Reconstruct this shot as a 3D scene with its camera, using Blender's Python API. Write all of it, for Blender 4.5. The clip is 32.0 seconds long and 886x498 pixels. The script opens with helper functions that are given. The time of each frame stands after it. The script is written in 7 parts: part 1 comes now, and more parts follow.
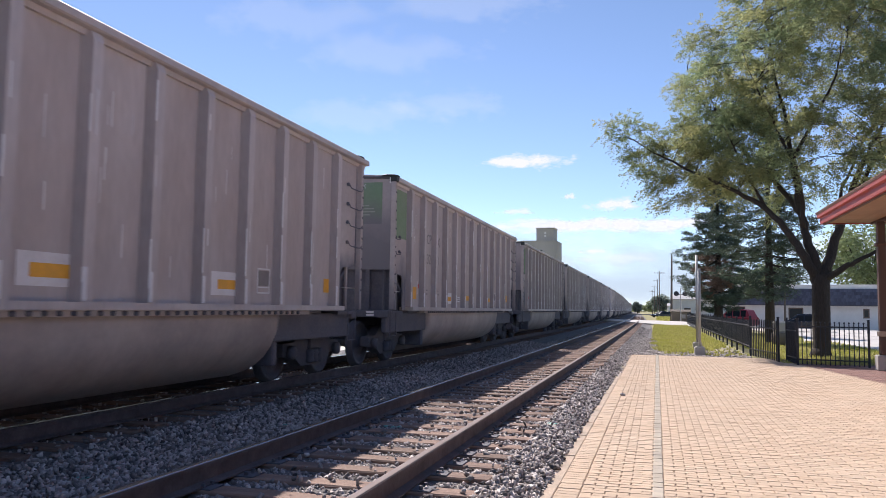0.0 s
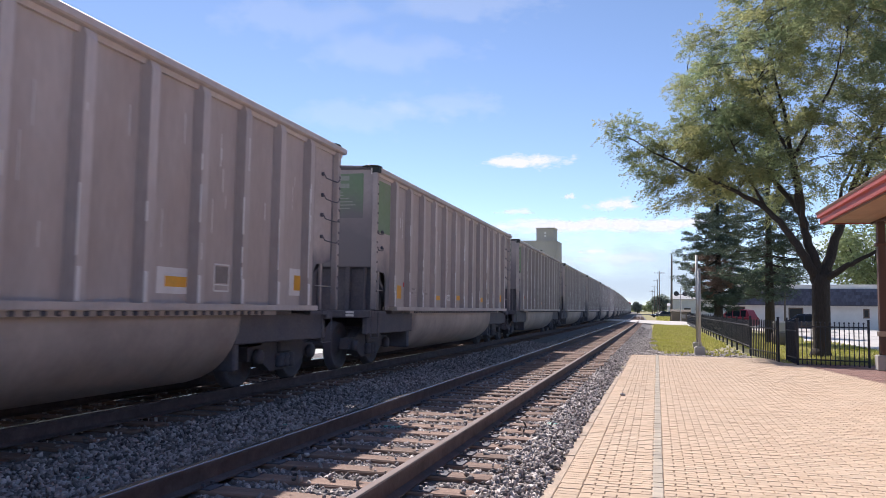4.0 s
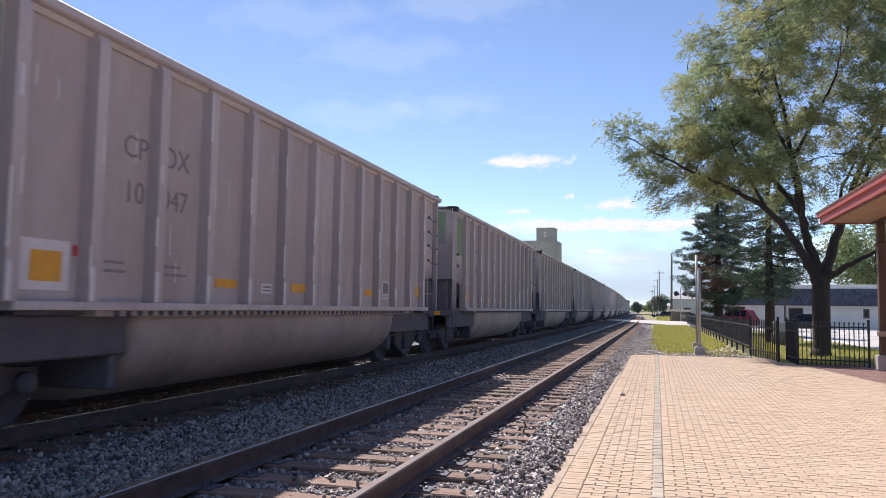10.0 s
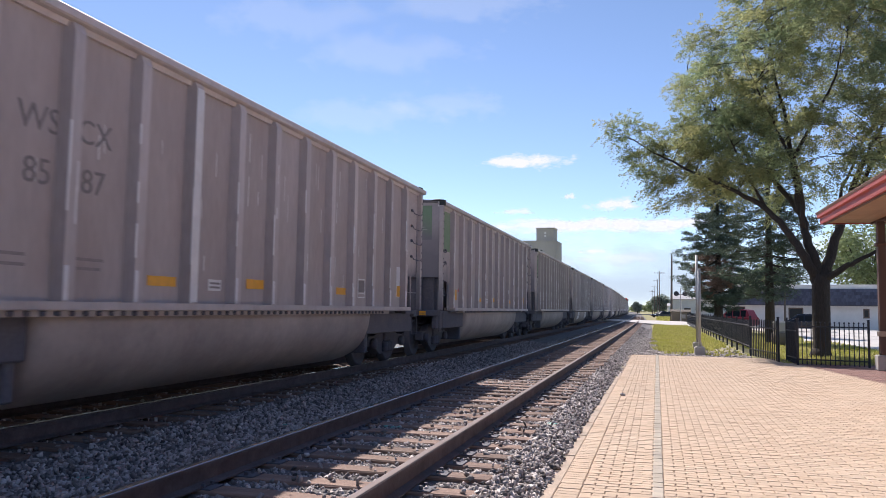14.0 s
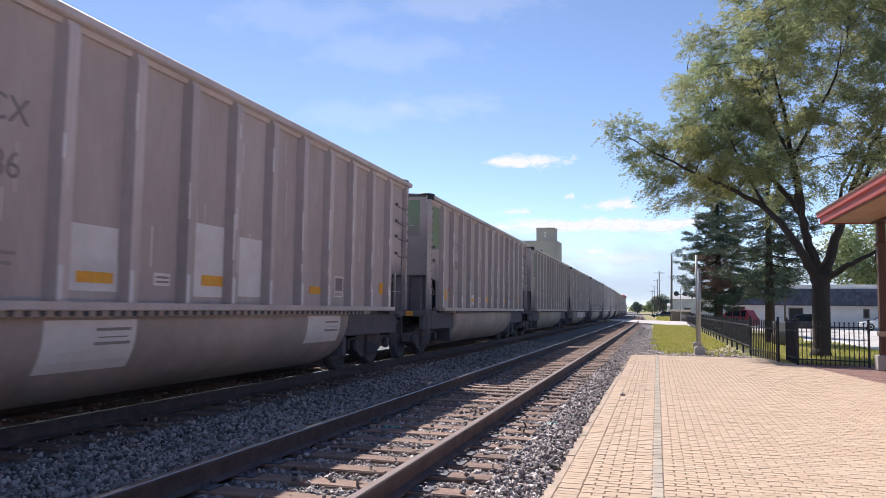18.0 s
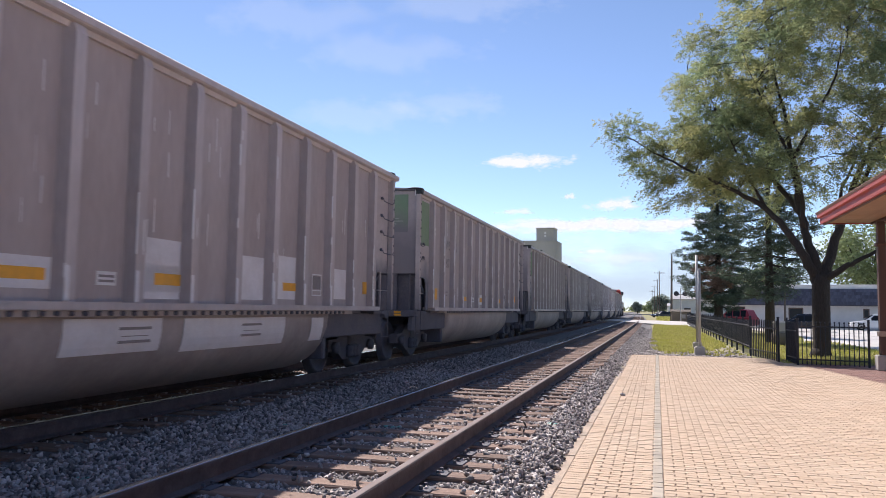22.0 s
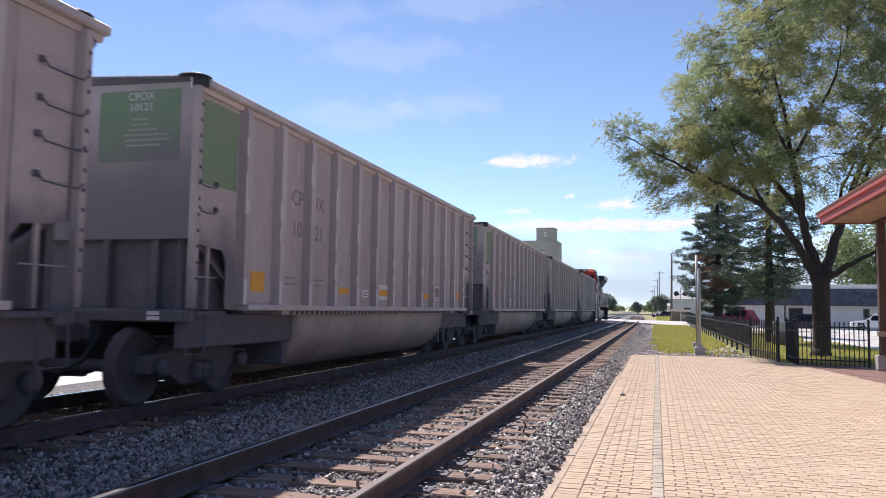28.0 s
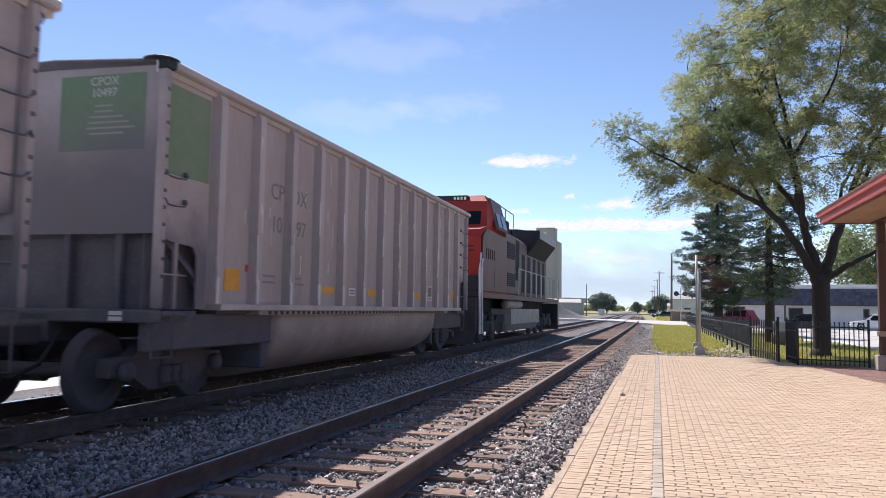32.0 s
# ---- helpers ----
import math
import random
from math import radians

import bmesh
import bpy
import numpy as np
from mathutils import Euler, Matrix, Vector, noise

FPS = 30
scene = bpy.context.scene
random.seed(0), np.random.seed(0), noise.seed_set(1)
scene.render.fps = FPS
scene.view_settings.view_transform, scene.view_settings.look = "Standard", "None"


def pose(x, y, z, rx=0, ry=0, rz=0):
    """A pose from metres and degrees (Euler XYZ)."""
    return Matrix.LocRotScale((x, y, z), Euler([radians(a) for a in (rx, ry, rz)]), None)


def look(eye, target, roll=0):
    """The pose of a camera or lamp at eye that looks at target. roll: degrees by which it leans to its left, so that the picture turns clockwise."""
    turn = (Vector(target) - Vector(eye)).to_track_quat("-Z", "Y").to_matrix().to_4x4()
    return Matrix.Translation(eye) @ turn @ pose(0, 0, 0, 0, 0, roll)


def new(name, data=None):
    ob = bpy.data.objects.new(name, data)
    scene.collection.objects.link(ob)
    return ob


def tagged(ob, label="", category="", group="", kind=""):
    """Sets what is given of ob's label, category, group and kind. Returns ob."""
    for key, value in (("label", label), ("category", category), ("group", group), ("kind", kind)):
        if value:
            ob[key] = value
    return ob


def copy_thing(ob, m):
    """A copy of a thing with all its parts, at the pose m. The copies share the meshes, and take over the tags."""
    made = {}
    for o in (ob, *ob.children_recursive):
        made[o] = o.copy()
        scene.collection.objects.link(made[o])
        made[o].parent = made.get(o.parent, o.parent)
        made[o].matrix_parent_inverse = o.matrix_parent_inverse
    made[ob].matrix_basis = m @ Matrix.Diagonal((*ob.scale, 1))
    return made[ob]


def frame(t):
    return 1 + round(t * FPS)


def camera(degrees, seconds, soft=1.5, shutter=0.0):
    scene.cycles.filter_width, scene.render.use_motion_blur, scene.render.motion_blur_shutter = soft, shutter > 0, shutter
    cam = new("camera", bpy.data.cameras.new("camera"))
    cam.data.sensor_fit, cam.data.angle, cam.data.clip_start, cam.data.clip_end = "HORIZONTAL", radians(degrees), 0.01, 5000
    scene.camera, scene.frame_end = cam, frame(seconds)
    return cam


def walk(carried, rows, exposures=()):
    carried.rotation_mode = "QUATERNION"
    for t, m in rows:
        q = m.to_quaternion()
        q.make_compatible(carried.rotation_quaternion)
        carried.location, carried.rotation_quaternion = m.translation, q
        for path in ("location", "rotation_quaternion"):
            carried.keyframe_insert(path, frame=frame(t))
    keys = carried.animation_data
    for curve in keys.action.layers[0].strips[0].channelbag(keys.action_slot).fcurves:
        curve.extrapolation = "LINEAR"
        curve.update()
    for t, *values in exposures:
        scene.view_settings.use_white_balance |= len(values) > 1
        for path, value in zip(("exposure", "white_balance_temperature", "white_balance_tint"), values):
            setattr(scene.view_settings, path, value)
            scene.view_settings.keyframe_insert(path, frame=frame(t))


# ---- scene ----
CAM_Z = 1.52
RAIL_Z = 0.30          # top of rail over the platform
T1, T2 = -2.638, -6.81  # centre lines of the two tracks
CAR_LEN = 16.15


def heading(yaw, tilt, lean):
    """Camera rotation from yaw to the left, tilt upwards and lean, in radians."""
    fw = Vector((-math.sin(yaw) * math.cos(tilt), math.cos(yaw) * math.cos(tilt), math.sin(tilt)))
    rt = Vector((math.cos(yaw), math.sin(yaw), 0))
    up = rt.cross(fw)
    rt2 = math.cos(lean) * rt + math.sin(lean) * up
    up2 = -math.sin(lean) * rt + math.cos(lean) * up
    m = Matrix((rt2, up2, -fw)).transposed().to_4x4()
    return Matrix.Translation((0, 0, CAM_Z)) @ m


cam = camera(59.65, 32.0, soft=0.8, shutter=0.12)
CAM_POSE = heading(0.27027, 0.0759, 0.01499)
walk(cam, [(0.0, CAM_POSE), (32.0, CAM_POSE)], exposures=[(0.0, 0.5, 6450.0, 16.0), (32.0, 0.5, 6450.0, 16.0)])

# ---- light ----
SUN_TO = Vector((-1.0, 1.45, 1.642)).normalized()
SUN_EL = math.asin(SUN_TO.z)
SUN_AZ = math.atan2(SUN_TO.x, SUN_TO.y)
world = bpy.data.worlds.new("sky")
scene.world = world
world.use_nodes = True
wn, wl = world.node_tree.nodes, world.node_tree.links
sky = wn.new("ShaderNodeTexSky")
sky.sky_type = "NISHITA"
sky.sun_disc = False
sky.sun_elevation = SUN_EL
sky.sun_rotation = SUN_AZ
sky.air_density, sky.dust_density, sky.ozone_density = 0.85, 0.15, 1.6
sky.altitude = 2000
bg = wn["Background"]
bg.inputs["Strength"].default_value = 0.117
wl.new(sky.outputs[0], bg.inputs["Color"])
sun_data = bpy.data.lights.new("sun", "SUN")
sun_data.energy = 4.7
sun_data.angle = radians(0.55)
sun_data.color = (1.0, 0.94, 0.85)
sun = new("sun", sun_data)
sun.matrix_world = look(SUN_TO * 60, (0, 0, 0))


# ---- materials ----
def material(name, base, rough=0.8, metal=0.0, vary=0.25, scale=4.0, fine=40.0, bump=0.2, bump_size=0.01,
             second=None, amount=0.5, per_piece=0.0, stretch=(1, 1, 1), spec=0.5, per_island=0.0):
    """A surface with stains at one scale and grain at another; second is the colour of the stains."""
    m = bpy.data.materials.new(name)
    m.use_nodes = True
    n, l = m.node_tree.nodes, m.node_tree.links
    b = n["Principled BSDF"]
    b.inputs["Roughness"].default_value = rough
    b.inputs["Metallic"].default_value = metal
    b.inputs["Specular IOR Level"].default_value = spec
    tc = n.new("ShaderNodeTexCoord")
    mp = n.new("ShaderNodeMapping")
    mp.inputs["Scale"].default_value = stretch
    l.new(tc.outputs["Object"], mp.inputs["Vector"])
    big = n.new("ShaderNodeTexNoise")
    big.inputs["Scale"].default_value = scale
    big.inputs["Detail"].default_value = 6
    big.inputs["Roughness"].default_value = 0.65
    l.new(mp.outputs[0], big.inputs["Vector"])
    small = n.new("ShaderNodeTexNoise")
    small.inputs["Scale"].default_value = fine
    small.inputs["Detail"].default_value = 4
    l.new(mp.outputs[0], small.inputs["Vector"])
    ramp = n.new("ShaderNodeMapRange")
    ramp.inputs["From Min"].default_value, ramp.inputs["From Max"].default_value = 0.35, 0.68
    l.new(big.outputs["Fac"], ramp.inputs["Value"])
    mix = n.new("ShaderNodeMix")
    mix.data_type = "RGBA"
    s = second if second else tuple(c * (1 - vary) for c in base)
    mix.inputs[6].default_value = (*base, 1)
    mix.inputs[7].default_value = (*s, 1)
    mul = n.new("ShaderNodeMath")
    mul.operation = "MULTIPLY"
    mul.inputs[1].default_value = amount
    l.new(ramp.outputs[0], mul.inputs[0])
    l.new(mul.outputs[0], mix.inputs[0])
    hsv = n.new("ShaderNodeHueSaturation")
    l.new(mix.outputs[2], hsv.inputs["Color"])
    grain = n.new("ShaderNodeMapRange")
    grain.inputs["To Min"].default_value, grain.inputs["To Max"].default_value = 1 - vary, 1 + vary
    l.new(small.outputs["Fac"], grain.inputs["Value"])
    last = grain.outputs[0]
    for on, kind, out in ((per_piece, "ShaderNodeObjectInfo", "Random"), (per_island, "ShaderNodeNewGeometry", "Random Per Island")):
        if on:
            info = n.new(kind)
            rng = n.new("ShaderNodeMapRange")
            rng.inputs["To Min"].default_value, rng.inputs["To Max"].default_value = 1 - on, 1 + on
            l.new(info.outputs[out], rng.inputs["Value"])
            m2 = n.new("ShaderNodeMath")
            m2.operation = "MULTIPLY"
            l.new(last, m2.inputs[0])
            l.new(rng.outputs[0], m2.inputs[1])
            last = m2.outputs[0]
    l.new(last, hsv.inputs["Value"])
    l.new(hsv.outputs[0], b.inputs["Base Color"])
    if bump:
        bp = n.new("ShaderNodeBump")
        bp.inputs["Strength"].default_value = bump
        bp.inputs["Distance"].default_value = bump_size
        l.new(small.outputs["Fac"], bp.inputs["Height"])
        l.new(bp.outputs[0], b.inputs["Normal"])
    return m


def leaf_material(name, base, second, through_light=0.45, scale=0.35):
    m = material(name, base, rough=0.55, vary=0.3, scale=scale, fine=1.5, bump=0, second=second, amount=0.9, spec=0.2, per_island=0.18)
    n, l = m.node_tree.nodes, m.node_tree.links
    b = n["Principled BSDF"]
    src = b.inputs["Base Color"].links[0].from_socket
    tr = n.new("ShaderNodeBsdfTranslucent")
    l.new(src, tr.inputs["Color"])
    mx = n.new("ShaderNodeMixShader")
    mx.inputs[0].default_value = through_light
    l.new(b.outputs[0], mx.inputs[1])
    l.new(tr.outputs[0], mx.inputs[2])
    l.new(mx.outputs[0], n["Material Output"].inputs["Surface"])
    return m


M = {}
M["side"] = material("weathered_aluminium", (0.58, 0.525, 0.51), 0.75, 0.0, 0.12, 0.7, 14, 0.10, 0.01, (0.44, 0.375, 0.35), 0.9, 0.06, (1, 1, 0.35), 0.18)
# rib_flank is a darker copy of the rib metal, with the flanks' shade in its colour
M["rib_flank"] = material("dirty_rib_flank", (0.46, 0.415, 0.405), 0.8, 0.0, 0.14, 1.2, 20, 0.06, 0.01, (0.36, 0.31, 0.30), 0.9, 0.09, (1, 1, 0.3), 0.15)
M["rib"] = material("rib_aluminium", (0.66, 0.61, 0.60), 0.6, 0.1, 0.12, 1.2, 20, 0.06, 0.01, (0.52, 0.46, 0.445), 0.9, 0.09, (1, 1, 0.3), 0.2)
M["belly"] = material("dusty_belly_steel", (0.52, 0.465, 0.44), 0.7, 0.0, 0.12, 0.8, 12, 0.1, 0.01, (0.30, 0.26, 0.25), 0.8, 0.05, (1, 1, 1), 0.2)
# grime and iron are lifted and blued to stand in for veiling lens haze
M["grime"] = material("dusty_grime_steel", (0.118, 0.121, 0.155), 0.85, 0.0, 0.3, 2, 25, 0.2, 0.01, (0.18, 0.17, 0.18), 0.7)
M["iron"] = material("dusty_cast_iron", (0.10, 0.10, 0.128), 0.8, 0.0, 0.3, 3, 30, 0.2, 0.01, (0.14, 0.125, 0.12), 0.6)
M["tread"] = material("polished_wheel_tread", (0.55, 0.55, 0.56), 0.25, 1.0, 0.1, 4, 30, 0.05)
M["green"] = material("faded_green_paint", (0.22, 0.34, 0.19), 0.75, 0, 0.12, 1.0, 15, 0.05, 0.01, (0.28, 0.345, 0.245), 0.8)
M["orange"] = material("amber_reflector", (0.95, 0.46, 0.03), 0.45, 0, 0.08, 6, 40, 0.0, 0.01, (0.6, 0.3, 0.05), 0.5)
M["white_label"] = material("white_label_paint", (0.86, 0.85, 0.84), 0.6, 0, 0.08, 6, 40, 0.0, 0.01, (0.66, 0.63, 0.61), 0.5)
M["patch"] = material("pale_patch_paint", (0.86, 0.84, 0.85), 0.6, 0.0, 0.08, 2, 30, 0.0, 0.01, (0.68, 0.64, 0.63), 0.6)
M["red_label"] = material("red_label_paint", (0.6, 0.08, 0.09), 0.6, 0, 0.08, 6, 40, 0.0)
M["stencil"] = material("black_stencil_paint", (0.27, 0.245, 0.24), 0.7, 0, 0.2, 5, 30, 0.0)
M["stencil_white"] = material("white_stencil_paint", (0.66, 0.67, 0.66), 0.7, 0, 0.3, 5, 30, 0.0)
M["bar"] = material("faint_stencil_bars", (0.36, 0.40, 0.34), 0.7, 0, 0.2, 5, 30, 0.0)
M["bar_dark"] = material("faint_dark_bars", (0.33, 0.295, 0.285), 0.7, 0, 0.2, 5, 30, 0.0)
M["cap"] = material("black_rubber_cap", (0.03, 0.035, 0.035), 0.6, 0, 0.2, 5, 30, 0.1)
M["loco_red"] = material("faded_red_enamel", (0.50, 0.055, 0.04), 0.6, 0, 0.1, 1.5, 20, 0.03, 0.01, (0.36, 0.055, 0.04), 0.6, 0, (1, 1, 1), 0.15)
M["loco_side"] = material("dusty_brown_enamel", (0.25, 0.165, 0.15), 0.5, 0, 0.15, 1.2, 18, 0.05, 0.01, (0.18, 0.125, 0.115), 0.8, 0, (1, 1, 0.4), 0.22)
M["loco_black"] = material("sooty_black_enamel", (0.05, 0.05, 0.06), 0.75, 0, 0.25, 2, 20, 0.08, 0.01, (0.085, 0.078, 0.08), 0.6, 0, (1, 1, 1), 0.12)
M["loco_grey"] = material("dusty_grey_steel", (0.52, 0.495, 0.485), 0.5, 0.2, 0.12, 1.5, 20, 0.05, 0.01, (0.25, 0.22, 0.2), 0.6)
M["dark_glass"] = material("dark_window_glass", (0.015, 0.018, 0.022), 0.15, 0, 0.1, 4, 20, 0.0, 0.01, None, 0.5, 0, (1, 1, 1), 0.07)
M["rail_side"] = material("rusted_rail_web", (0.15, 0.115, 0.118), 0.85, 0.0, 0.25, 5, 45, 0.25, 0.006, (0.06, 0.045, 0.042), 0.7)
M["rail_top"] = material("polished_rail_head", (0.62, 0.59, 0.57), 0.18, 1.0, 0.06, 3, 50, 0.02)
M["rail_dull"] = material("dull_rail_head", (0.30, 0.245, 0.235), 0.85, 0.0, 0.12, 3, 50, 0.05, 0.004, (0.22, 0.18, 0.17), 0.6, 0, (1, 1, 1), 0.15)
M["tie"] = material("weathered_oak_sleeper", (0.30, 0.20, 0.155), 0.9, 0, 0.3, 3, 30, 0.8, 0.015, (0.14, 0.09, 0.075), 0.8, 0.25, (0.25, 2.2, 2.2))
M["ballast_bed"] = material("ballast_bed", (0.20, 0.185, 0.19), 0.95, 0, 0.6, 4, 24, 1.0, 0.06, (0.09, 0.08, 0.078), 0.7)
M["stone"] = material("crushed_ballast_stone", (0.46, 0.42, 0.405), 0.95, 0, 0.3, 6, 60, 0.6, 0.008, (0.24, 0.205, 0.20), 0.8, 0, (1, 1, 1), 0.2, 0.7)
M["paver"] = material("buff_clay_paver", (0.56, 0.435, 0.325), 0.88, 0, 0.10, 0.9, 70, 0.15, 0.003, (0.525, 0.387, 0.276), 0.8, 0.08, (1, 1, 1), 0.3, 0.08)
M["paver_grey"] = material("grey_clay_paver", (0.52, 0.45, 0.36), 0.85, 0, 0.12, 2, 70, 0.15, 0.003, (0.38, 0.34, 0.29), 0.8, 0.12, (1, 1, 1), 0.4, 0.12)
M["paver_red"] = material("dull_red_paver", (0.30, 0.17, 0.145), 0.85, 0, 0.15, 1.5, 70, 0.15, 0.003, (0.22, 0.13, 0.115), 0.8, 0.1, (1, 1, 1), 0.4, 0.12)
M["joint"] = material("sandy_joint", (0.30, 0.22, 0.165), 0.95, 0, 0.25, 2, 60, 0.4, 0.004, (0.22, 0.16, 0.12), 0.8)
M["concrete"] = material("pale_concrete", (0.50, 0.47, 0.44), 0.85, 0, 0.12, 0.8, 40, 0.2, 0.004, (0.40, 0.375, 0.35), 0.8)
M["kerb"] = material("worn_concrete_kerb", (0.55, 0.425, 0.325), 0.9, 0, 0.25, 2.5, 40, 0.6, 0.01, (0.34, 0.28, 0.22), 0.8)
M["lot"] = material("bleached_concrete_lot", (0.56, 0.53, 0.50), 0.85, 0, 0.08, 0.3, 10, 0.1, 0.004, (0.46, 0.44, 0.42), 0.7)
M["asphalt"] = material("grey_asphalt", (0.13, 0.125, 0.12), 0.9, 0, 0.15, 0.6, 30, 0.3, 0.006, (0.09, 0.088, 0.085), 0.7)
M["soil"] = material("mown_grass_ground", (0.25, 0.245, 0.085), 0.95, 0, 0.35, 0.25, 9, 0.8, 0.05, (0.35, 0.285, 0.17), 0.8)
M["grass"] = leaf_material("grass_blade", (0.41, 0.415, 0.09), (0.53, 0.48, 0.20), 0.4, 0.4)
M["limestone"] = material("crushed_limestone", (0.66, 0.64, 0.61), 0.95, 0, 0.2, 0.5, 14, 0.6, 0.02, (0.54, 0.515, 0.48), 0.8)
M["dirt"] = material("trodden_gravelly_dirt", (0.42, 0.36, 0.29), 0.95, 0, 0.35, 2.2, 30, 0.8, 0.02, (0.27, 0.245, 0.16), 0.8)
M["gravel"] = material("grey_gravel_pile", (0.27, 0.255, 0.25), 0.95, 0, 0.3, 1, 8, 0.8, 0.1, (0.2, 0.18, 0.18), 0.6)
M["steel_black"] = material("black_powder_coat", (0.024, 0.027, 0.038), 0.5, 0, 0.2, 6, 60, 0.05)
M["galvanised"] = material("galvanised_steel", (0.50, 0.48, 0.46), 0.5, 0.5, 0.1, 3, 30, 0.05, 0.01, (0.3, 0.29, 0.28), 0.6)
M["bark"] = material("furrowed_bark", (0.062, 0.050, 0.043), 0.95, 0, 0.4, 2.5, 14, 1.0, 0.05, (0.045, 0.036, 0.03), 0.8, 0, (2.5, 2.5, 0.5))
M["locust"] = leaf_material("locust_leaf", (0.235, 0.315, 0.18), (0.41, 0.365, 0.15), 0.68, 0.3)
M["spruce"] = leaf_material("spruce_needle", (0.085, 0.125, 0.095), (0.11, 0.14, 0.09), 0.2, 0.4)
M["dead_needle"] = leaf_material("dead_needle", (0.25, 0.165, 0.125), (0.18, 0.12, 0.09), 0.3, 0.8)
# far leaf colours are paled, hazy_leaf also greyed, to paint in the air's haze
M["far_leaf"] = leaf_material("far_foliage", (0.24, 0.30, 0.15), (0.29, 0.33, 0.17), 0.4, 0.15)
M["hazy_leaf"] = leaf_material("dusty_grey_green_foliage", (0.24, 0.285, 0.25), (0.28, 0.32, 0.27), 0.45, 0.1)
M["white_wall"] = material("white_painted_block", (0.84, 0.82, 0.79), 0.8, 0, 0.06, 0.4, 12, 0.1, 0.004, (0.6, 0.575, 0.56), 0.7)
M["shingle"] = material("slate_blue_shingle", (0.075, 0.08, 0.115), 0.85, 0, 0.25, 1.2, 12, 0.3, 0.01, (0.13, 0.125, 0.15), 0.8, 0.3)
M["wood_red"] = material("red_painted_wood", (0.42, 0.075, 0.065), 0.6, 0, 0.1, 1.5, 30, 0.08, 0.004, (0.33, 0.075, 0.07), 0.6)
M["soffit"] = material("varnished_board_soffit", (0.42, 0.25, 0.15), 0.6, 0, 0.12, 1.5, 30, 0.1, 0.004, (0.33, 0.19, 0.115), 0.7, 0.08, (3, 0.3, 1))
M["post"] = material("brown_painted_post", (0.12, 0.065, 0.05), 0.6, 0, 0.15, 2, 30, 0.08)
M["rooftile"] = material("brown_clay_rooftile", (0.22, 0.12, 0.09), 0.85, 0, 0.2, 2, 30, 0.3)
M["car_red"] = material("red_car_paint", (0.22, 0.012, 0.028), 0.35, 0, 0.05, 2, 30, 0.0)
M["car_dark"] = material("dark_blue_car_paint", (0.02, 0.028, 0.045), 0.25, 0, 0.05, 2, 30, 0.0)
M["car_white"] = material("white_car_paint", (0.75, 0.75, 0.75), 0.3, 0, 0.03, 2, 30, 0.0)
M["tyre"] = material("tyre_rubber", (0.02, 0.02, 0.02), 0.9, 0, 0.2, 5, 40, 0.1)
M["elevator"] = material("weathered_concrete_silo", (0.52, 0.49, 0.46), 0.9, 0, 0.08, 0.06, 1.0, 0.1, 0.05, (0.31, 0.285, 0.26), 0.8, 0, (1, 1, 0.25))
M["brown_box"] = material("brown_utility_cabinet", (0.20, 0.165, 0.13), 0.7, 0, 0.1, 1, 20, 0.05)
M["wood_pole"] = material("grey_wood_pole", (0.17, 0.14, 0.12), 0.95, 0, 0.2, 1, 20, 0.2)
M["window_dark"] = material("dim_window_pane", (0.04, 0.045, 0.05), 0.15, 0, 0.1, 1, 10, 0)
M["frame_brown"] = material("brown_window_frame", (0.16, 0.11, 0.085), 0.7, 0, 0.1, 2, 20, 0)
M["bare"] = material("bare_scraped_aluminium", (0.86, 0.85, 0.85), 0.45, 0.2, 0.08, 6, 40, 0.0)
M["teal"] = material("teal_glass_shard", (0.10, 0.36, 0.30), 0.4, 0, 0.1, 6, 40, 0)



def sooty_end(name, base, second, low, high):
    """Painted aluminium whose lower part turns dark along a ragged edge; on end sheets this is brake soot."""
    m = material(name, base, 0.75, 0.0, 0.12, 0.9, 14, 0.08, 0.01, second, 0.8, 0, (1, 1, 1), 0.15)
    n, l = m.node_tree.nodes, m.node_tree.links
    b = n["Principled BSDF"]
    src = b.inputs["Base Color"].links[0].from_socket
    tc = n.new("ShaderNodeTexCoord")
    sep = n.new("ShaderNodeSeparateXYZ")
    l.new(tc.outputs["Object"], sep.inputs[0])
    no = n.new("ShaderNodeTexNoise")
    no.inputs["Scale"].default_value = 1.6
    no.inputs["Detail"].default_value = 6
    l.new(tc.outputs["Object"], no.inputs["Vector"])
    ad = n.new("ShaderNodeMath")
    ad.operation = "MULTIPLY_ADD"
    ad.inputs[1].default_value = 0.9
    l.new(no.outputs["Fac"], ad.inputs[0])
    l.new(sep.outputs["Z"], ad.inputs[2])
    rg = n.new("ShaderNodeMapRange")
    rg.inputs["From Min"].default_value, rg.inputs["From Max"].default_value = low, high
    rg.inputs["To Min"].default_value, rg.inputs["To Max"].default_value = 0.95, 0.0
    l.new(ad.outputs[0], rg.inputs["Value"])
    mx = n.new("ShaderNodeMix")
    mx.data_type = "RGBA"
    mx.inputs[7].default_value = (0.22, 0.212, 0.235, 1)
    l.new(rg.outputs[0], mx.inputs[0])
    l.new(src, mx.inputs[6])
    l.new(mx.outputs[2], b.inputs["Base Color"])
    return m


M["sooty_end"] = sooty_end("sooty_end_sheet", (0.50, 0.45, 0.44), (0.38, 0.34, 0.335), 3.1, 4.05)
# corner posts and panels get darker towards the bottom, along a ragged edge
M["sooty_post"] = sooty_end("sooty_corner_post", (0.56, 0.505, 0.485), (0.40, 0.345, 0.33), 1.55, 2.5)
M["sooty_panel"] = sooty_end("sooty_corner_panel", (0.58, 0.525, 0.51), (0.44, 0.375, 0.35), 2.36, 2.72)
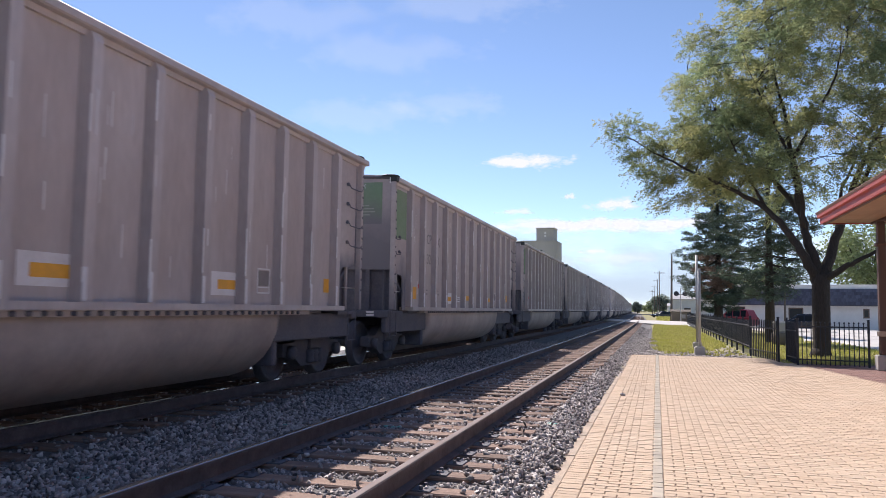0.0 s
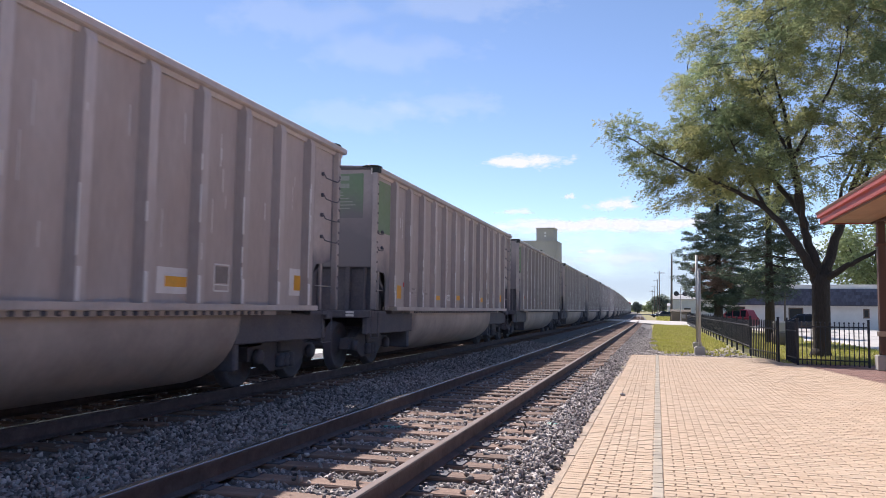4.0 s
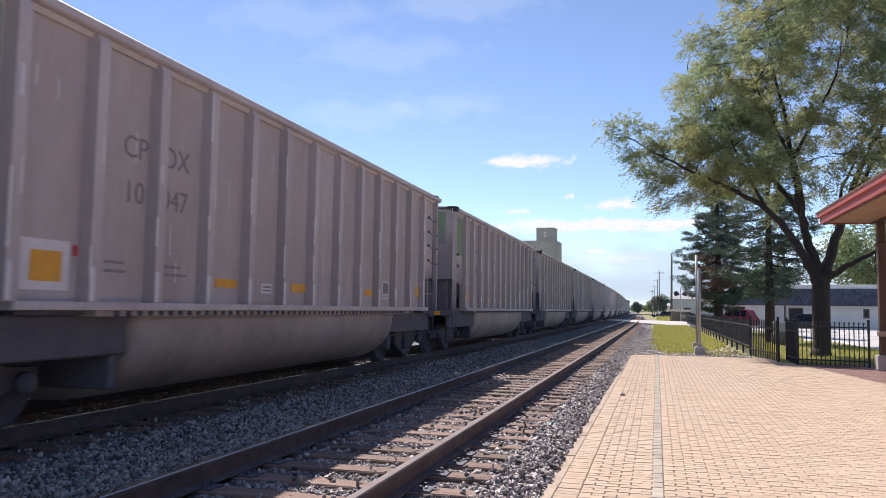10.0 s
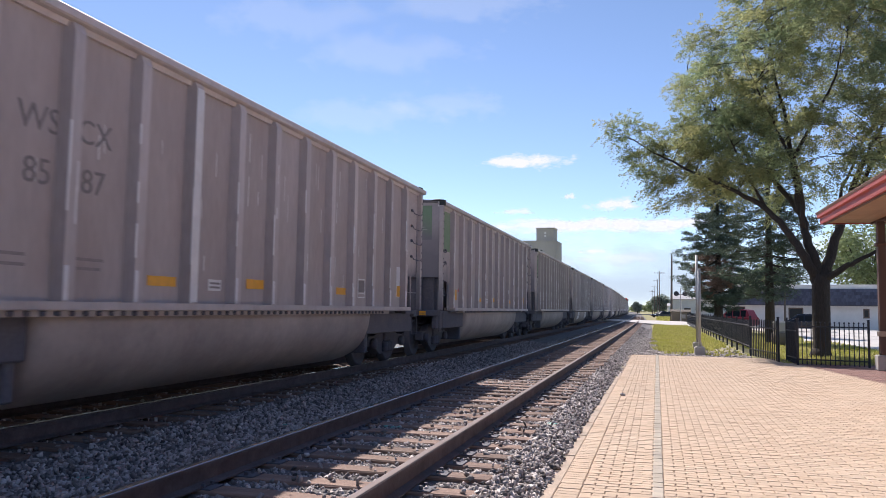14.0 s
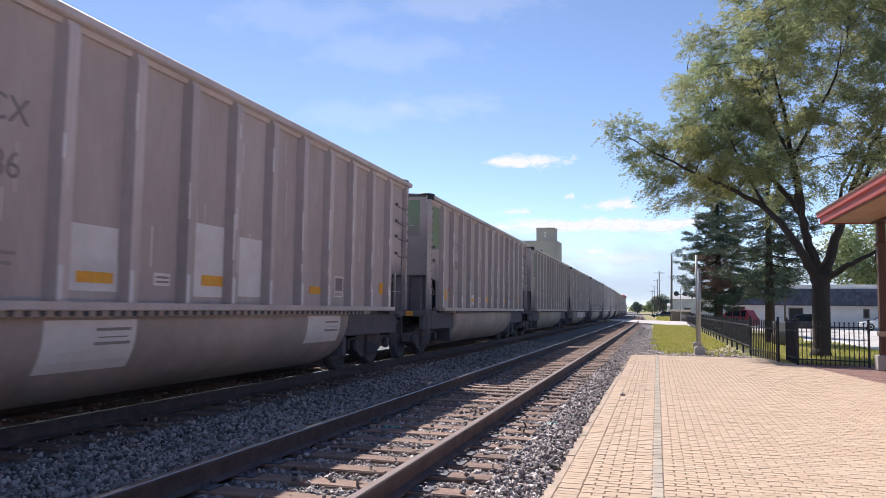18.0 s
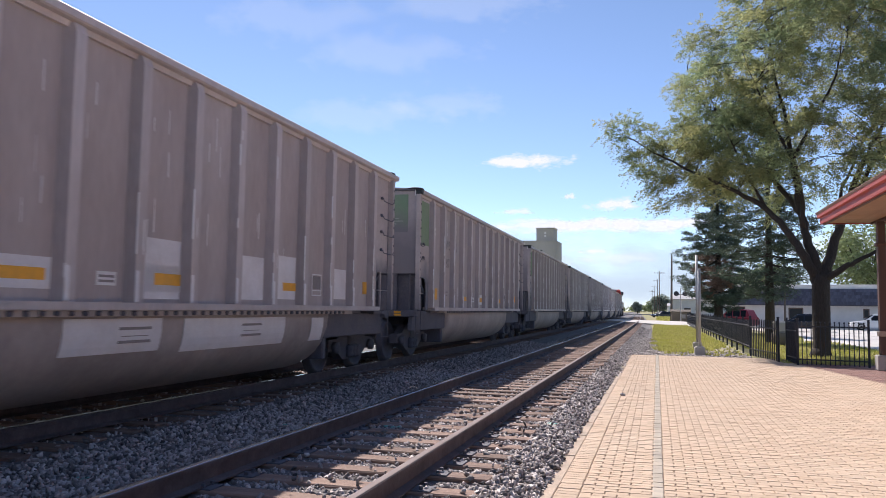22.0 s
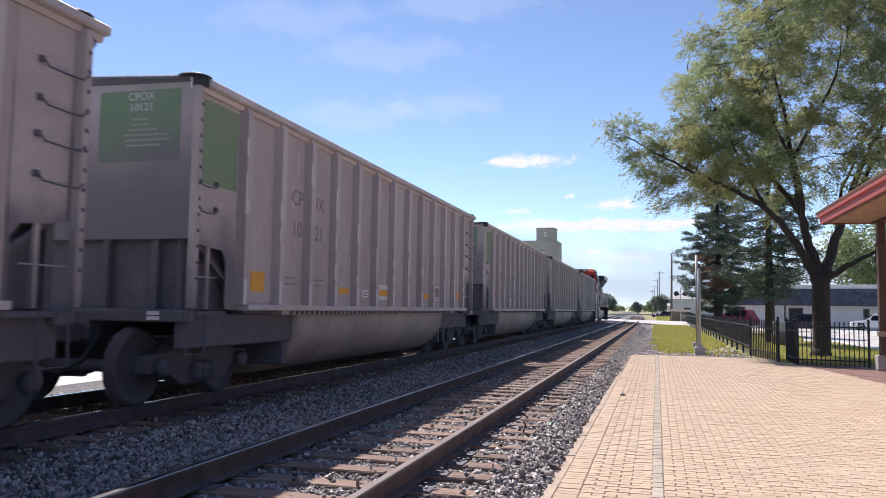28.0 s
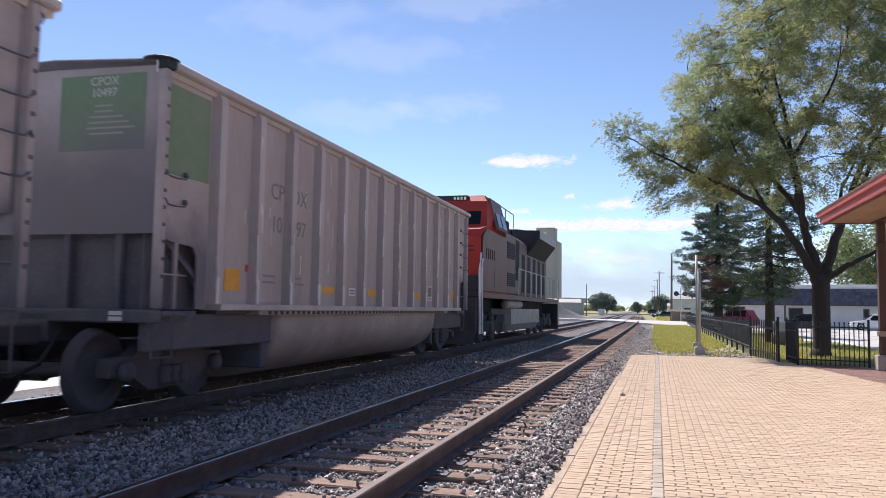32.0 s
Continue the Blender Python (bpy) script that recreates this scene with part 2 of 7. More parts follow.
M["sooty_green"] = sooty_end("sooty_green_sheet", (0.20, 0.315, 0.19), (0.25, 0.315, 0.23), 3.36, 3.98)


# ---- mesh helpers ----
class Build:
    """Gathers corners and faces of one mesh."""

    def __init__(self):
        self.v, self.f, self.mi = [], [], []

    def add(self, verts, faces, mi=0):
        o = len(self.v)
        self.v.extend(tuple(p) for p in verts)
        self.f.extend(tuple(i + o for i in f) for f in faces)
        self.mi.extend([mi] * len(faces))
        return self

    def box(self, x0, x1, y0, y1, z0, z1, c=0.0, mi=0):
        """A box with its long edges chamfered by c."""
        if c <= 0:
            v = [(x, y, z) for z in (z0, z1) for x, y in ((x0, y0), (x1, y0), (x1, y1), (x0, y1))]
            return self.add(v, [(3, 2, 1, 0), (4, 5, 6, 7), (0, 1, 5, 4), (1, 2, 6, 5), (2, 3, 7, 6), (3, 0, 4, 7)], mi)
        rings = []
        for z, k in ((z0, c), (z0 + c, 0), (z1 - c, 0), (z1, c)):
            a, b2, d, e = x0 + k, x1 - k, y0 + k, y1 - k
            q = c if k == 0 else 0.0
            rings.append([(a + q, d, z), (b2 - q, d, z), (b2, d + q, z), (b2, e - q, z), (b2 - q, e, z), (a + q, e, z), (a, e - q, z), (a, d + q, z)])
        v = [p for r in rings for p in r]
        f = [tuple(range(7, -1, -1)), tuple(range(24, 32))]
        for r in range(3):
            for i in range(8):
                j = (i + 1) % 8
                f.append((r * 8 + i, r * 8 + j, r * 8 + 8 + j, r * 8 + 8 + i))
        return self.add(v, f, mi)

    def prism(self, outline, axis, a, b, mi=0):
        """An outline of (u, v) pairs drawn out along an axis from a to b."""
        def at(u, w, t):
            return {"x": (t, u, w), "y": (u, t, w), "z": (u, w, t)}[axis]
        n = len(outline)
        v = [at(u, w, a) for u, w in outline] + [at(u, w, b) for u, w in outline]
        f = [tuple(range(n)), tuple(range(2 * n - 1, n - 1, -1))]
        f += [(i, i + n, (i + 1) % n + n, (i + 1) % n) for i in range(n)]
        return self.add(v, f, mi)

    def tube(self, pts, radii, n=8, closed=True, mi=0):
        """A round bar along points."""
        pts = [Vector(p) for p in pts]
        if not hasattr(radii, "__len__"):
            radii = [radii] * len(pts)
        verts = []
        for i, p in enumerate(pts):
            d = (pts[min(i + 1, len(pts) - 1)] - pts[max(i - 1, 0)]).normalized()
            side = d.cross(Vector((0, 0, 1)) if abs(d.z) < 0.9 else Vector((1, 0, 0))).normalized()
            up = side.cross(d)
            for k in range(n):
                a = 2 * math.pi * k / n
                verts.append(p + radii[i] * (math.cos(a) * side + math.sin(a) * up))
        f = []
        for i in range(len(pts) - 1):
            for k in range(n):
                j = (k + 1) % n
                f.append((i * n + k, i * n + j, i * n + n + j, i * n + n + k))
        if closed:
            f.append(tuple(range(n - 1, -1, -1)))
            f.append(tuple(range(len(verts) - n, len(verts))))
        return self.add(verts, f, mi)

    def turned(self, profile, axis="z", n=16, at=(0, 0, 0), mi=0):
        """A turned body: (radius, height) pairs round an axis."""
        v = []
        for r, h in profile:
            for k in range(n):
                a = 2 * math.pi * k / n
                p = (r * math.cos(a), r * math.sin(a), h)
                if axis == "x":
                    p = (h, p[0], p[1])
                elif axis == "y":
                    p = (p[1], h, p[0])
                v.append((p[0] + at[0], p[1] + at[1], p[2] + at[2]))
        f = []
        for i in range(len(profile) - 1):
            for k in range(n):
                j = (k + 1) % n
                f.append((i * n + k, i * n + j, i * n + n + j, i * n + n + k))
        f.append(tuple(range(n - 1, -1, -1)))
        f.append(tuple(range(len(v) - n, len(v))))
        return self.add(v, f, mi)

    def mesh(self, name, mats, smooth=False, fix=True):
        me = bpy.data.meshes.new(name)
        me.from_pydata([tuple(p) for p in self.v], [], self.f)
        for m in (mats if isinstance(mats, (list, tuple)) else [mats]):
            me.materials.append(m)
        if any(self.mi):
            me.polygons.foreach_set("material_index", self.mi)
        if fix and len(self.f) < 4000:
            bm = bmesh.new()
            bm.from_mesh(me)
            bmesh.ops.recalc_face_normals(bm, faces=bm.faces)
            bm.to_mesh(me)
            bm.free()
        if smooth:
            me.polygons.foreach_set("use_smooth", [True] * len(me.polygons))
        me.update()
        return me


def thing(name, label, category, group="", at=None, kind=""):
    """A top-level Empty that parents its parts."""
    ob = new(name)
    ob.empty_display_size = 0.2
    if at is not None:
        ob.matrix_basis = at
    return tagged(ob, label, category, group, kind)


def part(name, b, mat, parent, label="", smooth=False, at=None, kind="", fix=True):
    """One mesh under a thing or under a part. b: a Build or a ready mesh."""
    ob = new(name, b.mesh(name, mat, smooth, fix) if isinstance(b, Build) else b)
    ob.parent = parent
    if at is not None:
        ob.matrix_basis = at
    return tagged(ob, label, kind=kind)


def solid(name, b, mat, label, category="", group="", kind="", smooth=False, at=None, fix=True):
    """A thing, or a piece of the setting, that is one mesh."""
    ob = new(name, b.mesh(name, mat, smooth, fix))
    if at is not None:
        ob.matrix_basis = at
    return tagged(ob, label, category, group, kind)


def quads_mesh(name, corners, mat):
    """A mesh of loose quads from an array of shape (n, 4, 3)."""
    n = len(corners)
    me = bpy.data.meshes.new(name)
    me.vertices.add(n * 4)
    me.vertices.foreach_set("co", np.asarray(corners, dtype=np.float32).ravel())
    me.loops.add(n * 4)
    me.loops.foreach_set("vertex_index", np.arange(n * 4, dtype=np.int32))
    me.polygons.add(n)
    me.polygons.foreach_set("loop_start", np.arange(0, n * 4, 4, dtype=np.int32))
    me.update(calc_edges=True)
    me.materials.append(mat)
    return me


_letters = {}


def letters(text, size, mat):
    """A flat mesh of lettering in the built-in font, reading along x and standing along y, centred."""
    key = (text, size, mat.name)
    if key not in _letters:
        cu = bpy.data.curves.new("lettering", "FONT")
        cu.body, cu.size, cu.align_x, cu.align_y = text, size, "CENTER", "CENTER"
        cu.resolution_u = 3
        cu.extrude = 0.002
        tmp = bpy.data.objects.new("lettering", cu)
        scene.collection.objects.link(tmp)
        dg = bpy.context.evaluated_depsgraph_get()
        me = bpy.data.meshes.new_from_object(tmp.evaluated_get(dg))
        bpy.data.objects.remove(tmp)
        me.materials.clear()
        me.materials.append(mat)
        _letters[key] = me
    return _letters[key]


def bend(y):
    """How far the tracks swing to the left at y metres ahead, and their slope there."""
    w = 25.0
    e = (y - 112) / w
    return -0.0245 * w * (math.log1p(math.exp(e)) if e < 30 else e), -0.0245 / (1 + math.exp(-min(e, 30)))


# the couplers run in and out: metres by which the train lags its even pace, second by second
SLIP = [(0, -0.20), (1, -0.05), (2, -0.18), (3, 0.02), (6, 0.15), (7, 0.10), (8, 0.22), (9, 0.15), (10, 0.14), (11, -0.30), (12, -0.28), (13, 0.0), (14, 0.0), (17, -0.08), (18, 0.0),
        (19, 0.08), (20, 0.03), (21, 0.03), (22, 0.0), (23, 0.0), (24, -0.13), (25, 0.0), (28, 0.10), (29, 0.12), (30, 0.0), (31, -0.11), (32, -0.22)]


def travelled(t):
    """Metres that the train has gone since the clip's start."""
    u = t - 16
    slip = 0.0
    for (a, da), (c, dc) in zip(SLIP, SLIP[1:]):
        if a <= t <= c:
            slip = da + (dc - da) * (t - a) / (c - a)
            break
    return -9.58345436e-05 * u ** 3 - 4.53670389e-03 * u ** 2 + 12.3815993 * u + 198.8744467 - slip


# ---- ground and tracks ----
def stations():
    ys = list(range(-40, 60, 10)) + list(range(60, 220, 8)) + list(range(220, 720, 50))
    return [float(y) for y in ys]


def swept(b, outline, centre, closed=True, mi=0, ys=None):
    """An outline of (x, z) drawn along a track that follows its bend."""
    ys = ys or stations()
    n = len(outline)
    v = [(centre + bend(y)[0] + u, y, w) for y in ys for u, w in outline]
    f = []
    for i in range(len(ys) - 1):
        for k in range(n if closed else n - 1):
            j = (k + 1) % n
            f.append((i * n + k, i * n + n + k, i * n + n + j, i * n + j))
    if closed:
        f += [tuple(range(n)), tuple(range(len(v) - 1, len(v) - n - 1, -1))]
    return b.add(v, f, mi)


g = Build()
lim = [-3000, -800, -200, -60, -20, 0, 20, 60, 200, 800, 3000]
gv = [(x, y, -0.03) for y in lim for x in lim]
gn = len(lim)
g.add(gv, [(i * gn + j, i * gn + j + 1, i * gn + gn + j + 1, i * gn + gn + j) for i in range(gn - 1) for j in range(gn - 1)])
solid("ground", g, M["soil"], "flat mown grass and soil ground", "ground", kind="structure")

BED = [(-13.2, -0.028), (-10.2, -0.02), (-8.9, 0.06), (-8.2, 0.09), (-5.45, 0.09), (-4.95, 0.03), (-4.55, 0.03), (-4.05, 0.09), (-1.3, 0.09), (-1.14, 0.065), (-0.93, -0.025)]


def bed_height(x):
    for (a, za), (c, zc) in zip(BED, BED[1:]):
        if a <= x <= c:
            return za + (zc - za) * (x - a) / (c - a)
    return -0.03


bed = Build()
swept(bed, BED, 0.0, closed=False)
solid("ballast_bed", bed, M["ballast_bed"], "grey crushed-stone ballast bed under two tracks", "ballast", kind="structure", smooth=True, fix=False)


yard = Build()
yard.add([(x, y, -0.014) for y in (-60, -20, 20, 60, 88) for x in (-34, -22, -10.6)], [(3 * i + j, 3 * i + j + 1, 3 * i + j + 4, 3 * i + j + 3) for i in range(4) for j in range(2)])
solid("limestone_yard", yard, M["limestone"], "bright crushed-limestone strip beyond the far track", "gravel", kind="structure")

shoulder = Build()
sh_rows = [(-0.95, 0.12, 27.9), (-1.0, 0.10, 32.0), (-1.05, -0.05, 40.0), (-1.1, -0.25, 55.0), (-1.2, -0.45, 75.0), (-1.5, -0.8, 96.0)]
shoulder.add([(x, y, -0.018) for a, c, y in sh_rows for x in (a, c)], [(2 * i, 2 * i + 1, 2 * i + 3, 2 * i + 2) for i in range(len(sh_rows) - 1)])
solid("gravel_shoulder", shoulder, M["ballast_bed"], "gravel shoulder between track and grass verge", "gravel", kind="structure")


def track(centre, label, first, last, joined):
    t = thing("railway_track", label, "railway track", kind="structure")
    for side in (-0.7525, 0.7525):
        r = Build()
        foot, top = RAIL_Z - 0.172, RAIL_Z
        prof = [(-0.075, foot), (0.075, foot), (0.075, foot + 0.012), (0.012, foot + 0.032), (0.010, top - 0.045), (0.036, top - 0.038),
                (0.036, top - 0.008), (0.028, top - 0.001), (-0.028, top - 0.001), (-0.036, top - 0.008), (-0.036, top - 0.038), (-0.010, top - 0.045),
                (-0.012, foot + 0.032), (-0.075, foot + 0.012)]
        swept(r, prof, centre + side)
        rail = part("rail", r, M["rail_side"], t, fix=False)
        h = Build()
        swept(h, [(-0.030, top - 0.0005), (0.030, top - 0.0005), (0.026, top + 0.002), (-0.026, top + 0.002)], centre + side)
        part("running_surface", h, M["rail_dull" if side > 0 and centre > -4 else "rail_top"], rail, "polished steel running surface", fix=False)
    rnd = random.Random(int(-centre * 100))
    tie = Build().box(-1.30, 1.30, -0.11, 0.11, -0.08, 0.125, 0.012)
    tie2 = Build().prism([(-0.105, -0.08), (0.112, -0.08), (0.115, 0.113), (0.09, 0.128), (0.02, 0.117), (-0.09, 0.124), (-0.115, 0.11)], "x", -1.28, 1.31)
    meshes = [tie.mesh("tie", M["tie"]), tie2.mesh("tie", M["tie"])]
    plate = Build().box(-0.18, 0.18, -0.095, 0.095, 0.124, 0.136, 0.003)
    spikes = Build()
    for dx in (-0.10, 0.10):
        for dy in (-0.06, 0.06):
            spikes.box(dx - 0.013, dx + 0.013, dy - 0.013, dy + 0.013, 0.136, 0.165)
    plate.v += [p for p in spikes.v]
    o = 32
    plate.f += [tuple(i + o for i in f) for f in spikes.f]
    plate.mi += spikes.mi
    plate_mesh = plate.mesh("tie_plate", M["iron"])
    y, rest = first, Build()
    while y < last:
        m = pose(centre + bend(y)[0] + rnd.uniform(-0.05, 0.05), y + rnd.uniform(-0.03, 0.03), rnd.uniform(-0.012, 0.004), 0, 0, rnd.uniform(-1.6, 1.6))
        if joined or y > 62 or y < 0:
            for base in (tie.v,):
                rest.add([m @ Vector(p) for p in base], tie.f)
        else:
            ob = part("tie", meshes[rnd.random() < 0.5], None, t)
            ob.matrix_basis = m
            if y < 26:
                for side in (-0.7525, 0.7525):
                    pl = part("tie_plate", plate_mesh, None, ob)
                    pl.matrix_basis = pose(side, 0, 0)
        y += 0.52
    part("far_ties", rest, M["tie"], t, "far sleepers", kind="stuff", fix=False)
    return t


track(T1, "single track of rusted rails on weathered sleepers", -28.48, 190.0, False)
track(T2, "busy track of rails under the coal train", -28.48, 150.0, True)

ICO = []
phi = (1 + 5 ** 0.5) / 2
for a, c in ((-1, phi), (1, phi), (-1, -phi), (1, -phi)):
    ICO.append((a, c, 0))
for a, c in ((-1, phi), (1, phi), (-1, -phi), (1, -phi)):
    ICO.append((0, a, c))
for a, c in ((phi, -1), (phi, 1), (-phi, -1), (-phi, 1)):
    ICO.append((a, 0, c))
ICO = np.array(ICO) / np.linalg.norm(ICO[0])
_d = np.linalg.norm(ICO[:, None] - ICO[None], axis=2)
_e = _d.min(where=_d > 0.01, initial=9) * 1.01
ICO_F = [(i, j, k) for i in range(12) for j in range(i + 1, 12) for k in range(j + 1, 12) if _d[i, j] < _e and _d[j, k] < _e and _d[i, k] < _e]
ICO_F = np.array([f if np.dot(np.cross(ICO[f[1]] - ICO[f[0]], ICO[f[2]] - ICO[f[0]]), ICO[f[0]]) > 0 else (f[0], f[2], f[1]) for f in ICO_F])


CHIP = np.array([(x, y, z) for z in (-1, 1) for x, y in ((-1, -1), (1, -1), (1, 1), (-1, 1))], float) * 0.72
CHIP_F = np.array([(0, 3, 2), (0, 2, 1), (4, 5, 6), (4, 6, 7), (0, 1, 5), (0, 5, 4), (1, 2, 6), (1, 6, 5), (2, 3, 7), (2, 7, 6), (3, 0, 4), (3, 4, 7)])


def pebbles(name, places, sizes, mat, label, category, rng, flat=0.7):
    """Many angular stone chips in one mesh."""
    n = len(places)
    v = np.repeat(CHIP[None], n, 0) + rng.uniform(-0.42, 0.42, (n, 8, 3))
    v *= sizes[:, None, None] * np.stack([rng.uniform(0.85, 1.5, n), rng.uniform(0.7, 1.15, n), rng.uniform(0.45, 0.9, n) * flat / 0.7], 1)[:, None, :]
    q = rng.normal(size=(n, 4))
    q /= np.linalg.norm(q, axis=1)[:, None]
    w, x, y, z = q.T
    R = np.stack([1 - 2 * (y * y + z * z), 2 * (x * y - z * w), 2 * (x * z + y * w), 2 * (x * y + z * w), 1 - 2 * (x * x + z * z), 2 * (y * z - x * w),
                  2 * (x * z - y * w), 2 * (y * z + x * w), 1 - 2 * (x * x + y * y)], 1).reshape(n, 3, 3)
    v = np.einsum("nij,nkj->nki", R, v) + places[:, None, :]
    f = (CHIP_F[None] + 8 * np.arange(n)[:, None, None]).reshape(-1, 3)
    me = bpy.data.meshes.new(name)
    me.vertices.add(n * 8)
    me.vertices.foreach_set("co", v.astype(np.float32).ravel())
    me.loops.add(len(f) * 3)
    me.loops.foreach_set("vertex_index", f.astype(np.int32).ravel())
    me.polygons.add(len(f))
    me.polygons.foreach_set("loop_start", np.arange(0, len(f) * 3, 3, dtype=np.int32))
    me.update(calc_edges=True)
    me.materials.append(mat)
    return tagged(new(name, me), label, category, kind="stuff")


def lay_ballast():
    rng = np.random.default_rng(5)
    spots = []
    for x0, x1, y0, y1, dens in ((-5.4, -0.93, 4.2, 10, 1300), (-5.4, -0.93, 10, 18, 800), (-5.6, -0.85, 18, 34, 220), (-4.6, -0.5, 34, 70, 50), (-1.1, 0.05, 27.95, 45, 200), (-9.2, -5.4, 4, 20, 90), (-5.4, -0.93, -12, 4.2, 160), (-9.2, -5.4, -12, 4, 60)):
        n = int((x1 - x0) * (y1 - y0) * dens)
        spots.append(np.stack([rng.uniform(x0, x1, n), rng.uniform(y0, y1, n), rng.uniform(0, 1, n)], 1))
    s = np.concatenate(spots)
    y_tie = np.abs(((s[:, 1] + 3.0) / 0.52) % 1 - 0.5) > 0.5 - 0.115 / 0.52
    on_tie = y_tie & (np.abs(s[:, 0] - T1) < 1.27)
    rail = np.minimum(np.abs(s[:, 0] - T1 - 0.7525), np.abs(s[:, 0] - T1 + 0.7525)) < 0.10
    keep = ~(on_tie & (s[:, 2] < 0.972)) & ~rail
    s, on = s[keep], on_tie[keep]
    z = np.array([bed_height(x) for x in s[:, 0]]) + rng.uniform(-0.045, 0.010, len(s)) + np.where(on, 0.055, 0) + np.where(np.abs(s[:, 0] - T1) > 1.3, 0.02, 0)
    size = rng.uniform(0.010, 0.029, len(s)) * np.where(s[:, 0] > -1.3, 1.15, 1.0)
    pebbles("ballast_stones", np.stack([s[:, 0], s[:, 1], z], 1), size, M["stone"], "angular grey crushed-stone ballast between the rails", "ballast", rng)


lay_ballast()

# ---- platform ----
PLAT_END = 27.9
platform = thing("platform", "buff brick station platform with a grey guide strip", "platform", kind="structure")
slab = Build().box(-0.83, 40, -40, PLAT_END, -0.25, -0.010)
part("base_slab", slab, M["joint"], platform)
kerb = Build()
rk = random.Random(4)
y = -6.0
while y < PLAT_END:
    step = rk.uniform(0.5, 1.5)
    kerb.box(-0.955 + rk.uniform(-0.05, 0.045), -0.834, y, min(y + step - 0.006, PLAT_END), -0.28, -0.004 - rk.uniform(0, 0.014), 0.008)
    y += step
part("kerb", kerb, M["kerb"], platform, "crumbling concrete kerb")


def brick_mesh(lx, ly, mat):
    b = Build()
    c, h = 0.006, 0.055
    x, y = lx / 2, ly / 2
    v = [(-x + c, -y + c, 0), (x - c, -y + c, 0), (x - c, y - c, 0), (-x + c, y - c, 0), (-x, -y, -c), (x, -y, -c), (x, y, -c), (-x, y, -c),
         (-x, -y, -h), (x, -y, -h), (x, y, -h), (-x, y, -h)]
    f = [(0, 1, 2, 3)] + [(i, i + 4, (i + 1) % 4 + 4, (i + 1) % 4) for i in range(4)] + [(i + 4, i + 8, (i + 1) % 4 + 8, (i + 1) % 4 + 4) for i in range(4)]
    return b.add(v, f)


def lay_bricks():
    rnd = random.Random(11)
    kinds = {"paver": (0.194, 0.0958), "paver_edge": (0.194, 0.0958), "paver_grey": (0.0945, 0.194), "paver_red": (0.194, 0.0958), "half": (0.093, 0.0958)}
    mats = {"paver": "paver", "paver_edge": "paver", "paver_grey": "paver_grey", "paver_red": "paver_red", "half": "paver"}
    base = {k: brick_mesh(*s, None) for k, s in kinds.items()}
    near = {k: base[k].mesh("brick", M[mats[k]]) for k in kinds}
    far = {k: Build() for k in ("paver", "paver_grey", "paver_red")}
    count = 0
    pitch_x, pitch_y = 0.2015, 0.0985
    row = 0
    y = -6.27
    while y < PLAT_END - 0.06:
        spots = [("paver_edge", -0.73, y)]
        if row % 2 == 0:
            spots.append(("paver_grey", 0.0, y + pitch_y / 2))
        off = (row % 2) * pitch_x / 2
        x = -0.628
        if off:
            spots.append(("half", x + 0.048, y))
        k = x + off + pitch_x / 2
        while k < -0.10:
            spots.append(("paver", k, y))
            k += pitch_x
        if off and k - pitch_x / 2 < -0.12:
            spots.append(("half", -0.098, y))
        k = 0.052 + pitch_x / 2 - off
        if off:
            k += pitch_x
            spots.append(("half", 0.052 + 0.048, y))
        while k < 8.2:
            red = k > 4.78 - (y - 19.5) * 0.13
            spots.append(("paver_red" if red else "paver", k, y))
            k += pitch_x
        for kind, bx, by in spots:
            m = pose(bx + rnd.uniform(-0.002, 0.002), by + rnd.uniform(-0.002, 0.002), rnd.uniform(-0.003, 0.002), rnd.uniform(-0.5, 0.5), rnd.uniform(-0.4, 0.4), rnd.uniform(-0.9, 0.9))
            if 5.75 < by < 7.0 and bx < 1.9 and count < 300:
                part("brick", near[kind], None, platform).matrix_basis = m
                count += 1
            else:
                far[mats[kind]].add([m @ Vector(p) for p in base[kind].v], base[kind].f)
        y += pitch_y
        row += 1
    for k, label in (("paver", "buff clay paving bricks"), ("paver_grey", "grey guide-strip bricks"), ("paver_red", "dull red paving bricks by the canopy")):
        part("bricks", far[k], M[k], platform, label, kind="stuff", fix=False)


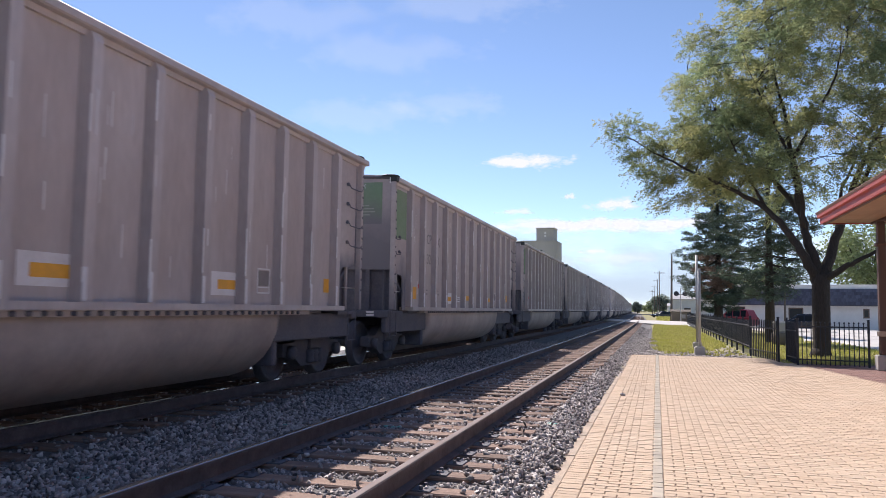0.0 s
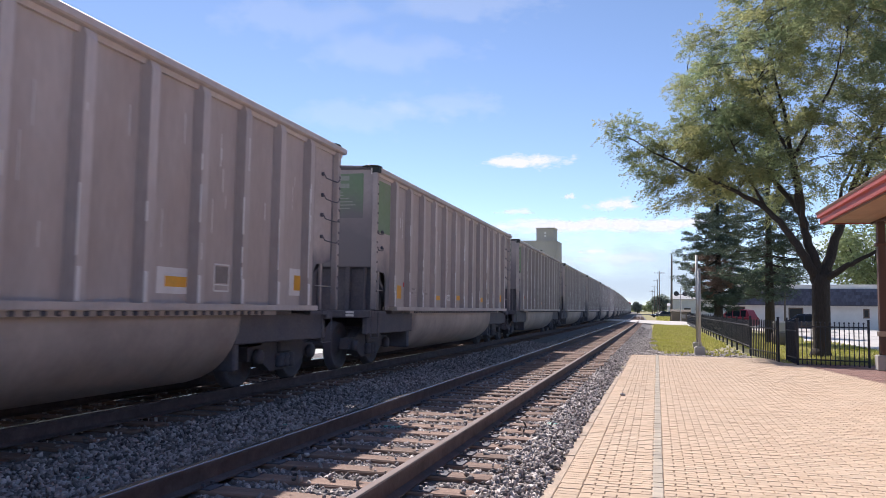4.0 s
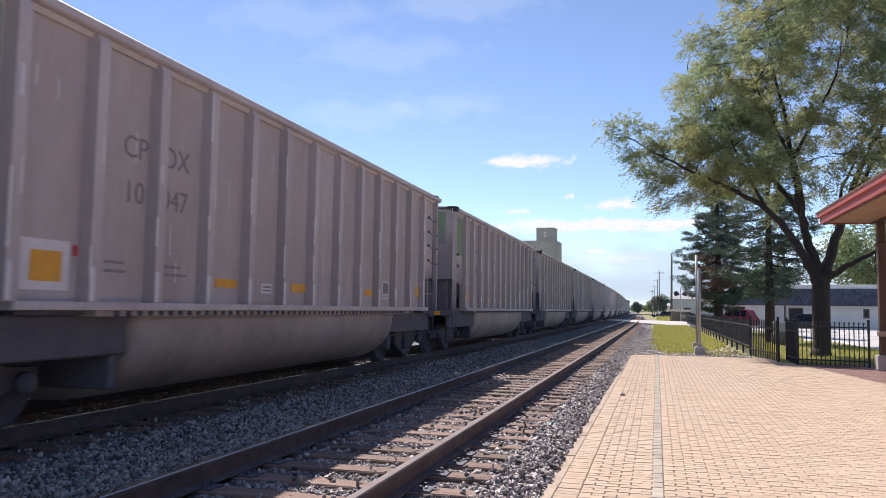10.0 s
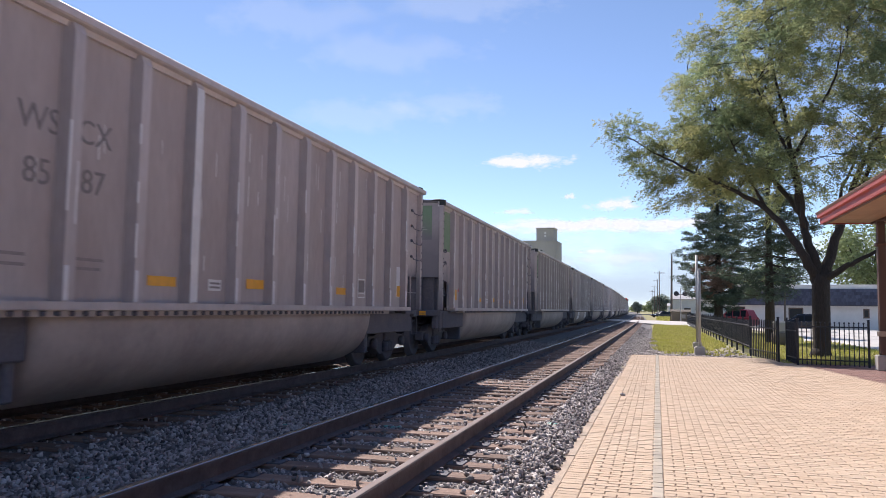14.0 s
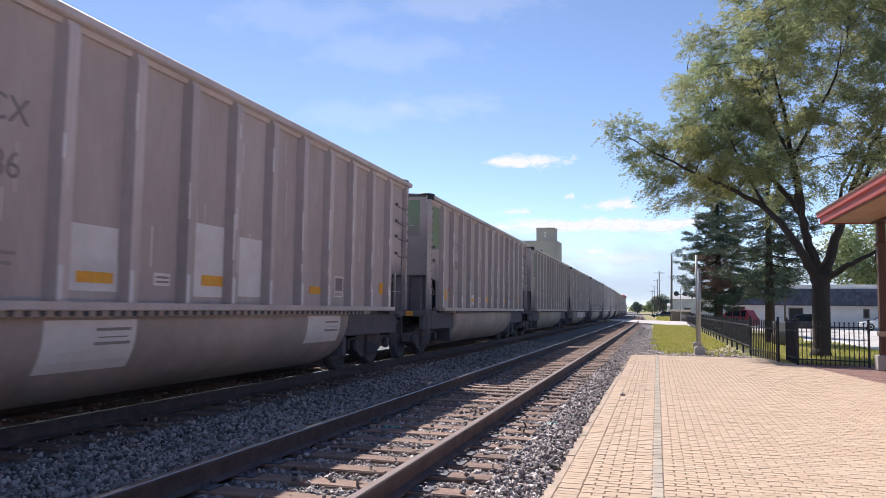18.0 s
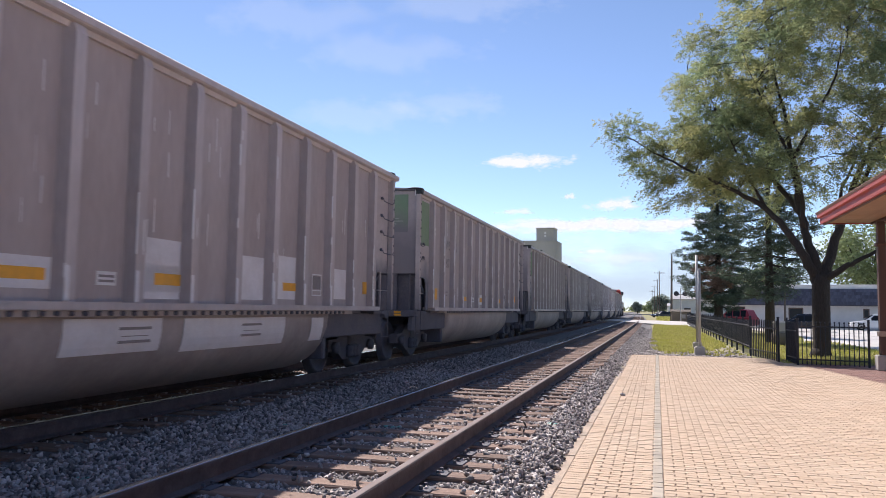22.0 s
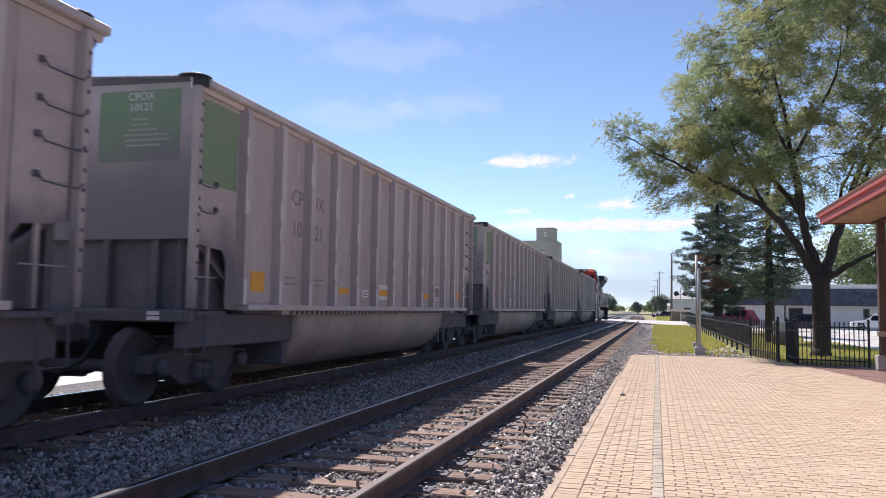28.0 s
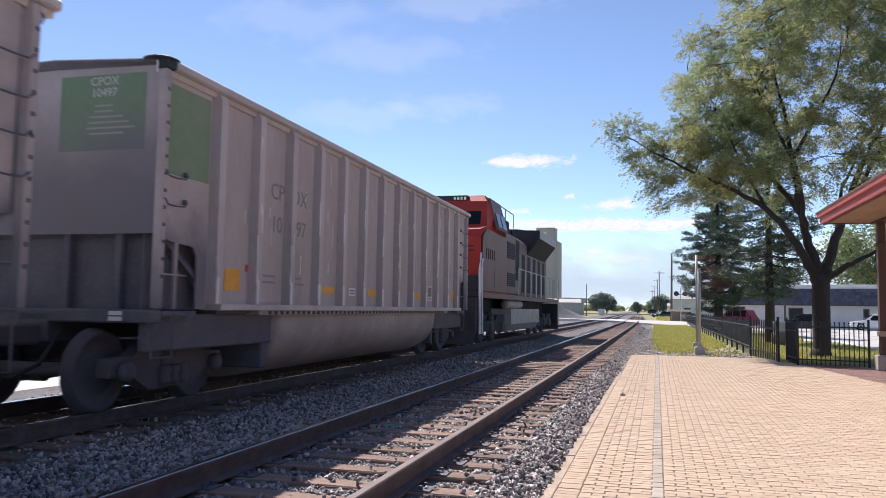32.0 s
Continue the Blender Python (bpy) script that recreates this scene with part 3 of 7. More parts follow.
# ---- coal train ----
def coal_car_template():
    """Built round the car's middle on the rail head; +x is the side that faces the platform."""
    car = thing("coal_car", "dusty aluminium bathtub coal gondola with ribbed sides", "coal car", "cars of the coal train")
    ribs_y = [-5.95 + 1.0 * i for i in range(13)]
    for s in (1, -1):
        main = Build().box(min(s * 1.455, s * 1.475), max(s * 1.455, s * 1.475), -6.08, 6.35, 1.22, 3.86)
        part("side_sheet", main, M["side"], car)
        rib = Build()
        prof = [(-0.12, 1.476), (-0.075, 1.59), (0.075, 1.59), (0.12, 1.476)]
        v = []
        for z, k in ((1.22, 1.0), (3.76, 1.0), (3.85, 0.72)):
            v += [(s * (1.476 + (q - 1.476) * k), p, z) for p, q in prof]
        # flanks take the darker copy as painted shade, outer face the lighter one
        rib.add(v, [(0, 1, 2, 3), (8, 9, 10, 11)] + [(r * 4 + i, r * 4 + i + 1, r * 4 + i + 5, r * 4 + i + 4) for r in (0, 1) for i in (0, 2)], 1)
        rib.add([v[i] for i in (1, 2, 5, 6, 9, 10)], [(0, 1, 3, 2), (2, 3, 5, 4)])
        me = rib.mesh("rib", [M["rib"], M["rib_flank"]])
        for y in ribs_y:
            part("rib", me, None, car).matrix_basis = pose(0, y, 0)
        foot = Build()
        foot.add([(s * 1.592, -0.072, 1.235), (s * 1.592, -0.012, 1.235), (s * 1.592, -0.018, 1.56), (s * 1.592, -0.072, 1.56),
                  (s * 1.602, -0.068, 1.235), (s * 1.602, -0.016, 1.235), (s * 1.602, -0.022, 1.55), (s * 1.602, -0.068, 1.55)],
                 [(0, 1, 2, 3), (4, 5, 6, 7), (0, 1, 5, 4), (1, 2, 6, 5), (2, 3, 7, 6), (3, 0, 4, 7)])
        me = foot.mesh("rib_foot", M["patch"])
        for y in ribs_y:
            part("rib_foot", me, None, car).matrix_basis = pose(0, y, 0)
        chord = Build().prism([(s * 1.44, 3.80), (s * 1.44, 3.95), (s * 1.47, 3.965), (s * 1.585, 3.965), (s * 1.61, 3.945), (s * 1.61, 3.875), (s * 1.59, 3.86), (s * 1.53, 3.855), (s * 1.515, 3.80)], "y", -7.0, 7.37)
        part("top_chord", chord, M["rib"], car)
        sill = Build().prism([(s * 1.30, 1.15), (s * 1.30, 1.225), (s * 1.615, 1.225), (s * 1.615, 1.15), (s * 1.58, 1.145)], "y", -5.93, 6.32)
        part("side_sill", sill, M["rib"], car)
        riv = Build()
        for i in range(52):
            y = -4.6 + i * 0.18
            riv.box(min(s * 1.57, s * 1.60), max(s * 1.57, s * 1.60), y - 0.032, y + 0.032, 1.09, 1.14, 0.01)
        part("rivets", riv, M["iron"], car, "row of dark sill bolts", kind="stuff")
        belt = Build().box(min(s * 1.30, s * 1.575), max(s * 1.30, s * 1.575), -4.9, 5.0, 1.085, 1.15)
        part("sill_flange", belt, M["belly"], car)
        # end bays: upper panel, corner post, rungs, opening below
        for e in (1, -1):
            near = 6.36 if e > 0 else 6.09
            y0, y1 = sorted((e * near, e * 7.08))
            yi, yo = e * near, e * 7.08
            jamb = 0.20 if e < 0 else 0.03
            pan = Build().prism([(yi, 1.16), (yi + e * jamb, 1.16), (yi + e * jamb, 1.78), (yi + e * (jamb + 0.1), 1.90), (yo - e * 0.25, 1.93), (yo - e * 0.03, 1.98), (yo, 1.98), (yo, 3.84), (yi, 3.84)], "x", s * 1.46, s * 1.485)
            part("end_panel", pan, M["sooty_panel"], car)
            lower = Build().box(min(s * 1.30, s * 1.32), max(s * 1.30, s * 1.32), y0, y1, 1.15, 1.99)
            post = Build().box(min(s * 1.486, s * 1.59), max(s * 1.486, s * 1.59), e * 7.12 - 0.048, e * 7.12 + 0.048, 1.16, 3.84, 0.012)
            p = part("corner_post", post, M["sooty_post"], car)
            bolts = Build()
            for i in range(12):
                z = 1.5 + i * 0.19
                bolts.box(min(s * 1.588, s * 1.602), max(s * 1.588, s * 1.602), e * 7.12 - 0.02, e * 7.12 + 0.02, z, z + 0.04, 0.006)
            part("bolts", bolts, M["iron"], p, kind="stuff")
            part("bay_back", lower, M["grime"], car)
            mid = Build().box(min(s * 1.445, s * 1.48), max(s * 1.445, s * 1.48), e * 6.70 - 0.03, e * 6.70 + 0.03, 1.16, 1.99)
            bar = Build().tube([(s * 1.475, e * 6.5, 1.55), (s * 1.475, e * 7.1, 1.55)], 0.011, 6)
            part("bay_bar", bar, M["galvanised"], car, "thin bar across the sooty bay")
            part("stanchion", mid, M["sooty_post"], car)
            step = Build().tube([(s * 1.5, e * 6.75, 1.14), (s * 1.5, e * 6.75, 0.62), (s * 1.5, e * 7.12, 0.62), (s * 1.5, e * 7.12, 1.14)], 0.014, 6)
            part("step_iron", step, M["grime"], car)
            zs = (3.34, 2.99, 2.66, 2.30) if e > 0 else (2.66, 2.34)
            for z in zs:
                rung = Build().tube([(s * 1.485, e * 6.62, z + 0.06), (s * 1.54, e * 6.62, z + 0.05), (s * 1.545, e * 6.67, z), (s * 1.58, e * 6.9, z - 0.02), (s * 1.59, e * 7.05, z - 0.015), (s * 1.60, e * 7.11, z + 0.035), (s * 1.585, e * 7.13, z + 0.04)], 0.010, 6)
                rung.box(min(s * 1.486, s * 1.55), max(s * 1.486, s * 1.53), e * 6.62 - 0.026, e * 6.62 + 0.026, z + 0.03, z + 0.09, 0.008)
                part("grab_iron", rung, M["grime"], car)
    for e in (1, -1):
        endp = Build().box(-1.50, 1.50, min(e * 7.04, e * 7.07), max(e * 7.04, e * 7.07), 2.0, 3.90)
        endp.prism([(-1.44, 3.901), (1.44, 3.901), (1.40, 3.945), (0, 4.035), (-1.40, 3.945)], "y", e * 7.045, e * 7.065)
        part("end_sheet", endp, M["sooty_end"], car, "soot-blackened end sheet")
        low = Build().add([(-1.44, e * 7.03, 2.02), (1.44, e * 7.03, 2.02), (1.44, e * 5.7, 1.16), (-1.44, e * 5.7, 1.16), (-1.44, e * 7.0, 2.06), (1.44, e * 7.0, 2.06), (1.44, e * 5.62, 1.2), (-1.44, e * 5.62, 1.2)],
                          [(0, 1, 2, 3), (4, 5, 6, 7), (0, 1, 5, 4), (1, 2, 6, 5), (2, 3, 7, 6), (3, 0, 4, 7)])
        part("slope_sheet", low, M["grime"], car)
        echord = Build()
        for x0, x1 in ((-1.44, 0.0), (0.0, 1.44)):
            top = [4.055 - 0.075 * abs(x) / 1.44 for x in (x0, x1)]
            low = [3.945 - 0.03 * abs(x) / 1.44 for x in (x0, x1)]
            ring = [(x, e * yy, z) for x, zt, zl in ((x0, top[0], low[0]), (x1, top[1], low[1])) for yy, z in ((7.02, zl), (7.02, zt), (7.12, zt), (7.15, zt - 0.02), (7.15, zt - 0.05), (7.09, zl))]
            echord.add(ring, [tuple(range(5, -1, -1)), tuple(range(6, 12))] + [(i, (i + 1) % 6, (i + 1) % 6 + 6, i + 6) for i in range(6)])
        part("end_chord", echord, M["grime"], car, "dark dusty end rail peaked in the middle")
        for s in (1, -1):
            cap = Build().turned([(0.20, 3.955), (0.205, 3.972), (0.17, 3.988), (0.08, 3.994)], "z", 14, (s * 1.42, e * 7.04, 0))
            cp = part("corner_cap", cap, M["cap"], car, smooth=True)
            if e < 0:
                blk = Build().box(min(s * 1.44, s * 1.605), max(s * 1.44, s * 1.605), -7.165, -7.003, 3.842, 3.955, 0.015)
                part("corner_block", blk, M["cap"], cp, "black corner casting")
                part("corner_mark", Build().box(min(s * 1.455, s * 1.475), max(s * 1.455, s * 1.475), -7.176, -7.171, 3.80, 3.93), M["white_label"], cp, "white corner stripe")
            else:
                ring = Build().tube([(s * (1.55 + 0.0), 7.17 + 0.055 * math.sin(a), 3.74 + 0.055 * math.cos(a)) for a in [i * math.pi / 5 for i in range(11)]], 0.011, 6)
                part("rope_eye", ring, M["iron"], car, "iron eye at the corner post's head")
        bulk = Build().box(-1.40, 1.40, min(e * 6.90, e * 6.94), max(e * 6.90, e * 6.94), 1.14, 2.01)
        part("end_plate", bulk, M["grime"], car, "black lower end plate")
        for x in (-0.9, 0.25, 0.95):
            part("end_stiffener", Build().box(x - 0.05, x + 0.05, min(e * 6.94, e * 7.04), max(e * 6.94, e * 7.04), 1.14, 2.3, 0.012), M["grime"], car)
        beam = Build().box(-1.5, 1.5, min(e * 6.95, e * 7.2), max(e * 6.95, e * 7.2), 1.0, 1.15, 0.02)
        part("end_beam", beam, M["grime"], car)
        walk_plate = Build().box(-1.5, 1.5, min(e * 6.3, e * 6.95), max(e * 6.3, e * 6.95), 1.08, 1.14)
        part("end_floor", walk_plate, M["grime"], car)
        coup = Build().box(-0.11, 0.11, min(e * 7.2, e * 7.85), max(e * 7.2, e * 7.85), 0.74, 0.98, 0.03).box(-0.2, 0.17, min(e * 7.8, e * 8.09), max(e * 7.8, e * 8.09), 0.72, 1.0, 0.05)
        part("coupler", coup, M["iron"], car)
        hose = Build().tube([(0.35, e * 7.15, 0.9), (0.38, e * 7.5, 0.55), (0.3, e * 7.8, 0.42), (0.2, e * 8.05, 0.5)], 0.025, 6)
        part("brake_hose", hose, M["cap"], car, smooth=True)
    cyl = Build().turned([(0.10, -0.3), (0.13, -0.28), (0.13, 0.22), (0.06, 0.3)], "x", 12, (0.75, -6.6, 1.45))
    part("brake_cylinder", cyl, M["grime"], car, smooth=True)
    res = Build().turned([(0.08, -0.45), (0.16, -0.40), (0.16, 0.40), (0.08, 0.45)], "x", 12, (0.7, 6.55, 1.42))
    part("air_reservoir", res, M["grime"], car, smooth=True)
    wheel = Build().turned([(0.26, -0.012), (0.28, 0.0), (0.26, 0.012)], "y", 16, (-0.7, -7.14, 2.5))
    part("handbrake_wheel", wheel, M["iron"], car, smooth=True)
    floor = Build().box(-1.44, 1.44, -5.75, 5.75, 1.10, 1.20)
    part("floor", floor, M["grime"], car)
    coal = Build()
    nx, ny = 8, 40
    rc = random.Random(8)
    cv = [(-1.45 + 2.9 * i / (nx - 1), -6.9 + 13.8 * j / (ny - 1), 2.9 + rc.uniform(-0.06, 0.06)) for j in range(ny) for i in range(nx)]
    coal.add(cv, [(j * nx + i, j * nx + i + 1, j * nx + nx + i + 1, j * nx + nx + i) for j in range(ny - 1) for i in range(nx - 1)])
    part("coal_load", coal, M["grime"], car, "black heaped coal", kind="stuff")
    tub = Build()
    prof = []
    for k in range(17):
        a = math.pi * k / 16
        ca, sa = math.cos(a), math.sin(a)
        prof.append((1.49 * math.copysign(abs(ca) ** 0.72, ca), 1.02 - 0.90 * sa ** 0.86))
    prof = [(1.49, 1.10)] + prof + [(-1.49, 1.10)]
    n = len(prof)
    v = []
    for y, k in ((-4.15, 0.80), (-3.98, 1.0), (4.08, 1.0), (4.25, 0.80)):
        v += [(u * (1 if k == 1 else 0.97), y, 1.10 - (1.10 - w) * k) for u, w in prof]
    tub.add(v, [tuple(range(n)), tuple(range(3 * n, 4 * n))] + [(r * n + i, r * n + n + i, r * n + n + (i + 1) % n, r * n + (i + 1) % n) for r in range(3) for i in range(n)])
    part("belly_tub", tub, M["belly"], car, "dusty rounded bathtub belly", smooth=True)
    cs = Build().box(-0.2, 0.2, -7.2, 7.2, 0.78, 1.09)
    part("centre_sill", cs, M["grime"], car)
    # side frame, springs and bearing caps of a truck
    for e in (1, -1):
        for s in (1, -1):
            sk = Build().box(min(s * 1.30, s * 1.40), max(s * 1.30, s * 1.40), min(e * 4.2, e * 7.1), max(e * 4.2, e * 7.1), 0.68, 1.10, 0.02)
            part("underframe_beam", sk, M["grime"], car)
        cross = Build().box(-1.35, 1.35, min(e * 4.26, e * 4.40), max(e * 4.26, e * 4.40), 0.32, 1.10, 0.02)
        part("end_bulkhead", cross, M["grime"], car)
        truck = new("truck")
        truck.parent = car
        truck.matrix_basis = pose(0, e * 6.17, 0)
        bolster = Build().box(-1.15, 1.15, -0.2, 0.2, 0.48, 0.76, 0.03)
        part("bolster", bolster, M["iron"], truck)
        for s in (1, -1):
            out = [(-1.10, 0.40), (-1.10, 0.60), (-0.72, 0.62), (-0.45, 0.80), (0.45, 0.80), (0.72, 0.62), (1.10, 0.60), (1.10, 0.40), (0.74, 0.40), (0.42, 0.22), (-0.42, 0.22), (-0.74, 0.40)]
            sf = Build().prism(out, "x", s * 0.92, s * 1.10)
            part("side_frame", sf, M["iron"], truck)
            for yy in (-0.17, 0.0, 0.17):
                part("spring", Build().turned([(0.07, 0.26), (0.085, 0.30), (0.07, 0.36), (0.085, 0.42), (0.07, 0.48)], "z", 10, (s * 1.13, yy, 0)), M["iron"], truck, smooth=True)
            part("brake_beam", Build().box(min(s * 0.35, s * 1.0), max(s * 0.35, s * 1.0), -0.46, -0.34, 0.26, 0.44, 0.02), M["iron"], truck)
            for yy in (-0.89, 0.89):
                capb = Build().turned([(0.07, 0), (0.11, 0.02), (0.11, 0.10), (0.05, 0.12)] if s > 0 else [(0.07, 0), (0.11, -0.02), (0.11, -0.10), (0.05, -0.12)], "x", 12, (s * 1.10, yy, 0.46))
                part("bearing_cap", capb, M["iron"], truck, smooth=True)
        ax = Build()
        for s in (1, -1):
            prof = [(0.02, s * 0.69), (0.16, s * 0.69), (0.20, s * 0.72), (0.36, s * 0.74), (0.38, s * 0.685), (0.48, s * 0.685), (0.485, s * 0.715), (0.458, s * 0.73), (0.455, s * 0.82), (0.40, s * 0.825), (0.37, s * 0.78), (0.20, s * 0.78), (0.16, s * 0.83), (0.02, s * 0.83)]
            ax.turned(prof, "x", 24)
        ax.tube([(-1.1, 0, 0), (1.1, 0, 0)], 0.08, 10)
        axle = ax.mesh("wheelset", M["iron"], True)
        for yy in (-0.89, 0.89):
            w = part("wheelset", axle, None, truck)
            w.matrix_basis = pose(0, yy, 0.457)
    return car


CAR_Z = RAIL_Z + 0.0


def panel_on_side(b, y0, y1, z0, z1, depth=0.004, x=1.4755):
    return b.box(x, x + depth, y0, y1, z0, z1)


def belly_patch(car, y0, y1, z0, z1):
    b = Build()
    v = []
    for i in range(6):
        z = z1 + (z0 - z1) * i / 5
        sa = max(0.0, (1.02 - z) / 0.90) ** (1 / 0.86)
        x = 1.49 * math.sqrt(max(0.0, 1 - sa * sa)) ** 0.72 + 0.008
        v += [(x, y0, z), (x, y1, z), (x - 0.006, y0, z), (x - 0.006, y1, z)]
    f = []
    for i in range(5):
        o = 4 * i
        f += [(o, o + 1, o + 5, o + 4), (o + 2, o + 6, o + 7, o + 3), (o, o + 4, o + 6, o + 2), (o + 1, o + 3, o + 7, o + 5)]
    b.add(v, f + [(0, 2, 3, 1), (20, 21, 23, 22)])
    ob = part("paint_patch", b, M["patch"], car, "pale rectangular paint patch on the belly")
    if y1 - y0 > 1.2:
        for i in range(3):
            w = 0.26 - 0.04 * (i % 2)
            z = 0.94 - 0.07 * i
            part("print_bar", Build().box(1.49, 1.502 - 0.018 * i, (y0 + y1) / 2 + 0.3 - w, (y0 + y1) / 2 + 0.3 + w, z, z + 0.03), M["bar_dark"], ob)


def dress_car(car, k, mark, number, patches=(), belly=(), white_rib=None):
    """Lettering, placards and paint patches of one car; y runs along the car, -7.25 is its leading end."""
    rnd = random.Random(100 + k)
    g = Build().box(1.4855, 1.489, -7.06, -6.11, 2.70, 3.74)
    part("green_square", g, M["green"], car, "faded green corner square")
    ge = Build().box(0.10, 1.26, -7.0735, -7.0705, 2.96, 3.845)
    part("green_end", ge, M["sooty_green"], car, "sooty green end panel")
    two = Build()
    for z in (1.025, 1.085):
        two.box(1.0, 1.17, -7.206, -7.2005, z, z + 0.045)
    part("end_label", two, M["orange" if k % 3 == 0 else "white_label"], car, "two small amber plates" if k % 3 == 0 else "two small pale plates")
    valve = Build().turned([(0.03, 0), (0.05, 0.02), (0.05, 0.10), (0.02, 0.14)], "z", 10, (0.55, 7.32, 0.84))
    part("air_valve", valve, M["white_label"], car, "bright painted valve handle", smooth=True)
    for i in range(6):
        w = (0.22, 0.26, 0.42, 0.56, 0.62, 0.46)[i] * rnd.uniform(0.9, 1.1)
        x = 0.70 + (0.0, 0.0, 0.04, 0.07, 0.1, 0.05)[i]
        z = 3.47 - i * 0.065
        part("stencil_bar", Build().box(x - w / 2, x + w / 2, -7.0775, -7.0735, z, z + 0.022), M["bar"], car)
    if mark:
        part("lettering", letters(mark, 0.14, M["stencil_white"]), None, car, "white stencilled lettering").matrix_basis = pose(0.70, -7.075, 3.765, 90, 0, 0)
        part("lettering", letters(number, 0.14, M["stencil_white"]), None, car, "white stencilled number").matrix_basis = pose(0.70, -7.075, 3.63, 90, 0, 0)
        half = len(number) // 2
        for txt, y, z in ((mark[:2], -4.28, 2.86), (mark[2:], -3.56, 2.86), (number[:half], -4.28, 2.38), (number[half:], -3.56, 2.38)):
            part("lettering", letters(txt, 0.34, M["stencil"]), None, car, "faded black stencilled lettering").matrix_basis = pose(1.4775, y, z, 90, 0, 90)
    else:
        for z in (3.71, 3.56):
            part("stencil_bar", Build().box(0.60, 0.96, -7.0775, -7.0735, z, z + 0.09), M["bar"], car)
    for y in (-4.70, -3.75):
        for i in range(2):
            q = Build()
            panel_on_side(q, y, y + rnd.uniform(0.3, 0.5), 1.62 - i * 0.09, 1.65 - i * 0.09, 0.003)
            part("stencil_bar", q, M["bar_dark"], car)
    spots = [(-5.65, -5.27, 1.42, 1.70, "orange"), (-2.66, -2.14, 1.42, 1.53, "orange"), (-1.47, -1.18, 1.40, 1.54, "white_label"), (-0.55, -0.06, 1.43, 1.56, "orange"),
             (2.5, 2.92, 1.43, 1.55, "orange"), (5.72, 6.02, 1.45, 1.68, "orange")]
    for y0, y1, z0, z1, m in spots:
        dz = rnd.uniform(-0.02, 0.02)
        q = Build()
        panel_on_side(q, y0, y1, z0 + dz, z1 + dz, 0.006)
        ob = part("reflector" if m == "orange" else "sticker", q, M[m], car, "amber reflector patch" if m == "orange" else "white printed sticker")
        if m != "orange":
            for i in range(2):
                part("print_bar", Build().box(1.4816, 1.4826, y0 + 0.03, y1 - 0.03, z0 + dz + 0.03 + i * 0.05, z0 + dz + 0.055 + i * 0.05), M["bar_dark"], ob)
        elif rnd.random() < 0.22:
            q = Build()
            panel_on_side(q, max(y0 - 0.15, y0 - 0.2), y1 + 0.1, z0 + dz - 0.08, z1 + dz + 0.10, 0.003)
            part("paint_patch", q, M["patch"], car, "pale paint patch behind a reflector")
    fr = Build()
    for a in ((3.50, 3.86, 1.38, 1.40), (3.50, 3.86, 1.715, 1.735), (3.50, 3.52, 1.38, 1.735), (3.84, 3.86, 1.38, 1.735), (3.50, 3.86, 1.46, 1.475)):
        panel_on_side(fr, *a, 0.006)
    sf = part("sign_frame", fr, M["white_label"], car, "white outlined sign")
    part("sign_panel", Build().box(1.4762, 1.4795, 3.53, 3.83, 1.49, 1.70), M["stencil"], sf)
    if rnd.random() < 0.7:
        q = Build()
        panel_on_side(q, -5.14, -5.04, 1.66, 1.76, 0.005)
        part("sticker", q, M["red_label"], car, "small red sticker")
    scr = Build()
    for _ in range(26):
        bay = rnd.randrange(12)
        y = -5.45 + bay + rnd.uniform(-0.28, 0.28)
        z = rnd.uniform(1.4, 3.3)
        panel_on_side(scr, y, y + rnd.uniform(0.006, 0.016), z, z + rnd.uniform(0.15, 0.45), 0.003)
    for i in range(13):
        if rnd.random() < 0.6:
            y = -5.95 + i + rnd.uniform(-0.05, 0.04)
            z = rnd.uniform(1.6, 3.0)
            scr.box(1.5905, 1.593, y, y + rnd.uniform(0.008, 0.02), z, z + rnd.uniform(0.2, 0.5))
        for _ in range(rnd.choice((1, 2, 2, 3))):
            y, z = -5.95 + i - 0.078, min(3.2, 1.3 + abs(rnd.gauss(0.0, 0.9)))
            scr.box(1.583, 1.5935, y, y + rnd.uniform(0.012, 0.026), z, z + rnd.uniform(0.12, 0.6))
    part("scrape_wear", scr, M["bare"], car, "bright scrapes down to bare metal", kind="stuff")
    for _ in range(rnd.randint(4, 8)):
        y = -5.95 + rnd.randint(0, 12) + rnd.uniform(-0.05, 0.05)
        z, h, w = rnd.uniform(2.1, 3.4), rnd.uniform(0.08, 0.34), rnd.uniform(0.008, 0.016)
        part("scrape", Build().box(1.5895, 1.5925, y - w, y + w, z, z + h), M["patch"], car, "pale scraped rib edge")
    for y0, y1, z0, z1 in patches:
        q = Build()
        panel_on_side(q, y0, y1, z0, z1, 0.014 if y0 > 6.3 else 0.003)
        part("paint_patch", q, M["patch"], car, "pale rectangular paint patch")
    for a in belly:
        belly_patch(car, *a)
    if white_rib is not None:
        q = Build().box(1.591, 1.596, -5.95 + white_rib - 0.074, -5.95 + white_rib + 0.074, 1.24, 3.78)
        part("rib_strip", q, M["white_label"], car, "white repainted rib")


CARS = []


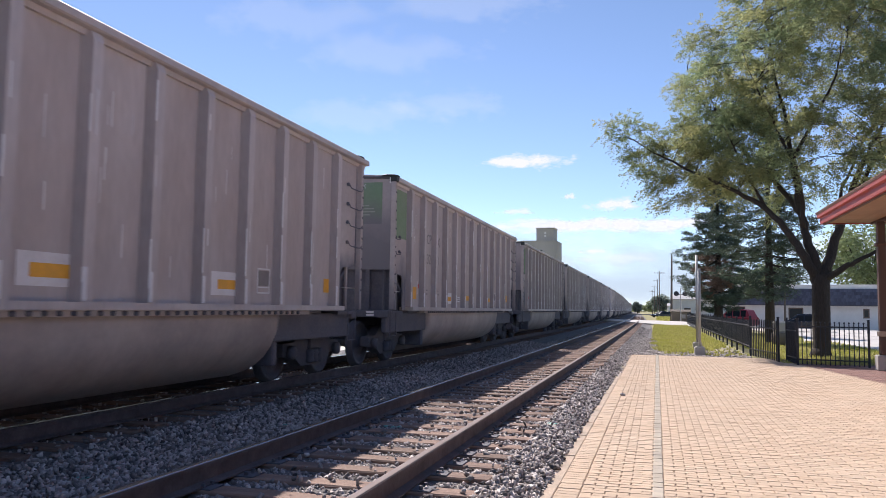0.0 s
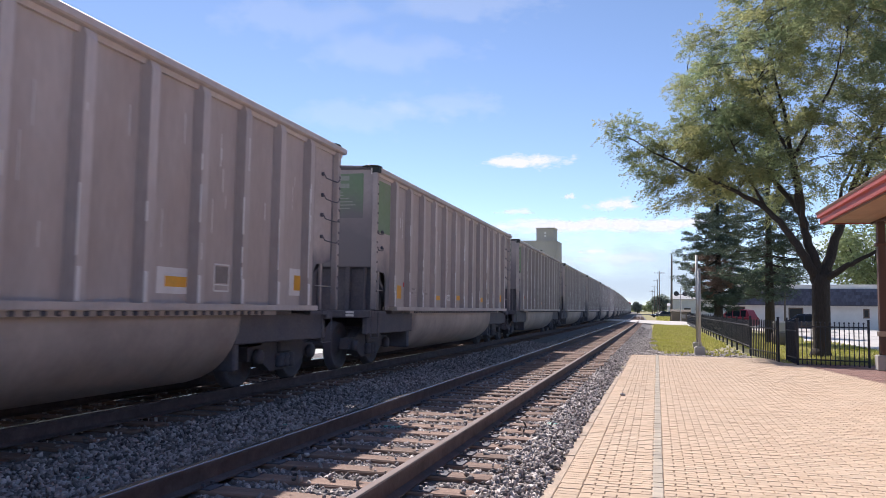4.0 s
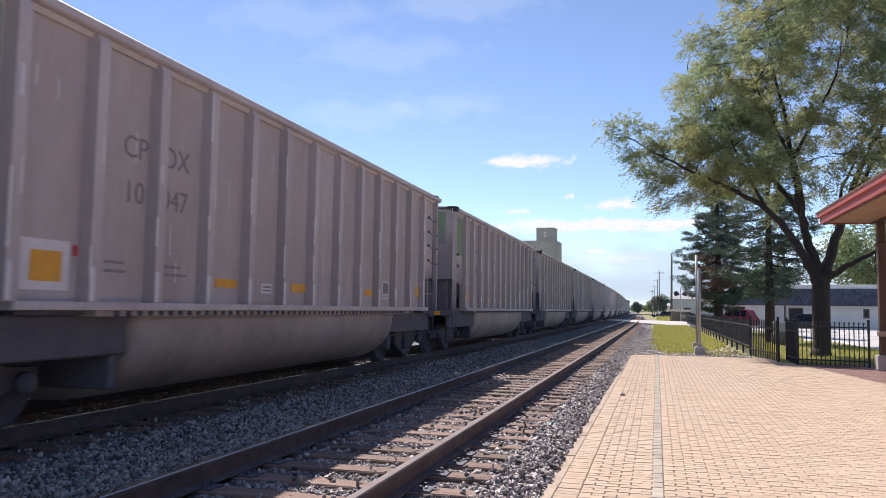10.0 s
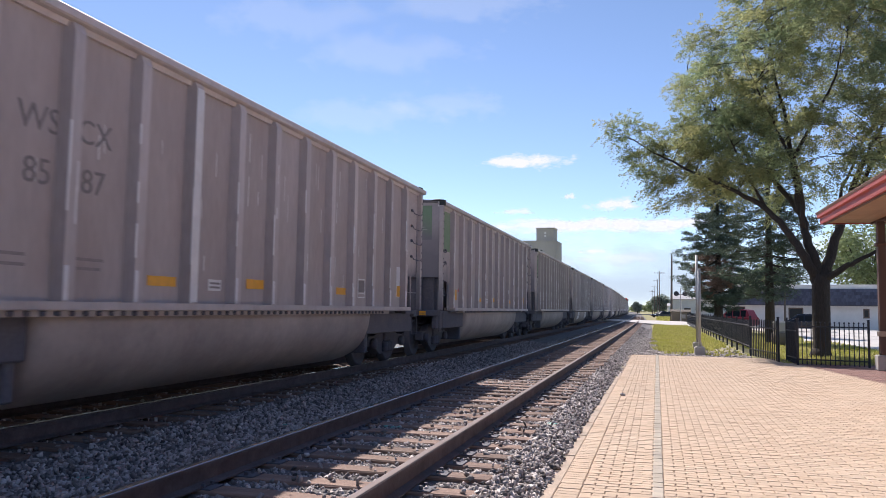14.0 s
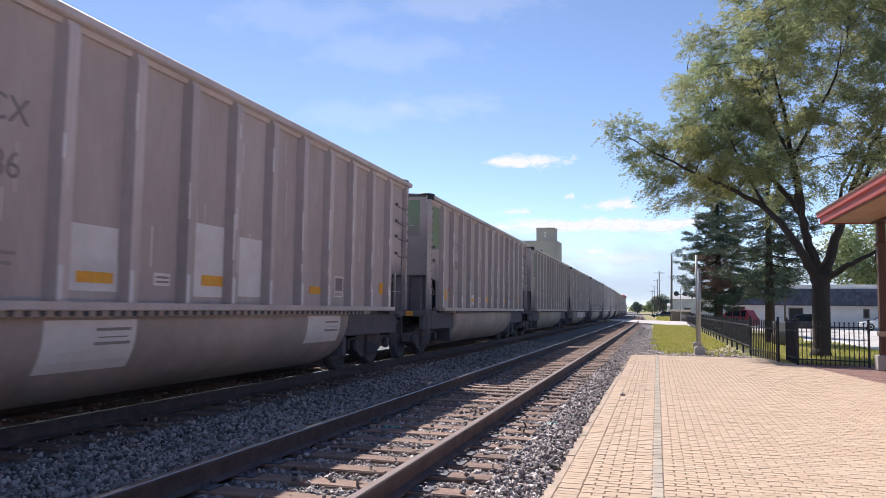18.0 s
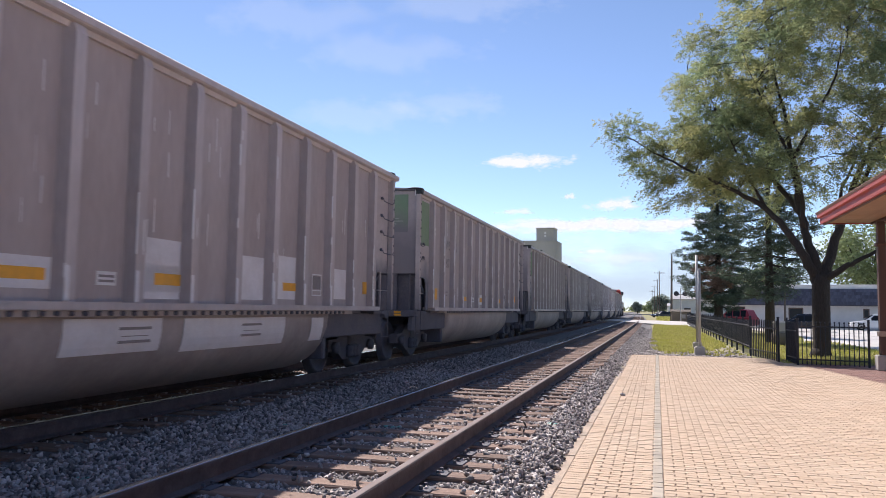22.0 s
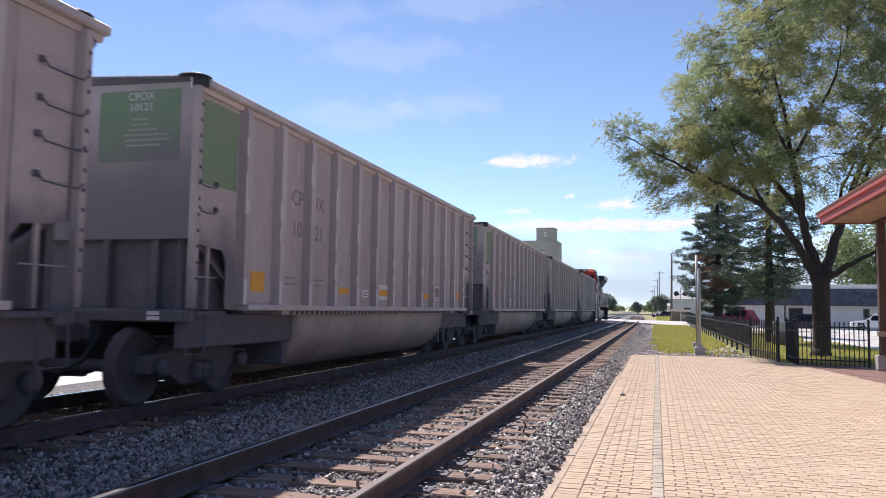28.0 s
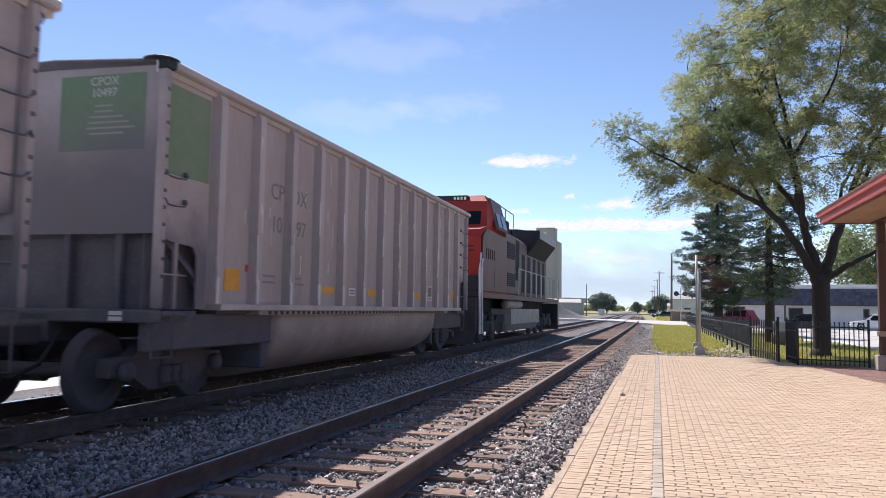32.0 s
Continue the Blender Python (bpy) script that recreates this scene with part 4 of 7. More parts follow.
def build_train():
    proto = coal_car_template()
    names = {1: ("CPOX", "3223"), 2: ("CPOX", "3457"), 3: ("CPOX", "3388"), 5: ("CPOX", "3355"), 6: ("CPOX", "3393"), 7: ("CPOX", "10269"), 8: ("CPOX", "10047"), 9: ("CPOX", "10145"),
             10: ("CPOX", "10512"), 11: ("WSCX", "8587"), 14: ("WSCX", "8586"), 15: ("CPOX", "10412"), 16: ("CPOX", "10262"), 17: ("NSTX", "8487"), 18: ("WSCX", "8703"),
             19: ("CPOX", "3302"), 20: ("FSLX", "2051"), 22: ("CPOX", "10121"), 23: ("CPOX", "10080"), 24: ("WSCX", "8697"), 25: ("CPOX", "10497")}
    patches = {2: [(-1.78, -1.08, 1.60, 2.22), (5.42, 5.93, 1.70, 2.93), (6.42, 6.86, 2.28, 2.89)], 3: [(-0.75, -0.1, 1.30, 1.75)], 9: [(4.2, 4.86, 1.32, 1.98)], 11: [(5.7, 6.1, 1.43, 2.08)],
               14: [(-2.75, -2.08, 1.39, 1.98), (-0.82, 0.0, 1.31, 2.20), (0.2, 0.92, 1.33, 2.12)], 17: [(-5.78, -4.88, 1.25, 2.16), (-0.8, -0.08, 1.27, 1.94), (1.24, 1.9, 1.29, 1.88), (2.25, 2.9, 1.31, 1.95), (4.3, 4.9, 1.34, 1.86)],
               19: [(-2.8, -2.1, 1.32, 1.62), (-0.82, -0.08, 1.32, 1.62), (2.3, 2.9, 1.34, 1.64)], 24: [(4.24, 4.86, 1.30, 1.80)]}
    belly = {14: [(2.45, 3.75, 0.62, 1.06), (-3.05, -1.75, 0.55, 1.05)], 17: [(-1.9, -0.4, 0.70, 1.06), (0.02, 2.58, 0.66, 1.05), (3.5, 3.95, 0.66, 1.03)]}
    ribs = {11: 4, 20: 4}
    for k in range(-1, 26):
        car = proto if k == -1 else copy_thing(proto, Matrix())
        CARS.append((k, car))
    for k, car in CARS:
        mark, number = names.get(k, ("", ""))
        dress_car(car, k, mark, number, patches.get(k, ()), belly.get(k, ()), ribs.get(k))
        if k in patches or k in ribs:
            car["label"] = "dusty aluminium coal gondola with a white repainted rib" if k in ribs else "dusty aluminium coal gondola with pale paint patches"


def place_of_car(k, t):
    """Pose of car k's middle on its track at time t."""
    y = 13.6 + CAR_LEN * k - 7.25 - travelled(t)
    dx, slope = bend(y)
    return pose(T2 + dx, y, CAR_Z, 0, 0, -math.degrees(math.atan(slope)))


# ---- locomotive ----
def build_loco():
    """Built round its middle on the rail head; y = 0 is 11.9 m behind the last coal car's end."""
    loco = thing("locomotive", "dusty red diesel freight locomotive pushing the coal train", "locomotive")
    o = -11.9

    def yy(*vals):
        return [v + o for v in vals]
    deck = Build().box(-1.5, 1.5, 1.75 + o, 22.0 + o, 1.58, 1.76, 0.02)
    part("deck", deck, M["loco_black"], loco)
    edge = Build().box(1.5, 1.53, 2.3 + o, 21.8 + o, 1.56, 1.74).box(-1.53, -1.5, 2.3 + o, 21.8 + o, 1.56, 1.74)
    part("deck_edge", edge, M["loco_side"], loco)
    for a, b, e in ((1.45, 1.8, -1), (21.9, 22.25, 1)):
        pl = Build().prism([(a + o, 1.55), (b + o, 1.55), (b + o, 0.55), ((b if e > 0 else a) + o + e * 0.22, 0.12), (a + o, 0.55)], "x", -1.45, 1.45)
        part("pilot", pl, M["loco_black"], loco)
        cp = Build().box(-0.14, 0.14, min(a, b) + o + (0.2 if e > 0 else -0.75), max(a, b) + o + (0.75 if e > 0 else -0.2), 0.75, 1.0, 0.04)
        part("coupler", cp, M["iron"], loco)
    # nose and cab shell
    prof = yy(2.35, 2.35, 2.55, 3.05, 3.75, 4.15, 6.55, 6.6, 6.6)
    zz = [1.76, 3.35, 3.58, 3.72, 4.55, 4.78, 4.78, 4.6, 1.76]
    half = [1.42, 1.42, 1.36, 1.46, 1.30, 1.12, 1.12, 1.25, 1.46]
    cab = Build()
    v = [(-h, p, z) for p, z, h in zip(prof, zz, half)] + [(h, p, z) for p, z, h in zip(prof, zz, half)]
    n = len(prof)
    cab.add(v, [tuple(range(n)), tuple(range(2 * n - 1, n - 1, -1))] + [(i, i + n, (i + 1) % n + n, (i + 1) % n) for i in range(n)])
    shell = part("cab", cab, M["loco_red"], loco, "faded red cab and nose")
    side = Build().prism([(2.40 + o, 1.8), (6.58 + o, 1.8), (6.58 + o, 3.62), (3.02 + o, 3.62), (2.40 + o, 3.36)], "x", 1.462, 1.475)
    part("cab_side_panel", side, M["loco_side"], loco, "dust-browned side panel")
    side2 = Build().prism([(2.40 + o, 1.8), (6.58 + o, 1.8), (6.58 + o, 3.62), (3.02 + o, 3.62), (2.40 + o, 3.36)], "x", -1.475, -1.462)
    part("cab_side_panel", side2, M["loco_side"], loco, "dust-browned side panel")
    for i in range(5):
        lv = Build().box(1.475, 1.485, 2.9 + i * 0.32 + o, 3.0 + i * 0.32 + o, 2.75, 3.05)
        part("vent", lv, M["loco_black"], loco)
    pl2 = Build().box(1.475, 1.482, 4.3 + o, 5.9 + o, 1.95, 2.5)
    part("hatch", pl2, M["loco_side"], loco)
    for s in (-1, 1):
        ws = Build().add([(s * 0.10, 3.06 + o - 0.012, 3.78), (s * 1.22, 3.06 + o - 0.012, 3.78), (s * 1.14, 3.72 + o - 0.016, 4.46), (s * 0.10, 3.72 + o - 0.016, 4.46),
                          (s * 0.10, 3.10 + o, 3.78), (s * 1.22, 3.10 + o, 3.78), (s * 1.14, 3.76 + o, 4.46), (s * 0.10, 3.76 + o, 4.46)], [(0, 1, 2, 3), (4, 5, 6, 7), (0, 1, 5, 4), (1, 2, 6, 5), (2, 3, 7, 6), (3, 0, 4, 7)])
        part("windscreen", ws, M["dark_glass"], shell, "dark windscreen pane")
        vis = Build().add([(s * 1.47, 4.6 + o, 3.75), (s * 1.47, 6.5 + o, 3.75), (s * 1.16, 6.5 + o, 4.72), (s * 1.16, 4.6 + o, 4.72), (s * 1.52, 4.6 + o, 3.77), (s * 1.52, 6.5 + o, 3.77), (s * 1.22, 6.5 + o, 4.75), (s * 1.22, 4.6 + o, 4.75)],
                          [(0, 1, 2, 3), (4, 5, 6, 7), (0, 1, 5, 4), (1, 2, 6, 5), (2, 3, 7, 6), (3, 0, 4, 7)])
        vp = part("cab_side_wall", vis, M["loco_side"], shell, "dusty upper cab side")
        for y0, y1 in ((4.75, 5.45), (5.6, 6.35)):
            wn = Build().add([(s * 1.512, y0 + o, 3.84), (s * 1.512, y1 + o, 3.84), (s * 1.38, y1 + o, 4.3), (s * 1.38, y0 + o, 4.3), (s * 1.525, y0 + o, 3.845), (s * 1.525, y1 + o, 3.845), (s * 1.393, y1 + o, 4.305), (s * 1.393, y0 + o, 4.305)],
                             [(0, 1, 2, 3), (4, 5, 6, 7), (0, 1, 5, 4), (1, 2, 6, 5), (2, 3, 7, 6), (3, 0, 4, 7)])
            part("window", wn, M["dark_glass"], vp)
    nb = Build().box(-0.62, 0.62, 3.80 + o, 4.15 + o, 4.56, 4.75, 0.03)
    nb_ob = part("number_board", nb, M["loco_black"], shell, "black roof board with pale marks")
    marks = Build()
    for i in range(4):
        marks.box(0.12 + i * 0.12, 0.20 + i * 0.12, 3.795 + o, 3.80 + o, 4.61, 4.70)
    part("number_bars", marks, M["white_label"], nb_ob, kind="stuff")
    for z in (3.05, 2.93):
        stripe = Build().box(0.1, 1.2, 2.335 + o, 2.35 + o, z, z + 0.04)
        part("nose_stripe", stripe, M["loco_black"], shell)
    for x in (-0.16, 0.16):
        hl = Build().turned([(0.10, 2.30 + o), (0.12, 2.33 + o), (0.12, 2.36 + o)], "y", 14, (x, 0, 3.15))
        part("headlight", hl, M["loco_grey"], shell)
    part("anticlimber", Build().box(-1.44, 1.44, 2.12 + o, 2.344 + o, 1.765, 2.22, 0.03), M["loco_black"], loco, "black ledge under the nose")
    # cabinet behind the cab
    cabn = Build().box(-1.42, 1.42, 6.62 + o, 9.6 + o, 1.76, 3.85, 0.05)
    cb = part("equipment_cabinet", cabn, M["loco_side"], loco)
    for z0, z1 in ((3.0, 3.55), (2.05, 2.5)):
        gr = Build().box(1.42, 1.435, 6.85 + o, 8.5 + o, z0, z1)
        gob = part("grille", gr, M["loco_black"], cb, "black louvred grille")
        for i in range(6):
            z = z0 + 0.05 + i * (z1 - z0 - 0.1) / 5
            part("slat", Build().box(1.435, 1.445, 6.88 + o, 8.47 + o, z - 0.012, z + 0.012), M["iron"], gob)
    dr = Build().box(1.42, 1.432, 8.7 + o, 9.5 + o, 2.3, 3.75)
    part("dark_door", dr, M["loco_black"], cb)
    top1 = Build().box(-1.1, 1.1, 6.65 + o, 9.0 + o, 3.85, 4.45, 0.06)
    part("blower_housing", top1, M["loco_black"], loco)
    for i, y in enumerate((6.9, 7.7, 8.5)):
        cyl = Build().turned([(0.16, 0), (0.18, 0.1), (0.18, 0.45), (0.1, 0.55)], "z", 12, (0.85, y + o, 4.05))
        part("air_filter", cyl, M["loco_black"], loco, smooth=True)
    rl = Build().tube([(1.05, 6.7 + o, 4.45), (1.05, 6.7 + o, 4.82), (1.05, 10.2 + o, 4.82), (1.05, 10.2 + o, 4.3)], 0.02, 6).tube([(1.05, 8.4 + o, 4.45), (1.05, 8.4 + o, 4.82)], 0.02, 6)
    part("roof_rail", rl, M["loco_grey"], loco)
    # long hood with doors
    hood = Build().prism([(-0.92, 1.76), (0.92, 1.76), (0.92, 3.95), (0.7, 4.15), (-0.7, 4.15), (-0.92, 3.95)], "y", 9.6 + o, 21.3 + o)
    hd = part("hood", hood, M["loco_side"], loco, "dust-browned engine hood")
    for i in range(14):
        y = 9.75 + i * 0.82 + o
        part("hood_door", Build().box(0.92, 0.945, y, y + 0.74, 1.95, 3.5, 0.008), M["loco_side"] if i % 2 else M["loco_black"], hd)
        part("hood_door", Build().box(-0.945, -0.92, y, y + 0.74, 1.95, 3.5, 0.008), M["loco_side"], hd)
    ex = Build().box(-0.5, 0.5, 11.2 + o, 12.6 + o, 4.15, 4.5, 0.05)
    part("exhaust_stack", ex, M["loco_black"], loco)
    for s in (1, -1):
        rad = Build().prism([(s * 0.90, 3.55), (s * 1.52, 4.30), (s * 1.52, 4.62), (s * 0.2, 4.66), (s * 0.2, 3.55)], "y", 14.6 + o, 20.6 + o)
        ro = part("radiator_wing", rad, M["loco_black"], loco, "flared black radiator wing")
        lip = Build().box(min(s * 1.52, s * 1.54), max(s * 1.52, s * 1.54), 14.6 + o, 20.6 + o, 4.28, 4.63)
        part("radiator_face", lip, M["loco_grey"], ro, "pale grey upper face")
    for x, y in ((0, 15.8), (0, 17.5), (0, 19.2)):
        fan = Build().turned([(0.62, 4.66), (0.64, 4.72), (0.60, 4.75)], "z", 18, (x, y + o, 0))
        part("roof_fan", fan, M["loco_black"], loco)
    # side rails
    for s in (1, -1):
        rail = Build().tube([(s * 1.5, 9.0 + o, 2.72), (s * 1.5, 21.7 + o, 2.72)], 0.02, 6)
        part("handrail", rail, M["loco_grey"], loco)
        for i in range(9):
            y = 9.0 + i * 1.58 + o
            part("stanchion", Build().tube([(s * 1.5, y, 1.74), (s * 1.5, y, 2.72)], 0.022, 6), M["white_label"], loco)
        for y0 in (1.75, 2.1):
            gb = Build().tube([(s * 1.54, y0 + o, 0.42), (s * 1.52, y0 + o, 2.35), (s * 1.46, y0 + o + (0.5 if y0 < 2 else 0.35), 2.85 if y0 < 2 else 2.7)], 0.034, 6)
            part("grab_rail", gb, M["white_label"], loco, "pale step rail")
        gb = Build().tube([(s * 1.52, 21.95 + o, 0.42), (s * 1.52, 21.95 + o, 2.72)], 0.024, 6)
        part("grab_rail", gb, M["loco_grey"], loco)
        for z in (0.45, 0.83, 1.2):
            for y0 in (1.75, 21.6):
                part("step", Build().box(min(s * 1.25, s * 1.52), max(s * 1.25, s * 1.52), y0 + o, y0 + 0.38 + o, z, z + 0.03), M["loco_black"], loco)
    # tank, trucks
    tank = Build().prism([(-1.20, 0.35), (1.20, 0.35), (1.38, 0.62), (1.38, 1.22), (-1.38, 1.22), (-1.38, 0.62)], "y", 8.0 + o, 15.4 + o)
    part("fuel_tank", tank, M["loco_grey"], loco, "dusty grey fuel tank")
    res = Build().turned([(0.1, 7.9 + o), (0.19, 8.0 + o), (0.19, 11.0 + o), (0.1, 11.1 + o)], "y", 14, (1.15, 0, 1.40))
    part("air_tank", res, M["loco_grey"], loco, smooth=True)
    under = Build().box(-0.6, 0.6, 2.0 + o, 21.8 + o, 1.0, 1.58)
    part("frame", under, M["loco_black"], loco)
    for c in (5.1, 18.3):
        truck = new("truck")
        truck.parent = loco
        truck.matrix_basis = pose(0, c + o, 0)
        for s in (1, -1):
            fr = Build().prism([(-2.5, 0.5), (-2.5, 0.95), (-1.2, 1.0), (-0.9, 0.8), (0.9, 0.8), (1.2, 1.0), (2.5, 0.95), (2.5, 0.5), (1.3, 0.42), (-1.3, 0.42)], "x", s * 0.98, s * 1.18)
            part("side_frame", fr, M["loco_black"], truck)
            for y in (-2.05, 0, 2.05):
                part("axle_box", Build().box(min(s * 1.12, s * 1.28), max(s * 1.12, s * 1.28), y - 0.2, y + 0.2, 0.35, 0.72, 0.04), M["iron"], truck)
                part("spring", Build().turned([(0.11, 0.72), (0.11, 1.0)], "z", 10, (s * 1.12, y + 0.32, 0)), M["iron"], truck)
        ax = Build()
        for s in (1, -1):
            ax.turned([(0.1, s * 0.69), (0.56, s * 0.69), (0.56, s * 0.72), (0.53, s * 0.73), (0.525, s * 0.83), (0.46, s * 0.84), (0.2, s * 0.8), (0.1, s * 0.84)], "x", 28)
        ax.tube([(-1.1, 0, 0), (1.1, 0, 0)], 0.1, 10)
        me = ax.mesh("wheelset", M["iron"], True)
        for y in (-2.05, 0, 2.05):
            part("wheelset", me, None, truck).matrix_basis = pose(0, y, 0.533)
    return loco


LOCO = build_loco()
for ob in LOCO.children:
    for child in [ob, *ob.children_recursive] if not ob.name.startswith("truck") else []:
        for v in child.data.vertices:
            v.co.z += 0.11 * max(0.0, v.co.z - 1.76)


def place_of_loco(t):
    y = 13.6 + CAR_LEN * 25 + 11.9 - travelled(t)
    dx, slope = bend(y)
    return pose(T2 + dx, y, CAR_Z, 0, 0, -math.degrees(math.atan(slope)))


# ---- road crossing and paved lot ----
def crossing():
    d = Vector((18.2, -26.3)).normalized()
    n = Vector((-d.y, d.x))
    mid = Vector((-4.7, 103.0))
    b = Build()
    spots = [(-900, -0.02), (-40, 0.0), (-14, 0.2), (-8.5, 0.285), (7.0, 0.285), (12, 0.15), (22, 0.0), (26, -0.02)]
    v = []
    for s, z in spots:
        c = mid + d * s
        for k in (-4.6, 4.6):
            p = c + n * k
            v.append((p.x, p.y, z))
        for k in (4.6, -4.6):
            p = c + n * k
            v.append((p.x, p.y, z - 0.45))
    m = len(spots)
    b.add(v, [(0, 1, 2, 3), (4 * m - 4, 4 * m - 3, 4 * m - 2, 4 * m - 1)] + [(4 * i + k, 4 * i + (k + 1) % 4, 4 * i + 4 + (k + 1) % 4, 4 * i + 4 + k) for i in range(m - 1) for k in range(4)])
    solid("road", b, M["lot"], "pale concrete road over the level crossing", "road", kind="structure")
    lot = Build()
    out = [(7.4, 45.5), (8.1, 41.6), (8.65, 38.2), (9.1, 35.5), (10.2, 30), (11.5, 20), (60, 10), (60, 95), (12, 104), (7.0, 84), (9.2, 62)]
    lot.prism(out, "z", -0.2, -0.018)
    solid("parking_lot", lot, M["lot"], "sun-bleached concrete parking lot beyond the lawn", "parking lot", kind="structure")
    for i in range(3):
        s = Build().box(9.5 + i * 0.8, 14 + i * 0.8, 52 + i * 8.0, 52.16 + i * 8.0, -0.016, -0.012)
        solid("lot_joint", s, M["asphalt"], "dark sealed joint in the concrete lot", "pavement joint", kind="structure")


crossing()


# ---- canopy of the station ----
def canopy():
    c = thing("station_canopy", "station canopy with red fascia, board soffit and tiled roof", "canopy")
    X0, X1, Y0, Y1, Z = 4.61, 10.2, -14.0, 24.4, 4.12
    nb = 40
    board = (Y1 - Y0) / nb
    me = Build().box(X0 + 0.04, X1, 0.004, board - 0.004, Z, Z + 0.025, 0.004).mesh("soffit_board", M["soffit"])
    for i in range(nb):
        part("soffit_board", me, None, c).matrix_basis = pose(0, Y0 + i * board, 0)
    part("fascia", Build().prism([(X0 - 0.02, Z - 0.03), (X0 + 0.04, Z - 0.03), (X0 + 0.04, Z + 0.20), (X0 - 0.03, Z + 0.20), (X0 - 0.03, Z + 0.02)], "y", Y0, Y1), M["wood_red"], c, "red painted fascia board")
    part("fascia", Build().box(X0 + 0.04, X1, Y1 - 0.05, Y1 + 0.01, Z - 0.03, Z + 0.20), M["wood_red"], c, "red painted fascia board")
    part("gutter", Build().prism([(X0 - 0.10, Z + 0.16), (X0 - 0.03, Z + 0.14), (X0 - 0.03, Z + 0.26), (X0 - 0.11, Z + 0.26)], "y", Y0, Y1 + 0.05), M["wood_red"], c, "faded red gutter")
    part("trim", Build().box(X0 + 0.041, X0 + 0.10, Y0, Y1 - 0.06, Z - 0.055, Z - 0.004), M["post"], c, "dark moulding under the eave")
    roof = Build()
    roof.add([(X0 - 0.08, Y1 + 0.05, Z + 0.25), (X0 - 0.08, Y0, Z + 0.25), (X0 + 3.4, Y0, Z + 1.7), (X0 + 3.4, Y1 - 3.0, Z + 1.7), (X1, Y1 + 0.05, Z + 0.25), (X1, Y1 - 3.0, Z + 1.7), (X1, Y0, Z + 1.7),
              (X0 - 0.08, Y1 + 0.05, Z + 0.21), (X0 - 0.08, Y0, Z + 0.21), (X1, Y1 + 0.05, Z + 0.21), (X1, Y0, Z + 0.21)],
             [(0, 1, 2, 3), (0, 3, 5, 4), (3, 2, 6, 5), (7, 8, 1, 0), (7, 0, 4, 9), (7, 9, 10, 8), (8, 10, 6, 2, 1), (9, 4, 5, 6, 10)])
    r = part("roof", roof, M["rooftile"], c, "tiled hip roof")
    tile = Build().prism([(-0.095, 0.0), (-0.07, 0.05), (0.0, 0.07), (0.07, 0.05), (0.095, 0.0)], "x", 0, 0.42).mesh("roof_tile", M["rooftile"])
    ang = -math.degrees(math.atan2(1.45, 3.48))
    for i in range(150):
        y = Y1 + 0.0 - i * 0.2
        if y < Y0 + 0.2:
            break
        part("roof_tile", tile, None, r).matrix_basis = pose(X0 - 0.12, y, Z + 0.25, 0, ang, 0)
    for y in (23.6, 16.6, 9.6, 2.6, -4.4):
        p = part("post", Build().box(5.95 - 0.10, 5.95 + 0.10, y - 0.10, y + 0.10, 0.42, Z - 0.06, 0.02), M["post"], c, "brown painted wooden post")
        part("post_base", Build().box(5.95 - 0.19, 5.95 + 0.19, y - 0.19, y + 0.19, -0.01, 0.42, 0.03), M["concrete"], p, "pale concrete footing")
        part("collar", Build().box(5.95 - 0.13, 5.95 + 0.13, y - 0.13, y + 0.13, 0.92, 1.06, 0.02), M["kerb"], p, "pale band")
        part("collar", Build().box(5.95 - 0.14, 5.95 + 0.14, y - 0.14, y + 0.14, 3.38, 3.48, 0.02), M["post"], p)
        part("head_beam", Build().box(5.87, 6.03, y - 3.4, y + (0.7 if y > 20 else 3.4), Z - 0.06, Z - 0.004), M["post"], p)
    wall = Build().box(X1 - 0.02, X1 + 0.25, Y0, Y1 - 8, -0.01, Z + 0.2)
    solid("wall_east", wall, M["white_wall"], "plain station wall under the canopy roof", "wall", kind="structure")


canopy()


# ---- fences ----
def picket_mesh(h, ball, low=0.05):
    b = Build().box(-0.014, 0.014, -0.014, 0.014, low, h - 0.05)
    if ball:
        b.turned([(0.006, h - 0.05), (0.022, h - 0.032), (0.026, h - 0.016), (0.018, h), (0.004, h + 0.008)], "z", 8)
    else:
        b.add([(-0.010, -0.010, h - 0.05), (0.010, -0.010, h - 0.05), (0.010, 0.010, h - 0.05), (-0.010, 0.010, h - 0.05), (0, 0, h)], [(0, 1, 4), (1, 2, 4), (2, 3, 4), (3, 0, 4)])
    return b


